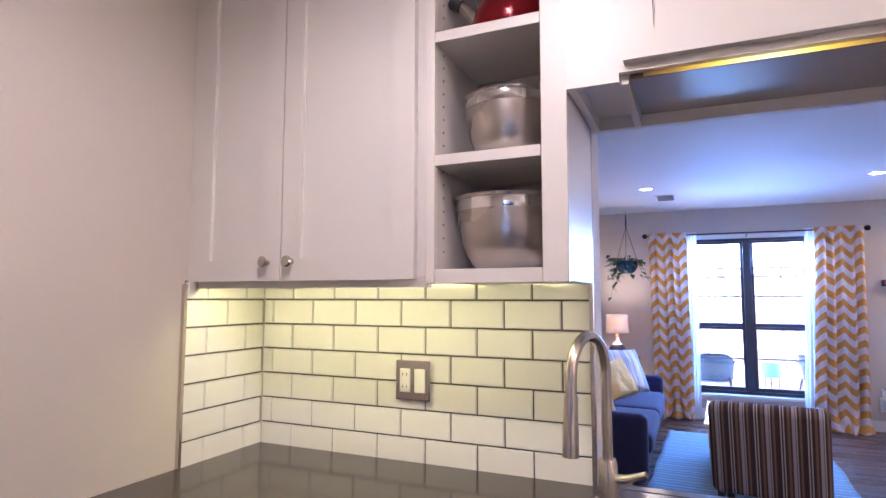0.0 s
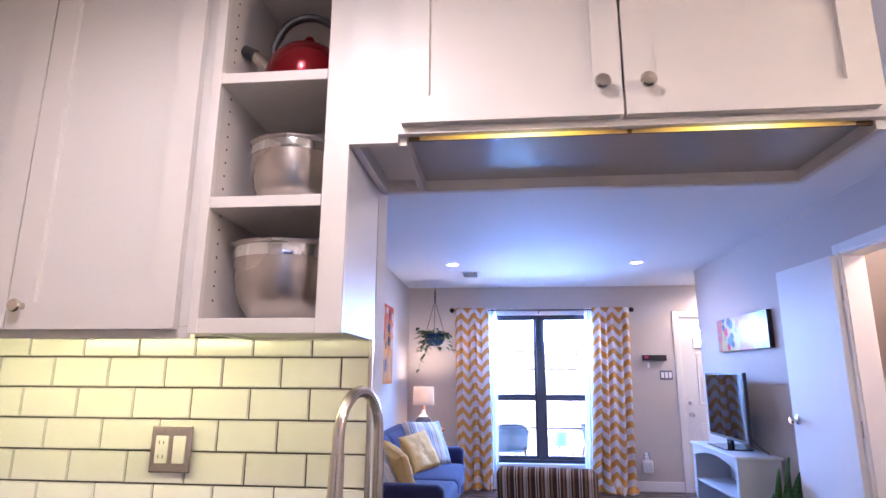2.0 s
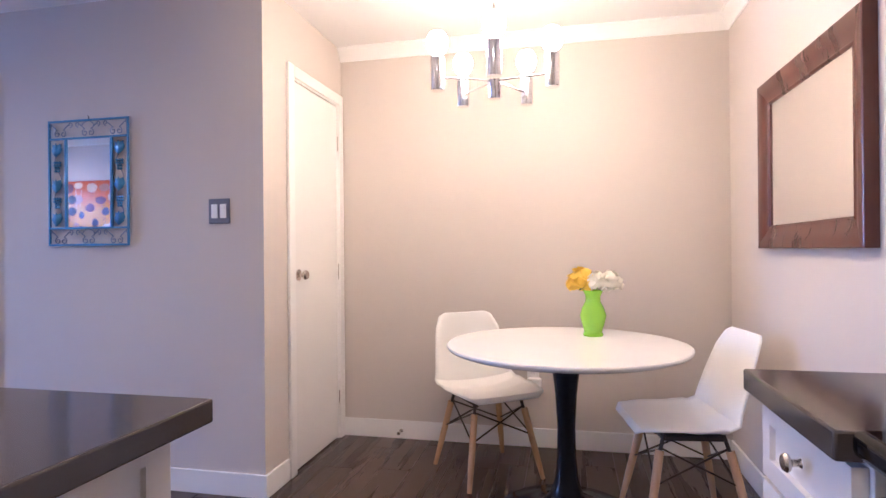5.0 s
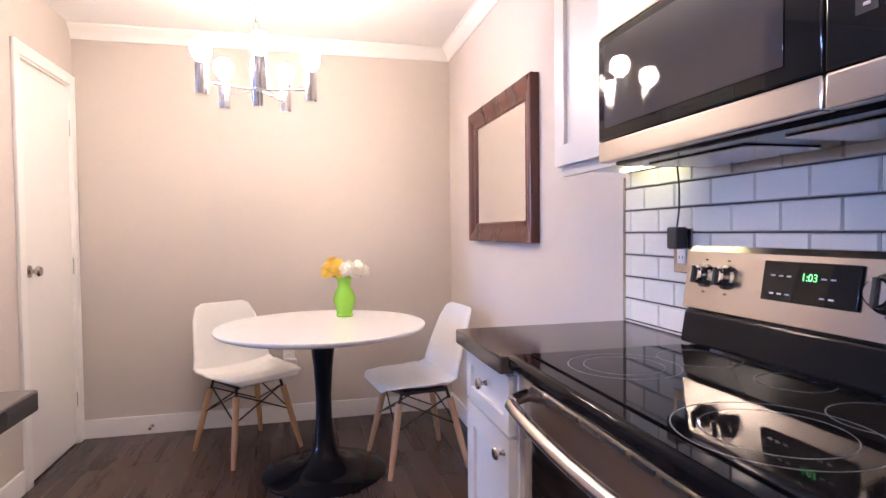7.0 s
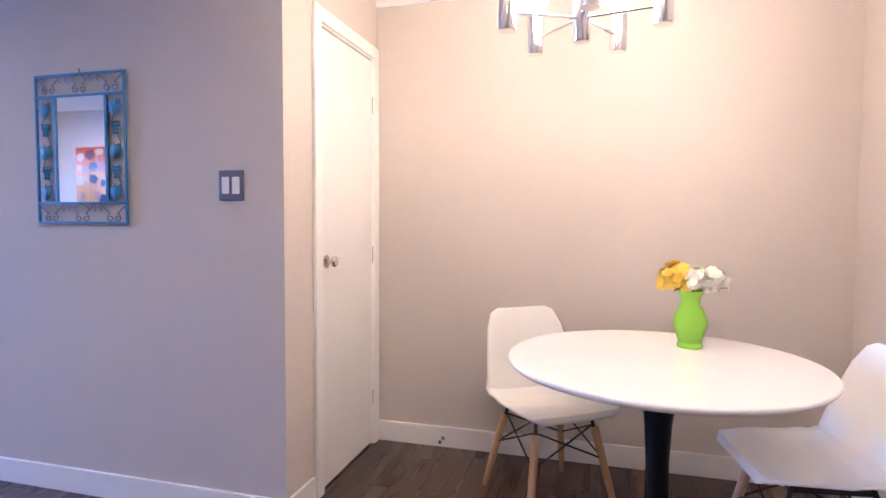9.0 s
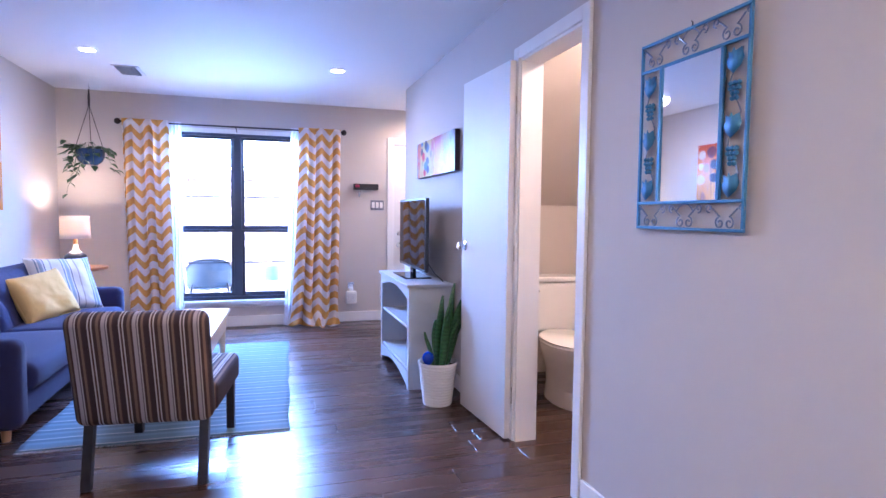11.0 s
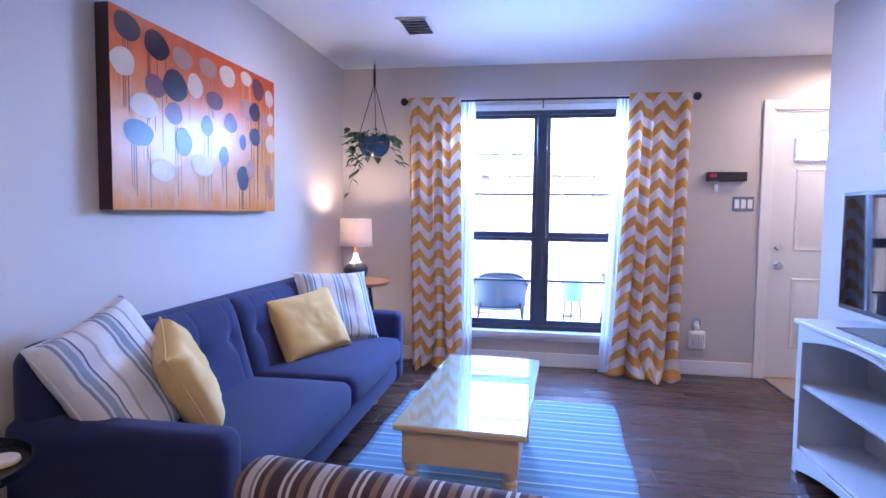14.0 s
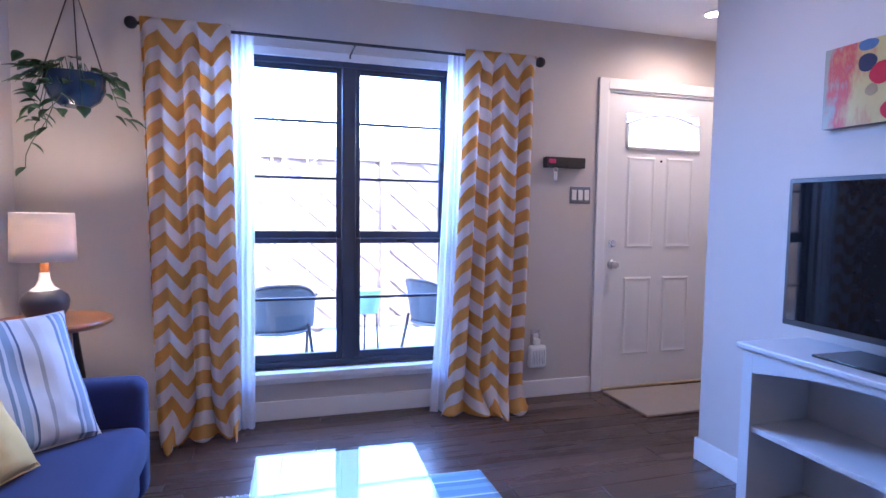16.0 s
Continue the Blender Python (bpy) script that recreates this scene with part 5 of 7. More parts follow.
def oval(bm, rows, seg=32):
    rings = [[bm.verts.new((cx + rx * math.cos(2 * math.pi * i / seg), cy + ry * math.sin(2 * math.pi * i / seg), z)) for i in range(seg)] for cx, cy, rx, ry, z in rows]
    for a, b in zip(rings, rings[1:]):
        for i in range(seg):
            bm.faces.new((a[i], a[(i + 1) % seg], b[(i + 1) % seg], b[i]))
    bm.faces.new(rings[0][::-1])
    bm.faces.new(rings[-1])
    return bm


part("bowl", oval(B(), [(0, 0.17, 0.115, 0.24, 0.0), (0, 0.17, 0.115, 0.24, 0.02), (0, 0.19, 0.100, 0.21, 0.10), (0, 0.17, 0.115, 0.23, 0.20), (0, 0.12, 0.160, 0.26, 0.30), (0, 0.10, 0.185, 0.29, 0.375), (0, 0.10, 0.185, 0.29, 0.395)]), CERAMIC, to)
part("seat", oval(B(), [(0, 0.10, 0.188, 0.292, 0.397), (0, 0.10, 0.192, 0.296, 0.405), (0, 0.10, 0.188, 0.292, 0.415)]), CERAMIC, to)
part("lid", oval(B(), [(0, 0.10, 0.186, 0.290, 0.417), (0, 0.10, 0.188, 0.292, 0.426), (0, 0.10, 0.170, 0.272, 0.438)]), CERAMIC, to)
part("flush_lever", tube(B(), [(-0.16, 0.438, 0.70), (-0.16, 0.42, 0.70), (-0.10, 0.415, 0.695)], 0.006, 8), CHROME, to)

# ---- living room ----
so = thing("sofa", "dark navy fabric sofa with tufted back and wooden feet", "sofa", pose(-0.182, 5.03, 0))
SL = 2.22


def soft(x0, x1, y0, y1, z0, z1, r, puff=0.0, seg=4):
    """An upholstered block: round edges and slightly full faces."""
    bm = box(x0, x1, y0, y1, z0, z1, bev=r, seg=seg)
    if puff:
        bmesh.ops.subdivide_edges(bm, edges=[e for e in bm.edges if e.calc_length() > 0.15], cuts=6, use_grid_fill=True)
        c = Vector(((x0 + x1) / 2, (y0 + y1) / 2, (z0 + z1) / 2))
        hx, hy, hz = (x1 - x0) / 2, (y1 - y0) / 2, (z1 - z0) / 2
        for v in bm.verts:
            u = (v.co - c)
            k = max(0, 1 - (u.x / hx) ** 2) * max(0, 1 - (u.y / hy) ** 2)
            v.co.z += puff * k * (1 if u.z > 0 else 0.2) + 0.0018 * noise.noise(v.co * 18)
            v.co.x += puff * 0.35 * max(0, 1 - (u.z / hz) ** 2) * max(0, 1 - (u.y / hy) ** 2) * (1 if u.x > 0 else -0.2)
    return bm


part("frame", soft(0.02, 0.725, 0.05, SL - 0.05, 0.115, 0.27, 0.05), NAVY, so)
for y0, nm in ((0.0, "arm"), (SL - 0.14, "arm")):
    part(nm, soft(0.0, 0.745, y0, y0 + 0.14, 0.115, 0.575, 0.05, seg=6), NAVY, so)


def tufted(y0, y1, cols):
    bm = B()
    btn = [(y0 + (y1 - y0) * (i + 0.5) / cols, z) for i in range(cols) for z in (0.615,)]

    def fn(u, v):
        y, z = y0 + (y1 - y0) * u, 0.40 + 0.39 * v
        lean = 0.230 - 0.11 * v
        edge = min(u, 1 - u) * (y1 - y0)
        full = 0.055 * (1 - math.exp(-edge / 0.03)) * min(1.0, (1 - v) * 6) ** 0.5
        dip = sum(0.024 * math.exp(-((y - by) ** 2 + (z - bz) ** 2) / 0.0022) for by, bz in btn)
        seam = sum(0.0045 * math.exp(-((y - by) ** 2) / 0.00010) for by, bz in btn)
        cross = 0.003 * math.exp(-((z - 0.615) ** 2) / 0.00012)
        return (lean + full - dip - seam - cross, y, z + 0.004 * math.sin(u * 9))

    grid(bm, fn, 90, 34)
    return bm, btn


part("back_frame", soft(0.0, 0.15, 0.02, SL - 0.02, 0.20, 0.80, 0.075, seg=6), NAVY, so)
for y0, y1 in ((0.12, SL / 2 - 0.002), (SL / 2 + 0.002, SL - 0.12)):
    bm, btn = tufted(y0, y1, 4)
    bk = part("back_cushion", bm, NAVY, so, thick=0.01)
    for by, bz in btn:
        part("button", lathe(B(), [(0, 0), (0.013, 0.002), (0.011, 0.008), (0, 0.011)], 14), NAVY, bk).matrix_local = pose(0.196, by, bz, 0, 80, 0)
for y0, y1 in ((0.145, SL / 2 - 0.006), (SL / 2 + 0.006, SL - 0.145)):
    part("seat_cushion", soft(0.20, 0.765, y0, y1, 0.272, 0.425, 0.05, 0.022), NAVY, so)
for x in (0.10, 0.60):
    for y in (0.22, SL - 0.22):
        part("foot", lathe(B(), [(0, 0), (0.020, 0), (0.028, 0.115), (0, 0.115)], 16, (x, y, 0)), BEECH, so, "tapered wooden foot")


def pillow(w, h, t, mat, m, label, seed, seam=True):
    th = thing("throw_pillow", label, "pillow", m, group="sofa pillows")
    rnd = Vector((seed * 3.1, seed * 1.7, 0))

    def side(sg):
        def fn(u, v):
            a, b = 2 * u - 1, 2 * v - 1
            k = ((1 - a ** 4) * (1 - b ** 4)) ** 0.42
            pinch = 1 - 0.07 * (1 - abs(a) ** 3) * abs(b) ** 4
            px = 1 - 0.07 * (1 - abs(b) ** 3) * abs(a) ** 4
            n1 = noise.noise(Vector((a * 2.2, b * 2.2, sg)) + rnd) * 0.05 * (0.3 + k)
            cr = abs(noise.noise(Vector((a * 3.5 + b * 2, b * 3.0 - a, sg * 2)) + rnd)) * 0.030
            return (a * w / 2 * px, b * h / 2 * pinch, sg * (t / 2 * k * (1 + n1 * 3) - cr * k * t * 2), u * w, v * h)
        return fn

    bm = B()
    grid(bm, side(1), 30, 30)
    grid(bm, side(-1), 30, 30)
    bmesh.ops.remove_doubles(bm, verts=bm.verts, dist=0.0006)
    part("cover", bm, mat, th)
    if seam:
        pts = []
        for a, b in [(-1 + 2 * i / 20, -1) for i in range(20)] + [(1, -1 + 2 * i / 20) for i in range(20)] + [(1 - 2 * i / 20, 1) for i in range(20)] + [(-1, 1 - 2 * i / 20) for i in range(21)]:
            pinch, px = 1 - 0.07 * (1 - abs(a) ** 3) * abs(b) ** 4, 1 - 0.07 * (1 - abs(b) ** 3) * abs(a) ** 4
            pts.append((a * w / 2 * px, b * h / 2 * pinch, 0))
        part("piping", tube(B(), pts, 0.004, 6), mat, th)
    return th


def facing(c, n, up=(0, 0, 1), spin=0):
    """A pose whose z looks along n and whose y leans to up, spun about n."""
    n, up = Vector(n).normalized(), Vector(up)
    x = up.cross(n).normalized()
    y = n.cross(x)
    m = Matrix((x, y, n)).transposed().to_4x4()
    return Matrix.Translation(c) @ m @ pose(0, 0, 0, 0, 0, spin)


pillow(0.43, 0.50, 0.15, PILLOWST, facing((0.055, 5.270, 0.645), (0.82, -0.10, 0.42), spin=17), "large blue and cream striped throw pillow leaning in the sofa corner", 1)
pillow(0.34, 0.38, 0.15, YELLOW, facing((0.175, 5.455, 0.610), (0.76, 0.46, 0.42), spin=16), "soft yellow linen pillow leaning on the striped one", 2)
pillow(0.46, 0.37, 0.14, YELLOW, facing((0.175, 6.56, 0.595), (0.76, -0.43, 0.48), spin=6), "yellow linen pillow on the sofa before the striped one", 3)
pillow(0.49, 0.47, 0.14, PILLOWST, facing((0.205, 6.93, 0.635), (0.64, -0.58, 0.50), spin=-3), "blue and cream striped throw pillow at the far sofa arm", 4)

# striped slipper chair
sc = thing("slipper_chair", "armless chair in brown striped upholstery with black legs", "chair", pose(1.268, 4.892, 0, 0, 0, -7))


def uv_box(x0, x1, y0, y1, z0, z1, r, seg=5, puff=0.0):
    bm = soft(x0, x1, y0, y1, z0, z1, r, puff, seg)
    uv = bm.loops.layers.uv.verify()
    for f in bm.faces:
        for lp in f.loops:
            lp[uv].uv = (lp.vert.co.x + 2.0, lp.vert.co.y + lp.vert.co.z)
    return bm


part("seat", uv_box(-0.285, 0.285, -0.30, 0.305, 0.285, 0.432, 0.035, puff=0.012), CHAIRST, sc)
bk = uv_box(-0.285, 0.285, -0.055, 0.055, 0.0, 0.520, 0.045, 6)
part("backrest", moved(bk, pose(0, -0.345, 0.285, 12.5)), CHAIRST, sc)
for sx in (-1, 1):
    part("leg", moved(box(-0.021, 0.021, -0.021, 0.021, 0, 0.29, bev=0.003), pose(sx * 0.24, 0.27, 0)), BLACKW, sc, "black wooden leg")
    part("leg", moved(box(-0.020, 0.020, -0.020, 0.020, 0, 0.335, bev=0.003), pose(sx * 0.24, -0.40, 0, -12)), BLACKW, sc, "black wooden leg")

# coffee table
co = thing("coffee_table", "cream coffee table with glass sheet on top and turned feet", "table", pose(1.182, 6.115, 0, 0, 0, -2.5))
cw, cdp = 0.248, 0.54
part("top", box(-cw, cw, -cdp, cdp, 0.415, 0.440, bev=0.008, seg=3), CREAM, co)
part("glass_sheet", box(-cw + 0.002, cw - 0.002, -cdp + 0.002, cdp - 0.002, 0.4405, 0.4465, bev=0.002), glass("table_glass", (0.90, 0.96, 0.95)), co, "clear greenish glass sheet")
for a, b, c, d in ((-cw + 0.03, cw - 0.03, -cdp + 0.03, -cdp + 0.05), (-cw + 0.03, cw - 0.03, cdp - 0.05, cdp - 0.03), (-cw + 0.03, -cw + 0.05, -cdp + 0.0505, cdp - 0.0505), (cw - 0.05, cw - 0.03, -cdp + 0.0505, cdp - 0.0505)):
    part("apron", box(a, b, c, d, 0.285, 0.4145, bev=0.003), CREAM, co)
for sx in (-1, 1):
    for sy in (-1, 1):
        part("leg", lathe(B(), [(0, 0), (0.014, 0), (0.018, 0.012), (0.014, 0.03), (0.020, 0.10), (0.026, 0.20), (0.028, 0.235), (0.020, 0.245), (0.028, 0.258), (0.030, 0.2845), (0, 0.2845)], 20, (sx * (cw - 0.06), sy * (cdp - 0.06), 0.006)), CREAM, co)

rg = thing("rug", "woven blue striped rug with cream lines on the floor", "rug", pose(1.226, 6.157, 0, 0, 0, -2))


def rug_fn(u, v):
    x, y = (u - 0.5) * 1.335, (v - 0.5) * 2.26
    return (x + 0.006 * math.sin(y * 9), y + 0.008 * noise.noise(Vector((x * 3, v * 2, 0))), 0.006 + 0.0025 * noise.noise(Vector((x * 4, y * 4, 1))))


part("carpet", grid(B(), rug_fn, 40, 60), RUGM, rg, thick=0.006)
fr = B()
rnd = random.Random(7)
for i in range(150):
    for sy in (-1, 1):
        x = -0.658 + 1.316 * i / 149
        tube(fr, [(x, sy * 1.13, 0.006), (x + rnd.uniform(-0.004, 0.004), sy * (1.145 + rnd.uniform(0, 0.012)), 0.004)], 0.0016, 4)
tagged(part("fringe", fr, SHEER, rg), kind="stuff")

# television stand, television and picture above
ts = thing("tv_stand", "white open media stand with an arched rail and two shelves", "stand", pose(2.668, 5.535, 0))
part("top", box(-0.015, 0.322, -0.02, 1.01, 0.716, 0.738, bev=0.006, seg=3), STANDW, ts)
for y in (0.0, 0.966):
    part("side_panel", box(0.012, 0.310, y, y + 0.024, 0.0, 0.7155, bev=0.002), STANDW, ts)
part("back_panel", box(0.298, 0.309, 0.0245, 0.9655, 0.06, 0.7155), STANDW, ts)
for z in (0.12, 0.415):
    part("shelf", box(0.014, 0.2975, 0.0245, 0.9655, z, z + 0.020, bev=0.002), STANDW, ts)
for y in (0.0, 0.945):
    part("stile", box(0.0, 0.0115, y, y + 0.045, 0.0, 0.7155, bev=0.002), STANDW, ts)


def arched(z_top, z_mid, z_end, down):
    bm = B()
    n = 16
    a, b = [], []
    for i in range(n + 1):
        y = 0.0455 + 0.899 * i / n
        k = math.sin(math.pi * i / n)
        z = z_end + (z_mid - z_end) * k
        a.append([bm.verts.new((x, y, z)) for x in (0.0, 0.0115)])
        b.append([bm.verts.new((x, y, z_top)) for x in (0.0, 0.0115)])
    for i in range(n):
        for p, q in ((a, a), (b, b)):
            bm.faces.new((p[i][0], p[i + 1][0], p[i + 1][1], p[i][1]))
        for s in (0, 1):
            bm.faces.new((a[i][s], a[i + 1][s], b[i + 1][s], b[i][s]))
    for i in (0, n):
        bm.faces.new((a[i][0], a[i][1], b[i][1], b[i][0]))
    return bm


part("arched_rail", arched(0.7155, 0.690, 0.635, 1), STANDW, ts)
part("base_rail", arched(0.1195, 0.085, 0.020, 1), STANDW, ts)

tv = thing("television", "flat black television on a glass foot, switched off", "television", pose(2.818, 6.075, 0.7385, 0, 0, -91))
part("housing", box(-0.435, 0.435, 0.0, 0.03, 0.065, 0.600, bev=0.006), BLACKPL, tv)
part("back_shell", box(-0.30, 0.30, 0.0305, 0.07, 0.10, 0.45, bev=0.02), BLACKPL, tv)
part("screen", box(-0.418, 0.418, -0.002, -0.0002, 0.088, 0.584), BLACKGLASS, tv, "dark glossy screen")
part("neck", box(-0.05, 0.05, 0.005, 0.03, 0.010, 0.066, bev=0.004), BLACK, tv)
part("foot", box(-0.22, 0.22, -0.10, 0.11, 0.0, 0.0095, bev=0.003), BLACKGLASS, tv)
part("badge", box(-0.012, 0.012, -0.0012, 0.0, 0.071, 0.078), CHROME, tv)
part("power_cord", tube(B(), [(0.25, 0.06, 0.14), (0.33, 0.10, 0.05), (0.42, 0.13, 0.012), (0.44, 0.18, -0.05)], 0.004, 6), BLACKPL, tv)


def painted(name, stops, axis, streak, src="Generated"):
    n = Nodes(name)
    v = n.axis(axis, src)
    nz = n.noise(streak, 5, 0.65, vec=n.coord(src), stretch=(5, 1, 0.5))
    f = n.math("ADD", v, n.math("MULTIPLY", n.math("SUBTRACT", nz, 0.5), 0.45))
    c = n.ramp(f, stops)
    fine = n.noise(26, 4, 0.7, vec=n.coord(src), stretch=(4, 1, 0.35))
    c = n.mix(n.math("MULTIPLY", fine, 0.4), c, n.mix(0.5, c, (0.62, 0.22, 0.06)) if axis == "Z" else c)
    n.bump(fine, 0.12, 0.002)
    return n.set(c, 0.26, 0.0, Specular_IOR_Level=0.11)


ART1 = painted("orange_abstract_paint", [(0.0, (0.55, 0.20, 0.03)), (0.12, (0.58, 0.30, 0.12)), (0.36, (0.56, 0.23, 0.04)), (0.55, (0.56, 0.20, 0.02)), (0.75, (0.54, 0.11, 0.015)), (1.0, (0.42, 0.055, 0.01))], "Z", 4)
ART2 = painted("banded_abstract_paint", [(0.0, (0.30, 0.30, 0.24)), (0.06, (0.45, 0.08, 0.07)), (0.16, (0.50, 0.38, 0.15)), (0.40, (0.55, 0.42, 0.17)), (0.5, (0.40, 0.06, 0.06)), (0.68, (0.42, 0.08, 0.09)), (0.80, (0.42, 0.30, 0.20)), (0.9, (0.20, 0.20, 0.26)), (1.0, (0.09, 0.06, 0.06))], "X", 3)
EDGE = plain("canvas_edge_paint", (0.045, 0.018, 0.02), 0.5, var=0.2, fine=90)


def canvas(name, label, m, w, h, t, mat, dots):
    p = thing(name, label, "painting", m)
    part("canvas", box(-w / 2, w / 2, -t, 0, -h / 2, h / 2, bev=0.002), EDGE, p)
    part("painted_face", box(-w / 2, w / 2, -t - 0.0015, -t - 0.0002, -h / 2, h / 2), mat, p)
    k, drops = 0, random.Random(17)
    for color, spots in dots:
        mt = plain("paint_spot", color, 0.26, var=0.30, scale=16, fine=50, bump=0.08, rvar=0.03, Specular_IOR_Level=0.07, stretch=(3, 1, 0.4))
        for u, v, rx, rz in spots:
            k += 1
            bm = B()
            ring_ = [bm.verts.new(((u - 0.5) * w + rx * w * math.cos(a) * (1 + 0.06 * math.sin(3 * a + k)), -t - 0.0025 - 0.0002 * (k % 7), (0.5 - v) * h + rz * h * math.sin(a) * (1 + 0.05 * math.cos(2 * a + k)))) for a in [2 * math.pi * i / 26 for i in range(26)]]
            bm.faces.new(ring_)
            part("paint_spot", bm, mt, p)
            if w > 1.2 and k % 3:
                drip = B()
                for _ in range(4):
                    x = (u - 0.5 + rx * drops.uniform(-0.8, 0.8)) * w
                    top = (0.5 - v) * h - rz * h * 0.5
                    low = max(-h / 2 + 0.01, top - h * drops.uniform(0.12, 0.45))
                    bx(drip, x, x + drops.uniform(0.0012, 0.003), -t - 0.0024, -t - 0.0018, low, top)
                part("paint_drip", drip, mt, p)
    return p


canvas("painting", "large orange abstract canvas with round spots of paint", pose(-0.199, 6.143, 1.60, 0, 0, 90), 1.318, 0.762, 0.058, ART1, [
    ((0.035, 0.018, 0.022), [(0.07, 0.08, 0.055, 0.07), (0.20, 0.11, 0.06, 0.075), (0.29, 0.29, 0.065, 0.085), (0.82, 0.28, 0.045, 0.065), (0.82, 0.46, 0.045, 0.065)]),
    ((0.16, 0.05, 0.045), [(0.52, 0.30, 0.055, 0.06), (0.85, 0.11, 0.05, 0.08), (0.19, 0.33, 0.05, 0.06), (0.63, 0.41, 0.048, 0.062), (0.28, 0.45, 0.045, 0.06)]),
    ((0.62, 0.46, 0.32), [(0.05, 0.26, 0.05, 0.07), (0.61, 0.11, 0.055, 0.072), (0.75, 0.07, 0.045, 0.05), (0.95, 0.14, 0.038, 0.062), (0.40, 0.25, 0.045, 0.07), (0.14, 0.45, 0.065, 0.06), (0.96, 0.48, 0.045, 0.07), (0.96, 0.30, 0.028, 0.05)]),
    ((0.40, 0.20, 0.13), [(0.48, 0.11, 0.055, 0.06), (0.33, 0.12, 0.055, 0.06), (0.76, 0.28, 0.055, 0.07), (0.90, 0.32, 0.03, 0.06), (0.93, 0.72, 0.026, 0.075), (0.955, 0.83, 0.026, 0.08), (0.78, 0.70, 0.035, 0.07)]),
    ((0.060, 0.058, 0.085), [(0.11, 0.60, 0.065, 0.07), (0.33, 0.60, 0.045, 0.08), (0.47, 0.47, 0.038, 0.06), (0.58, 0.64, 0.033, 0.062), (0.72, 0.52, 0.026, 0.055), (0.72, 0.77, 0.045, 0.09)]),
    ((0.62, 0.46, 0.32), [(0.44, 0.72, 0.07, 0.07), (0.22, 0.78, 0.06, 0.06)])])
canvas("painting", "long narrow abstract canvas of red and cream bands with spots", pose(WX - 0.001, 6.01, 1.668, 0, 0, -90), 1.02, 0.288, 0.036, ART2, [
    ((0.05, 0.05, 0.08), [(0.155, 0.27, 0.032, 0.11), (0.275, 0.12, 0.042, 0.13), (0.335, 0.80, 0.036, 0.11)]),
    ((0.48, 0.03, 0.05), [(0.205, 0.42, 0.040, 0.13), (0.245, 0.86, 0.036, 0.12)]),
    ((0.10, 0.15, 0.25), [(0.275, 0.70, 0.048, 0.14), (0.155, 0.06, 0.034, 0.07), (0.315, 0.20, 0.045, 0.14)]),
    ((0.10, 0.10, 0.14), [(0.32, 0.57, 0.045, 0.11)]),
    ((0.36, 0.26, 0.13), [(0.175, 0.60, 0.022, 0.07), (0.42, 0.4, 0.03, 0.1)])])

# snake plant in a ribbed white pot
sp = thing("snake_plant", "snake plant in a ribbed white pot on the floor", "plant", pose(2.79, 5.235, 0))
prof = [(0, 0), (0.092, 0.0)]
for i in range(14):
    z = 0.006 + i * 0.018
    r = 0.093 + 0.030 * z / 0.26
    prof += [(r, z), (r + 0.0028, z + 0.005), (r + 0.0028, z + 0.012), (r, z + 0.0165)]
prof += [(0.128, 0.262), (0.128, 0.278), (0.119, 0.278), (0.116, 0.24), (0, 0.24)]
part("pot", lathe(B(), prof, 40), CERAMIC, sp)
part("soil", lathe(B(), [(0, 0.2405), (0.1155, 0.2405), (0.11, 0.247), (0, 0.25)], 24), SOIL, sp)
rnd = random.Random(11)
LEAVES = ((0.16, 0.03, 0.54, 0.082, 0.3), (0.26, -0.02, 0.47, 0.078, -0.2), (0.10, -0.05, 0.45, 0.074, 0.5), (0.02, 0.02, 0.46, 0.070, 0.1), (0.34, 0.08, 0.43, 0.072, 0.4),
          (0.20, 0.12, 0.42, 0.070, 0.9), (-0.26, -0.04, 0.24, 0.036, 0.2), (0.08, -0.12, 0.34, 0.068, -0.3), (-0.05, 0.06, 0.30, 0.052, 0.0), (0.22, -0.10, 0.32, 0.062, 0.2), (0.30, 0.02, 0.36, 0.060, 0.7))
for i, (lx, ly, tall, wide, face) in enumerate(LEAVES):
    bx0 = Vector((lx * 0.16 + 0.008, ly * 0.2 + rnd.uniform(-0.012, 0.012), 0.242))
    tilt = Vector((lx, ly, 1)).normalized()
    side = Vector((math.cos(face), math.sin(face), 0))

    def blade(u, v, bx0=bx0, tilt=tilt, side=side, tall=tall, wide=wide, i=i):
        w = wide / 2 * (0.55 + 0.45 * math.sin(math.pi * min(1, v * 1.3) * 0.5)) * (1 - v ** 5) ** 0.8
        s = side.copy()
        s.rotate(Matrix.Rotation(0.5 * v, 3, "Z"))
        p = bx0 + tilt * tall * v + s * (2 * u - 1) * w + s.cross(Vector((0, 0, 1))) * (0.014 * (1 - (2 * u - 1) ** 2) + 0.01 * math.sin(v * 5 + i))
        return p.x, p.y, p.z

    part("leaf", grid(B(), blade, 6, 16), SNAKE, sp, thick=0.003)
orb = thing("watering_globe", "blue glass watering globe stuck in the pot", "watering globe", pose(2.705, 5.165, 0.245))
part("globe", lathe(B(), [(0, 0.0), (0.006, 0.0), (0.006, 0.03), (0.018, 0.036), (0.034, 0.055), (0.038, 0.078), (0.030, 0.100), (0.012, 0.112), (0, 0.114)], 24), BLUEGLASS, orb)
wall_plate("outlet", "white outlet plate low on the wall behind the plant", pose(WX - 0.001, 5.36, 0.36, 0, 0, -90), 0.07, 0.115, "s", WHITEPL, kind="outlet")

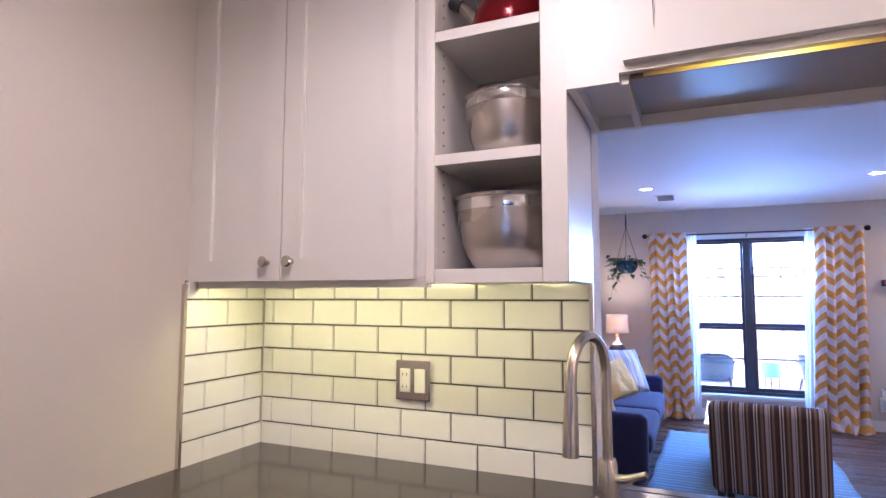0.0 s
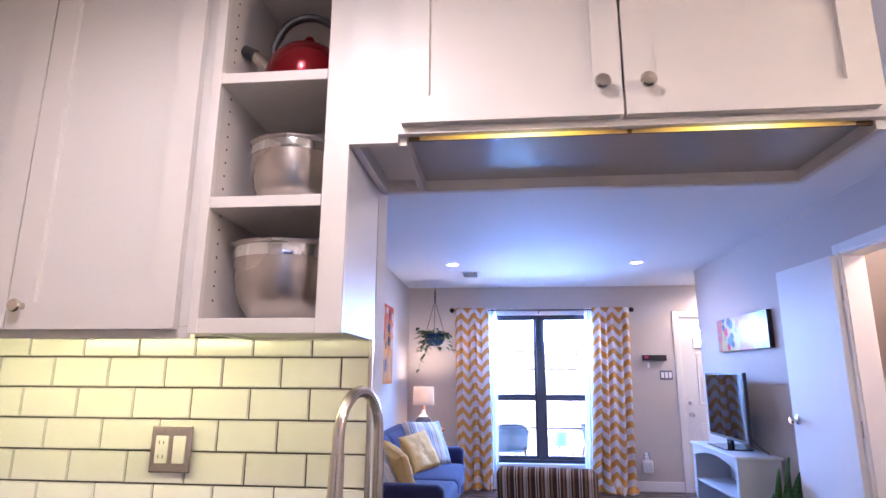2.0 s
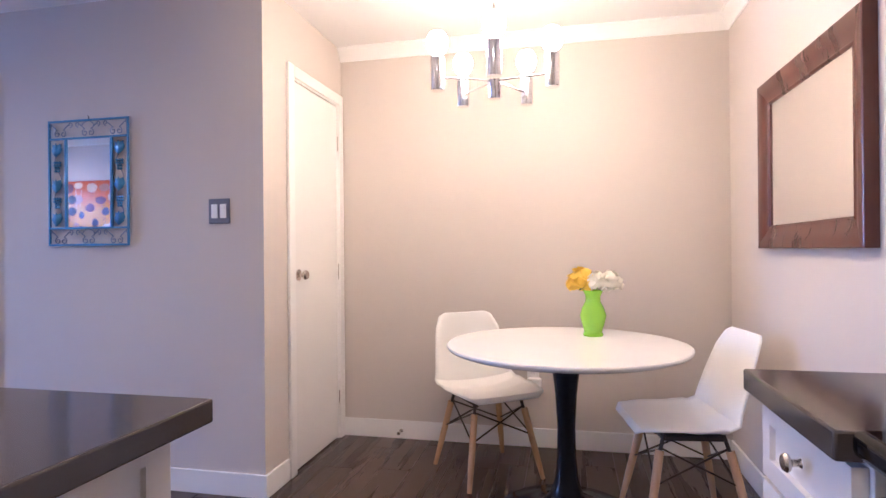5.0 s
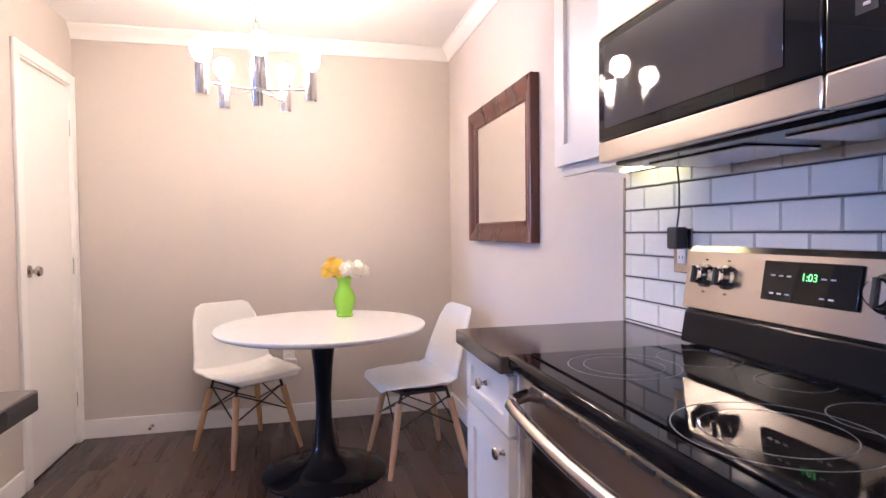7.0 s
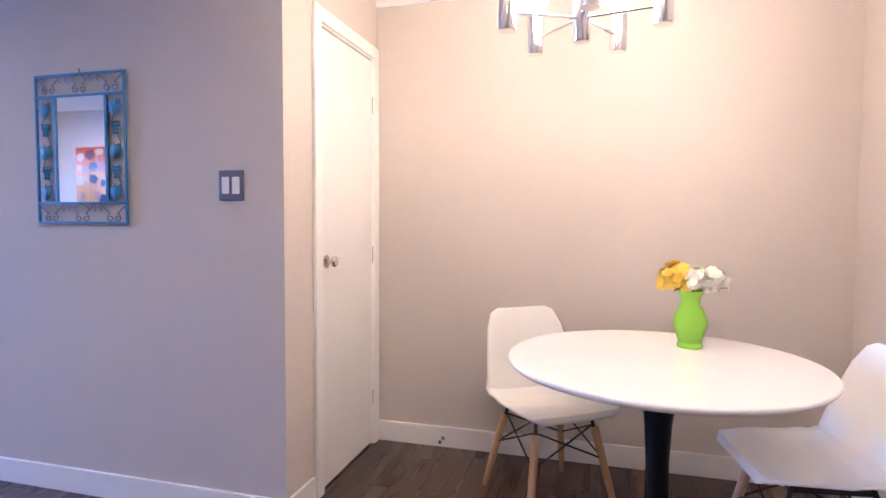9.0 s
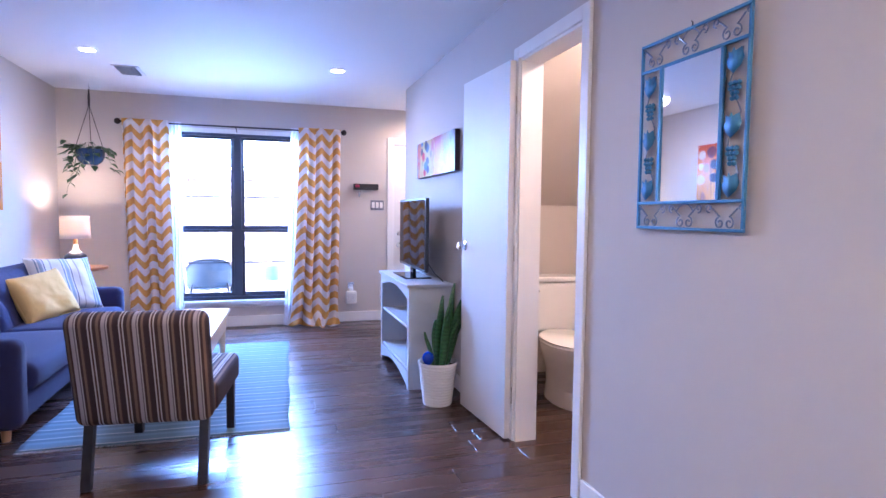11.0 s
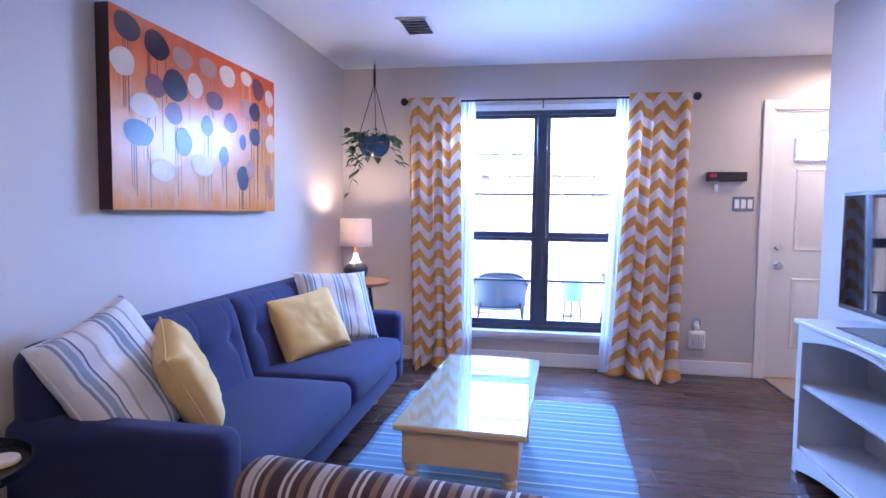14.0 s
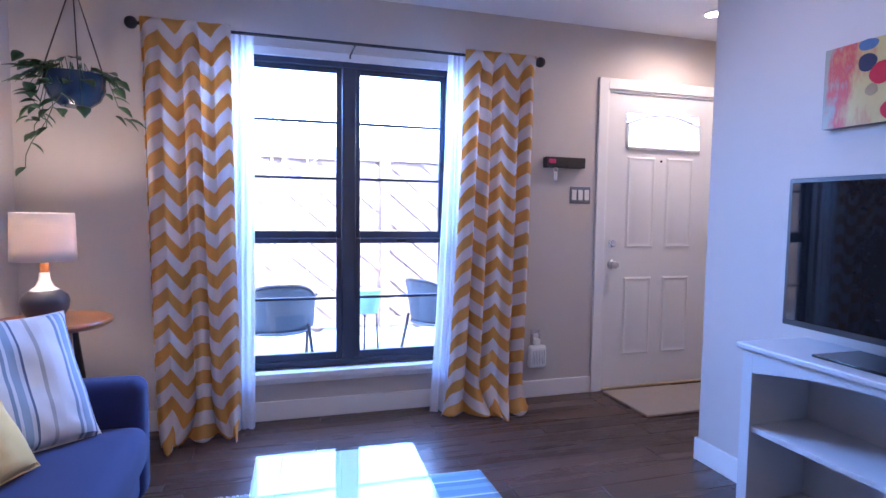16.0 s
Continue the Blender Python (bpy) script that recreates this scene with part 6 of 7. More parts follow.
# round black side table with a potted plant
stb = thing("side_table", "small round black tray table on splayed wooden legs", "table", pose(0.022, 4.668, 0.0))
part("tray", lathe(B(), [(0, 0.570), (0.190, 0.570), (0.205, 0.577), (0.210, 0.600), (0.206, 0.601), (0.201, 0.585), (0.19, 0.581), (0, 0.581)], 48), BLACK, stb, "glossy black tray top")
for k in range(3):
    a = radians(10 + 120 * k)
    part("leg", tube(B(), [(0.150 * math.cos(a), 0.150 * math.sin(a), 0.0), (0.115 * math.cos(a), 0.115 * math.sin(a), 0.53)], [0.014, 0.023], 14), OAKLEG, stb, "splayed wooden leg")
    part("leg_socket", tube(B(), [(0.117 * math.cos(a), 0.117 * math.sin(a), 0.52), (0.108 * math.cos(a), 0.108 * math.sin(a), 0.5695)], [0.026, 0.028], 14), BLACK, stb)
pp = thing("potted_plant", "dark-leaved houseplant in a ribbed white pot", "plant", pose(-0.058, 4.632, 0.5815) @ Matrix.Scale(1.35, 4))
prof = [(0, 0), (0.048, 0)]
for i in range(5):
    z = 0.004 + i * 0.012
    prof += [(0.049 + z * 0.13, z), (0.0515 + z * 0.13, z + 0.004), (0.0515 + z * 0.13, z + 0.008), (0.049 + z * 0.13, z + 0.0115)]
prof += [(0.060, 0.075), (0.066, 0.130), (0.062, 0.130), (0.057, 0.105), (0, 0.105)]
part("pot", lathe(B(), prof, 36), CERAMIC, pp)
part("soil", lathe(B(), [(0, 0.1055), (0.0565, 0.1055), (0, 0.112)], 20), SOIL, pp)
rnd = random.Random(5)
for i in range(17):
    a = i * 2.4 + rnd.uniform(-0.3, 0.3)
    h = 0.15 + rnd.uniform(0, 0.06)
    p0 = Vector((0, 0, 0.108))
    p1 = Vector((math.cos(a) * 0.022, math.sin(a) * 0.022, h))
    part("stalk", tube(B(), [p0, p1], 0.0025, 6), DRAC, pp)
    part("leaf", leaf(B(), p1, (math.cos(a), math.sin(a), 0.20), (0, 0, 1), 0.080 + rnd.uniform(0, 0.03), 0.036, 0.85, 7), DRAC, pp, thick=0.001)
cs = thing("coaster", "round pale wooden coaster on the tray table", "coaster", pose(0.115, 4.775, 0.5815))
part("disc", lathe(B(), [(0, 0), (0.040, 0), (0.042, 0.004), (0.040, 0.012), (0, 0.012)], 28), PALE, cs)

# black desk, its chair and the floating shelf
dk = thing("desk", "narrow black desk on slim grey legs", "desk", pose(-0.19, 3.20, 0))
part("top", box(0, 0.31, 0, 1.11, 0.725, 0.750, bev=0.003), BLACKW, dk)
part("apron", box(0.01, 0.28, 0.03, 1.085, 0.63, 0.7245, bev=0.002), BLACKW, dk)
GREYLEG = plain("grey_metal_leg", (0.28, 0.28, 0.30), 0.4, 0.3, var=0.1, fine=80)
for x in (0.02, 0.29):
    for y in (0.02, 1.09):
        part("leg", box(x - 0.014, x + 0.014, y - 0.014, y + 0.014, 0, 0.7245, bev=0.002), GREYLEG, dk)
dc = thing("desk_chair", "plain black wooden chair drawn up to the desk", "chair", pose(0.19, 3.73, 0, 0, 0, -90))
part("seat", box(-0.20, 0.20, -0.20, 0.20, 0.43, 0.46, bev=0.008), BLACKW, dc)
for sx in (-1, 1):
    part("leg", box(sx * 0.17 - 0.018, sx * 0.17 + 0.018, -0.19, -0.154, 0, 0.4295, bev=0.003), BLACKW, dc)
    part("rear_post", box(sx * 0.17 - 0.018, sx * 0.17 + 0.018, 0.15, 0.186, 0, 0.955, bev=0.004), BLACKW, dc)
for z in (0.62, 0.76, 0.88):
    part("back_slat", box(-0.151, 0.151, 0.158, 0.178, z, z + 0.055, bev=0.004), BLACKW, dc)
fs = thing("floating_shelf", "thick black floating shelf on the wall", "shelf", pose(-0.199, 3.41, 1.532))
part("board", box(0, 0.199, 0, 0.975, -0.010, 0.035, bev=0.003), BLACKW, fs)

# end table with lamp, hanging pothos
et = thing("end_table", "round orange-brown wooden end table with angled legs", "table", pose(0.085, 7.74, 0))
part("tabletop", lathe(B(), [(0, 0.672), (0.215, 0.672), (0.232, 0.682), (0.236, 0.694), (0.230, 0.702), (0, 0.702)], 44), OAKTOP, et)
for k in range(3):
    a = radians(-50 + 120 * k)
    part("leg", tube(B(), [(0.21 * math.cos(a), 0.21 * math.sin(a), 0.0), (0.17 * math.cos(a), 0.17 * math.sin(a), 0.36), (0.10 * math.cos(a), 0.10 * math.sin(a), 0.6715)], [0.016, 0.024, 0.030], 12), OAKTOP if k == 0 else BLACKW, et)
part("bolt", moved(lathe(B(), [(0, 0), (0.012, 0), (0.012, 0.004), (0, 0.006)], 14), pose(0.105, -0.125, 0.56, 0, 90, -50)), CHROME, et)
tl = thing("table_lamp", "grey ceramic table lamp with a pale drum shade, lit", "lamp", pose(0.062, 7.735, 0.7025))
part("base", lathe(B(), [(0, 0), (0.060, 0), (0.066, 0.006), (0.088, 0.050), (0.093, 0.082), (0.086, 0.108), (0.060, 0.130), (0, 0.134)], 36), LAMPGREY, tl)
part("neck", lathe(B(), [(0.056, 0.1345), (0.034, 0.150), (0.022, 0.180), (0.020, 0.210), (0, 0.211)], 28), CERAMIC, tl, "white glazed shoulder")
part("collar", lathe(B(), [(0, 0.2115), (0.018, 0.2115), (0.018, 0.262), (0, 0.262)], 20), OAKTOP, tl, "orange wooden collar")
part("shade", grid(B(), lambda u, v: ((0.124 - 0.006 * v) * math.cos(2 * math.pi * u), (0.124 - 0.006 * v) * math.sin(2 * math.pi * u), 0.262 + 0.207 * v), 48, 4), SHADE, tl, "pale linen drum shade", thick=0.0012)
part("bulb", lathe(B(), [(0.012, 0.276), (0.026, 0.310), (0.030, 0.332), (0.020, 0.355), (0, 0.362)], 16), CERAMIC, tl)
part("bulb_stem", lathe(B(), [(0.012, 0.2625), (0.012, 0.276)], 12), CHROME, tl)
lamp("table_lamp_light", "POINT", pose(0.062, 7.735, 0.7025 + 0.398), TABLE_LAMP, (1.0, 0.70, 0.40), 0.05)

hp = thing("hanging_plant", "trailing pothos in a blue pot hung by cords from the ceiling", "plant", pose(0.175, 7.83, -0.004))
part("ceiling_hook", tube(B(), [(0, 0, 2.3995), (0, 0, 2.37), (0.010, 0, 2.360), (0.010, 0, 2.350), (0, 0, 2.345)], 0.003, 8), CHROME, hp)
part("cord_knot", tube(B(), [(0, 0, 2.345), (0, 0, 2.27), (0, 0, 2.19)], [0.005, 0.010, 0.009], 10), ROPE, hp)
for k in range(3):
    a = radians(100 + 120 * k)
    part("cord", tube(B(), [(0, 0, 2.20), (0.126 * math.cos(a), 0.126 * math.sin(a), 1.80), (0.124 * math.cos(a), 0.124 * math.sin(a), 1.73), (0.04 * math.cos(a), 0.04 * math.sin(a), 1.645)], 0.0032, 6), ROPE, hp)
part("pot", lathe(B(), [(0, 1.650), (0.060, 1.650), (0.098, 1.680), (0.118, 1.725), (0.120, 1.792), (0.112, 1.792), (0.108, 1.765), (0, 1.76)], 36), BLUEPOT, hp)
rnd = random.Random(21)
for i in range(78):
    a = rnd.uniform(0, 6.28)
    if rnd.random() < 0.35:
        a = rnd.gauss(3.6, 0.5)
    r, z = rnd.uniform(0.06, 0.21), 1.80 + rnd.uniform(-0.14, 0.07) - 0.10 * rnd.random()
    if r < 0.14 and z < 1.78:
        z = 1.79 + rnd.random() * 0.04
    at = Vector((r * math.cos(a), r * math.sin(a), z))
    d = (math.cos(a) + rnd.uniform(-0.6, 0.6), math.sin(a) + rnd.uniform(-0.6, 0.6), rnd.uniform(-0.6, 0.3))
    part("leaf", leaf(B(), at, d, (rnd.uniform(-0.4, 0.4), rnd.uniform(-0.4, 0.4), 1), rnd.uniform(0.052, 0.082), rnd.uniform(0.040, 0.058), 0.35), POTHOS, hp, thick=0.0012)
    if i % 3 == 0:
        part("stem", tube(B(), [(0.06 * math.cos(a), 0.06 * math.sin(a), 1.775), (r * 0.7 * math.cos(a), r * 0.7 * math.sin(a), max(z, 1.79) + 0.03), at], 0.0018, 5), POTHOS, hp)
for a0, drop, sway in ((3.7, 0.42, 0.05), (3.3, 0.24, -0.04), (4.2, 0.28, 0.05)):
    pts = [(0.10 * math.cos(a0), 0.10 * math.sin(a0), 1.795)]
    for i in range(1, 9):
        f = i / 8
        pts.append(((0.13 + 0.02 * f) * math.cos(a0) + sway * math.sin(f * 5), (0.13 + 0.02 * f) * math.sin(a0), 1.79 - drop * f))
    part("vine", tube(B(), pts, 0.0018, 5), POTHOS, hp)
    for i in (3, 5, 6, 8):
        part("leaf", leaf(B(), pts[i], (math.cos(i * 2.1), math.sin(i * 2.1), -0.5), (0, 0, 1), 0.06, 0.042, 0.3), POTHOS, hp, thick=0.0012)

# curtains
rod = thing("curtain_rod", "black iron curtain rod with round finials", "curtain rod", pose(0, 7.99, 2.087))
part("pole", tube(B(), [(0.385, 0, 0), (2.525, 0, 0)], 0.008, 12), IRON, rod)
for x in (0.37, 2.54):
    bm = B()
    bmesh.ops.create_uvsphere(bm, u_segments=16, v_segments=10, radius=0.030, matrix=Matrix.Translation((x, 0, 0)))
    part("finial", bm, IRON, rod)
for x in (0.44, 1.445, 2.47):
    part("bracket", tube(B(), [(x, 0.188, -0.03), (x, 0.188, -0.012), (x, 0.02, -0.012), (x, 0.0, -0.010)], 0.005, 8), IRON, rod)


def curtain(name, label, x0, x1, b0, b1, folds, mat, y=7.985, flat=0.0, cloth=1.35, puddle=0.0, seed=0, top=2.114, bottom=0.012, depth=0.038, th=0.0025):
    t = thing(name, label, "curtain", pose(0, 0, 0), group="window curtains")

    def fn(u, v):
        z = top + (bottom - top) * v
        xt, xb = x0 + (x1 - x0) * u, b0 + (b1 - b0) * u
        k = min(1, v * 1.4) ** 0.7
        x = xt + (xb - xt) * v ** 1.5
        ph = u * folds * 2 * math.pi + 0.5 * math.sin(u * 7 + seed) + 0.6 * v * math.sin(u * 5 + seed * 2)
        amp = depth * (0.65 + 0.5 * k) * (0.75 + 0.55 * math.sin(u * 11 + seed + 0.8 * v))
        yy = y + amp * math.sin(ph) + 0.006 * noise.noise(Vector((x * 6, z * 3, seed)))
        x += 0.35 * amp * math.cos(ph) * 0.6
        if th and v < 0.05:
            # gathered on the rod: the cloth stays before the pole
            q = (1 - v / 0.05) ** 0.5
            yy += (y - 0.014 - 0.010 * abs(math.sin(ph * 0.5)) - yy) * q
        if v > 0.9:
            q = (v - 0.9) / 0.1
            yy -= puddle * q * q * (0.7 + 0.5 * math.sin(u * 6 + seed))
            x += puddle * 0.35 * q * q * math.sin(u * 9 + seed)
        if puddle and v > 0.97:
            z = max(z, bottom + 0.012 * abs(math.sin(u * 20 + seed)))
        return x, yy, z, u * cloth, v * (top - bottom)

    part("cloth", grid(B(), fn, 110, 70), mat, t, thick=th)
    return t


curtain("curtain", "yellow and white chevron curtain drawn aside, pooling on the floor", 0.405, 0.822, 0.44, 0.86, 5.2, CHEVRON, cloth=0.66, puddle=0.14, seed=1, depth=0.034)
curtain("curtain", "yellow and white chevron curtain drawn aside, pooling on the floor", 2.065, 2.500, 1.98, 2.47, 5.2, CHEVRON, cloth=0.68, puddle=0.15, seed=4, depth=0.034)
curtain("sheer_curtain", "thin white sheer curtain at the window edge", 0.79, 0.925, 0.77, 0.915, 4, VOILE, y=8.05, seed=2, depth=0.018, cloth=0.3, th=0.0)
curtain("sheer_curtain", "thin white sheer curtain at the window edge", 1.985, 2.10, 1.90, 2.10, 4, VOILE, y=8.05, seed=3, depth=0.018, cloth=0.3, th=0.0)

# small things on the window wall
kh = thing("key_rack", "black wall key rack with a red item and keys", "key rack", pose(2.808, WY, 1.518))
part("rail", box(-0.14, 0.14, -0.05, -0.001, -0.032, 0.036, bev=0.006), BLACKW, kh)
part("red_tag", box(-0.125, -0.075, -0.056, -0.0505, -0.005, 0.022, bev=0.003), plain("crimson_plastic", (0.55, 0.02, 0.10), 0.4), kh)
for x in (-0.08, 0.0, 0.08):
    part("hook", tube(B(), [(x, -0.05, -0.02), (x, -0.066, -0.028), (x, -0.066, -0.016)], 0.003, 6), IRON, kh)
part("key_ring", tube(B(), arc((-0.08, -0.062, -0.048), 0.016, 90, 450, 16), 0.0016, 6), CHROME, kh)
for dx, l in ((-0.006, 0.055), (0.006, 0.048)):
    part("key", box(-0.08 + dx - 0.005, -0.08 + dx + 0.005, -0.064, -0.0615, -0.064 - l, -0.062, bev=0.001), CHROME, kh)
wall_plate("outlet", "steel outlet plate low on the wall by the curtain", pose(2.645, WY - 0.001, 0.385), 0.07, 0.115, "s", STEEL, kind="outlet")
af = thing("air_freshener", "white plug-in air purifier with vents", "air purifier", pose(2.642, WY - 0.012, 0.275))
part("housing", box(-0.062, 0.062, -0.05, 0.0, -0.072, 0.075, bev=0.022, seg=4), WHITEPL, af)
part("plug", box(-0.02, 0.02, -0.035, -0.004, 0.0755, 0.115, bev=0.006), WHITEPL, af)
for i in range(8):
    part("vent_slot", box(-0.040 + i * 0.0112, -0.037 + i * 0.0112, -0.0512, -0.0505, -0.045, 0.045), GREYM, af)

# ---- outside ----
structure("ground", [(-60, 70, 8.33, 140, -0.22, -0.10)], CONCRETE, "bare ground behind the fence")
patio = structure("pavement", [(-3, 7, 8.321, 10.70, -0.0995, -0.05)], CONCRETE, "pale concrete patio slab")
fence = thing("fence", "weathered wooden fence of diagonal boards", "fence", pose(0, 10.75, -0.05))
for x in (-2.5, -1.0, 0.60, 2.15, 3.70, 5.20):
    part("post", box(x - 0.045, x + 0.045, -0.045, 0.045, 0, 1.86, bev=0.005), FENCEW, fence)
for z in (0.02, 1.76):
    part("rail", box(-2.5, 5.2, 0.046, 0.085, z, z + 0.085), FENCEW, fence)
bmb = box(-1.45, 1.45, 0.0, 0.018, -0.062, 0.062)
board = mesh_of(bmb, "fence_board", FENCEW)
for i in range(26):
    ob = new("board", board)
    ob.parent = fence
    ob.matrix_local = pose(-3.2 + i * 0.36, 0.087 + 0.001 * (i % 2), 0.92, 0, 40 + (i % 3 - 1) * 0.4, 0)
bb = mesh_of(box(-0.17, 0.17, 0.11, 0.13, 0, 1.9), "fence_backing", FENCEW)
for i in range(24):
    ob = new("backing_board", bb)
    ob.parent = fence
    ob.matrix_local = pose(-2.6 + i * 0.345, 0, 0)


def patio_chair(m, label):
    t = thing("patio_chair", label, "chair", m, group="patio chairs")

    def back(u, v):
        a = (u - 0.5) * 2.3
        r = 0.28
        return (r * math.sin(a), -0.06 + r * math.cos(a) + 0.06 * v, 0.36 + v * (0.34 - 0.13 * abs(2 * u - 1) ** 3))

    part("backrest", grid(B(), back, 26, 16), RATTAN, t, "dark woven wicker back", thick=0.012)
    part("seat", lathe(B(), [(0, 0.335), (0.235, 0.335), (0.25, 0.345), (0.235, 0.358), (0, 0.352)], 28), RATTAN, t)
    rim_ = [back(i / 20, 1) for i in range(21)]
    part("rim", tube(B(), rim_, 0.014, 8), IRON, t)
    for sx in (-1, 1):
        part("arm", tube(B(), [(sx * 0.26, 0.07, 0.60), (sx * 0.31, -0.06, 0.585), (sx * 0.31, -0.20, 0.54), (sx * 0.28, -0.26, 0.40), (sx * 0.27, -0.27, 0.0)], 0.012, 8), IRON, t)
        part("leg", tube(B(), [(sx * 0.20, 0.17, 0.40), (sx * 0.24, 0.24, 0.0)], 0.012, 8), IRON, t)
    ch = part("cushion", moved(soft(-0.17, 0.17, -0.05, 0.05, 0, 0.32, 0.04), pose(0, 0.06, 0.36, -14)), CUSH, t, "blue and white patterned cushion")
    return t


def cush_mat():
    n = Nodes("patterned_cushion_cloth")
    a, b = n.math("PINGPONG", n.axis("X", "Object"), 0.05), n.math("PINGPONG", n.axis("Z", "Object"), 0.05)
    f = n.math("GREATER_THAN", n.math("ADD", a, b), 0.05)
    return n.set(n.mix(f, (0.16, 0.30, 0.40), (0.72, 0.74, 0.75)), 0.9)


CUSH = cush_mat()
patio_chair(pose(1.05, 9.30, -0.05, 0, 0, 188), "dark wicker patio chair with a patterned cushion")
patio_chair(pose(2.35, 9.35, -0.05, 0, 0, 118), "dark wicker patio chair with a patterned cushion turned sideways")
pt = thing("planter", "ribbed blue-grey planter on a thin stand", "planter", pose(1.80, 9.75, -0.05))
part("pot", lathe(B(), [(0, 0.36), (0.10, 0.36), (0.105, 0.40), (0.115, 0.44), (0.118, 0.50), (0.125, 0.56), (0.11, 0.56), (0, 0.54)], 24), plain("blue_grey_pot", (0.16, 0.26, 0.33), 0.5), pt)
for k in range(3):
    a = radians(90 + 120 * k)
    part("stand_leg", tube(B(), [(0.11 * math.cos(a), 0.11 * math.sin(a), 0), (0.09 * math.cos(a), 0.09 * math.sin(a), 0.36)], 0.008, 6), IRON, pt)
BARK = plain("pale_bark", (0.36, 0.30, 0.26), 0.9, var=0.3, scale=12, fine=60, bump=0.4)
tr = thing("young_tree", "bare young tree with thin branches by the fence", "tree", pose(1.10, 10.35, -0.05))
part("trunk", tube(B(), [(0, 0, 0), (0.02, 0.01, 0.5), (-0.01, 0, 1.0), (0.03, 0.02, 1.6), (0.02, 0, 2.2)], [0.035, 0.03, 0.026, 0.018, 0.008], 10), BARK, tr)
rnd = random.Random(3)
for i in range(16):
    z = 0.75 + i * 0.09
    a = i * 2.4
    l = 0.65 - 0.02 * i
    p1 = Vector((math.cos(a) * l * 0.5, math.sin(a) * l * 0.25, z + l * 0.35))
    p2 = Vector((math.cos(a) * l, math.sin(a) * l * 0.4, z + l * 0.75))
    part("branch", tube(B(), [(0, 0, z), p1, p2], [0.010, 0.007, 0.003], 6), BARK, tr)
    part("twig", tube(B(), [p1, p1 + Vector((rnd.uniform(-0.2, 0.2), rnd.uniform(-0.1, 0.1), 0.25))], [0.004, 0.0015], 5), BARK, tr)

# ---- tiles of the backsplashes ----
CTP = 0.889
TP, TR, GR = 0.156, 0.0780, 0.0035


def tile_mesh(w, h):
    bm = B()
    r = 0.0022
    b = [bm.verts.new(p) for p in ((0, 0, 0), (w, 0, 0), (w, 0, h), (0, 0, h))]
    f = [bm.verts.new(p) for p in ((r, -0.006, r), (w - r, -0.006, r), (w - r, -0.006, h - r), (r, -0.006, h - r))]
    bm.faces.new(f)
    for i in range(4):
        bm.faces.new((b[i], b[(i + 1) % 4], f[(i + 1) % 4], f[i]))
    return mesh_of(bm, "tile", TILE)


TILES = {}


def tiling(name, label, m, length, z0, z1, start, pitch=TP, rise=TR):
    """Running-bond tiles on a grout bed, along local x, facing local -y."""
    root = tagged(new(name), label, "backsplash", kind="structure")
    root.matrix_world = m
    part("grout_bed", box(0, length, -0.0035, 0.0, z0, z1), GROUT, root)
    row, z = 0, z0
    while z < z1 - 0.006:
        h = min(rise, z1 - z) - GR
        x = start - (pitch / 2 if row % 2 else 0) - pitch * 16
        while x < length:
            a, b = max(x, 0), min(x + pitch - GR, length)
            if b - a > 0.012 and h > 0.006:
                key = (round(b - a, 4), round(h, 4))
                if key not in TILES:
                    TILES[key] = tile_mesh(b - a, h)
                ob = new("tile", TILES[key])
                ob.parent = root
                ob.location = (a, -0.0036, z)
            x += pitch
        z += rise
        row += 1


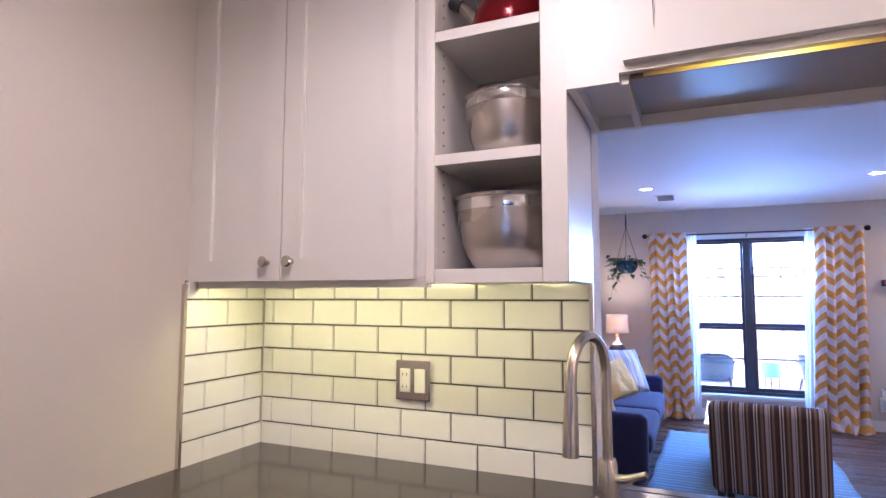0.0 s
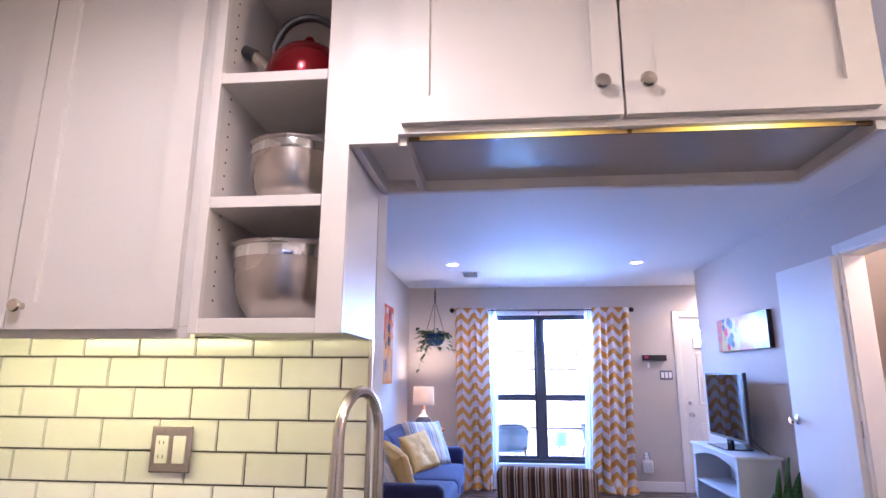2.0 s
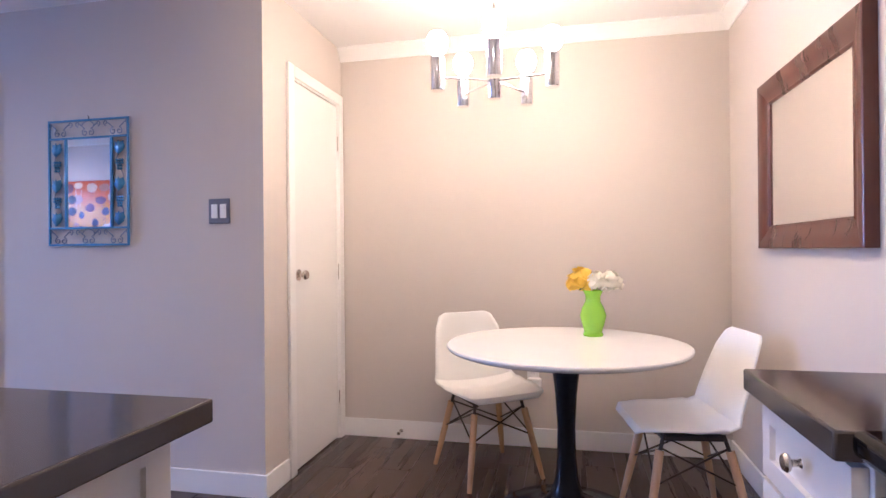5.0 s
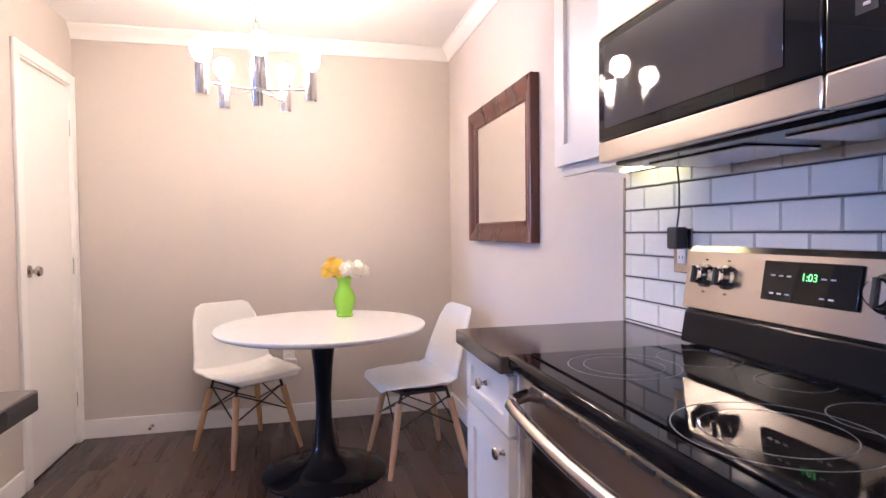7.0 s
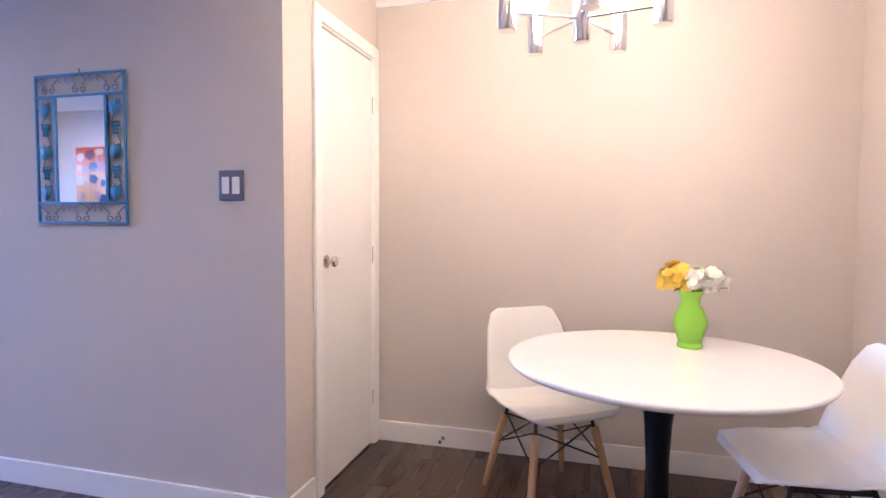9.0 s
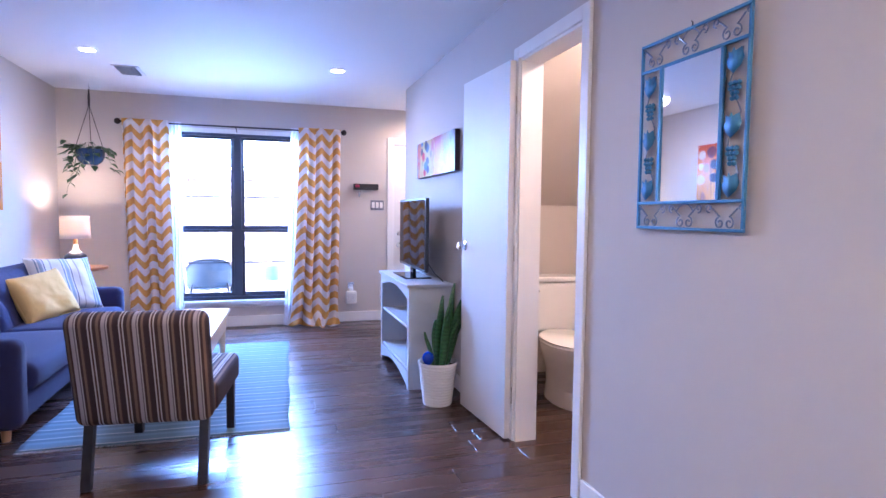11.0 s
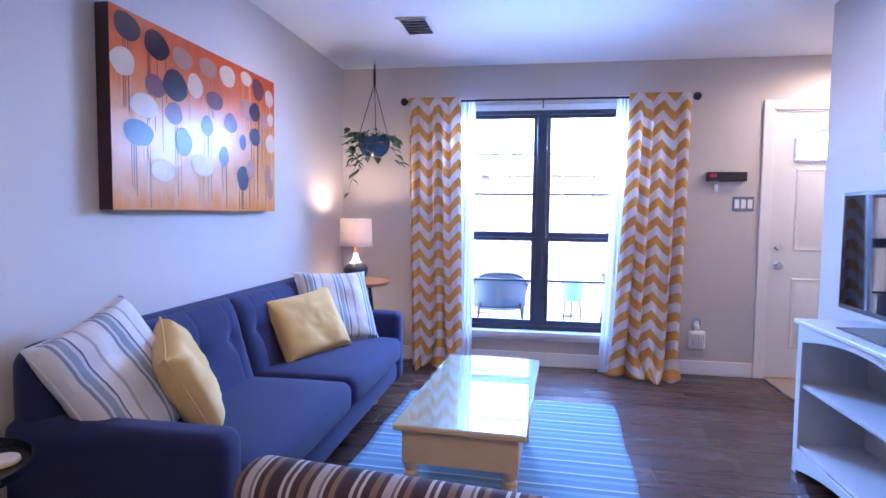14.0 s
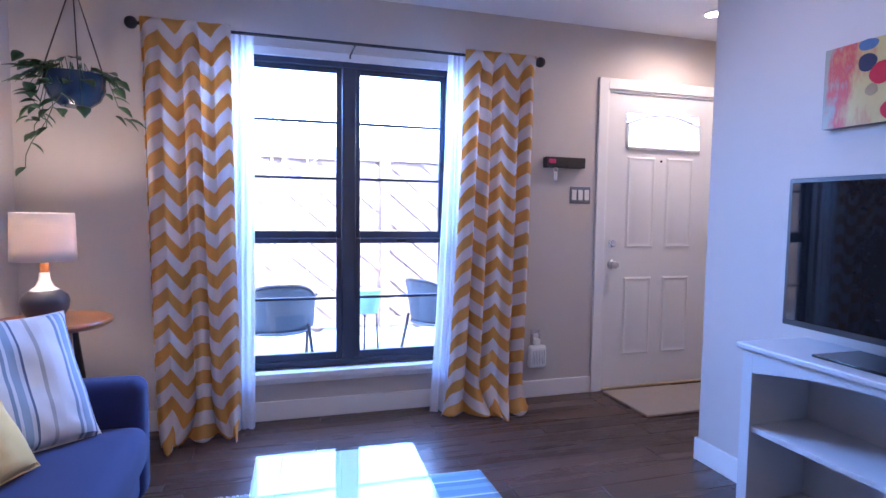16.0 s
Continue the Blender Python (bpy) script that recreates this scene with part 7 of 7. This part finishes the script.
tiling("wall_tiles_sink", "white subway tiles with dark grout behind the sink", pose(KX + 0.010, KY + 0.0078, 0), 0.646 - KX - 0.012, CTP, UB + 0.01, 0.331 - KX - 0.01)
tiling("wall_tiles_side", "white subway tiles with dark grout on the side wall", pose(KX, 2.080, 0, 0, 0, 90), KY - 2.080 - 0.001, CTP, UB + 0.01, 0.233)
tiling("wall_tiles_stove", "white subway tiles with dark grout behind the stove", pose(1.785, SY, 0, 0, 0, 180), 1.785 - KX, 0.8565, 1.362, 0.098, 0.1365, 0.0652)
for m, z0, z1 in ((box(0.6355, 0.6455, KY - 0.010, KY + 0.0075, CTP, UB), 0, 0), (box(KX, KX + 0.012, 2.070, 2.0795, CTP, UB), 0, 0), (box(1.7855, 1.795, SY, SY + 0.012, 0.915, 1.345), 0, 0)):
    tagged(part("trim_tile_edge", m, NICKEL), "metal edge trim of the tiles", "trim", kind="structure")

# ---- floor planks ----
floor = tagged(new("floor"), "dark brown wood plank floor with fine joints", "floor", kind="structure")
PW, PL = 0.150, 1.22
PLANKS = {}
rnd = random.Random(9)
y, row = -0.05, 0
while y < 8.20:
    x = -0.56 - rnd.uniform(0, PL)
    if 6.4 < y < 6.6:
        x = 2.41 - 3 * PL
    while x < 4.3:
        a, b = max(x, -0.56), min(x + PL - 0.0020, 4.29)
        if b - a > 0.03:
            key = round(b - a, 3)
            if key not in PLANKS:
                l = key
                bm = B()
                r = 0.0011
                lo = [bm.verts.new(p) for p in ((0, 0, -0.011), (l, 0, -0.011), (l, PW - 0.0014, -0.011), (0, PW - 0.0014, -0.011))]
                md_ = [bm.verts.new(p) for p in ((0, 0, -r), (l, 0, -r), (l, PW - 0.0014, -r), (0, PW - 0.0014, -r))]
                hi = [bm.verts.new(p) for p in ((r, r, 0), (l - r, r, 0), (l - r, PW - 0.0014 - r, 0), (r, PW - 0.0014 - r, 0))]
                bm.faces.new(hi)
                for i in range(4):
                    j = (i + 1) % 4
                    bm.faces.new((lo[i], lo[j], md_[j], md_[i]))
                    bm.faces.new((md_[i], md_[j], hi[j], hi[i]))
                PLANKS[key] = mesh_of(bm, "plank", FLOORW, 20)
            ob = new("plank", PLANKS[key])
            ob.parent = floor
            ob.location = (a, y, 0)
        x += PL
    y += PW
    row += 1
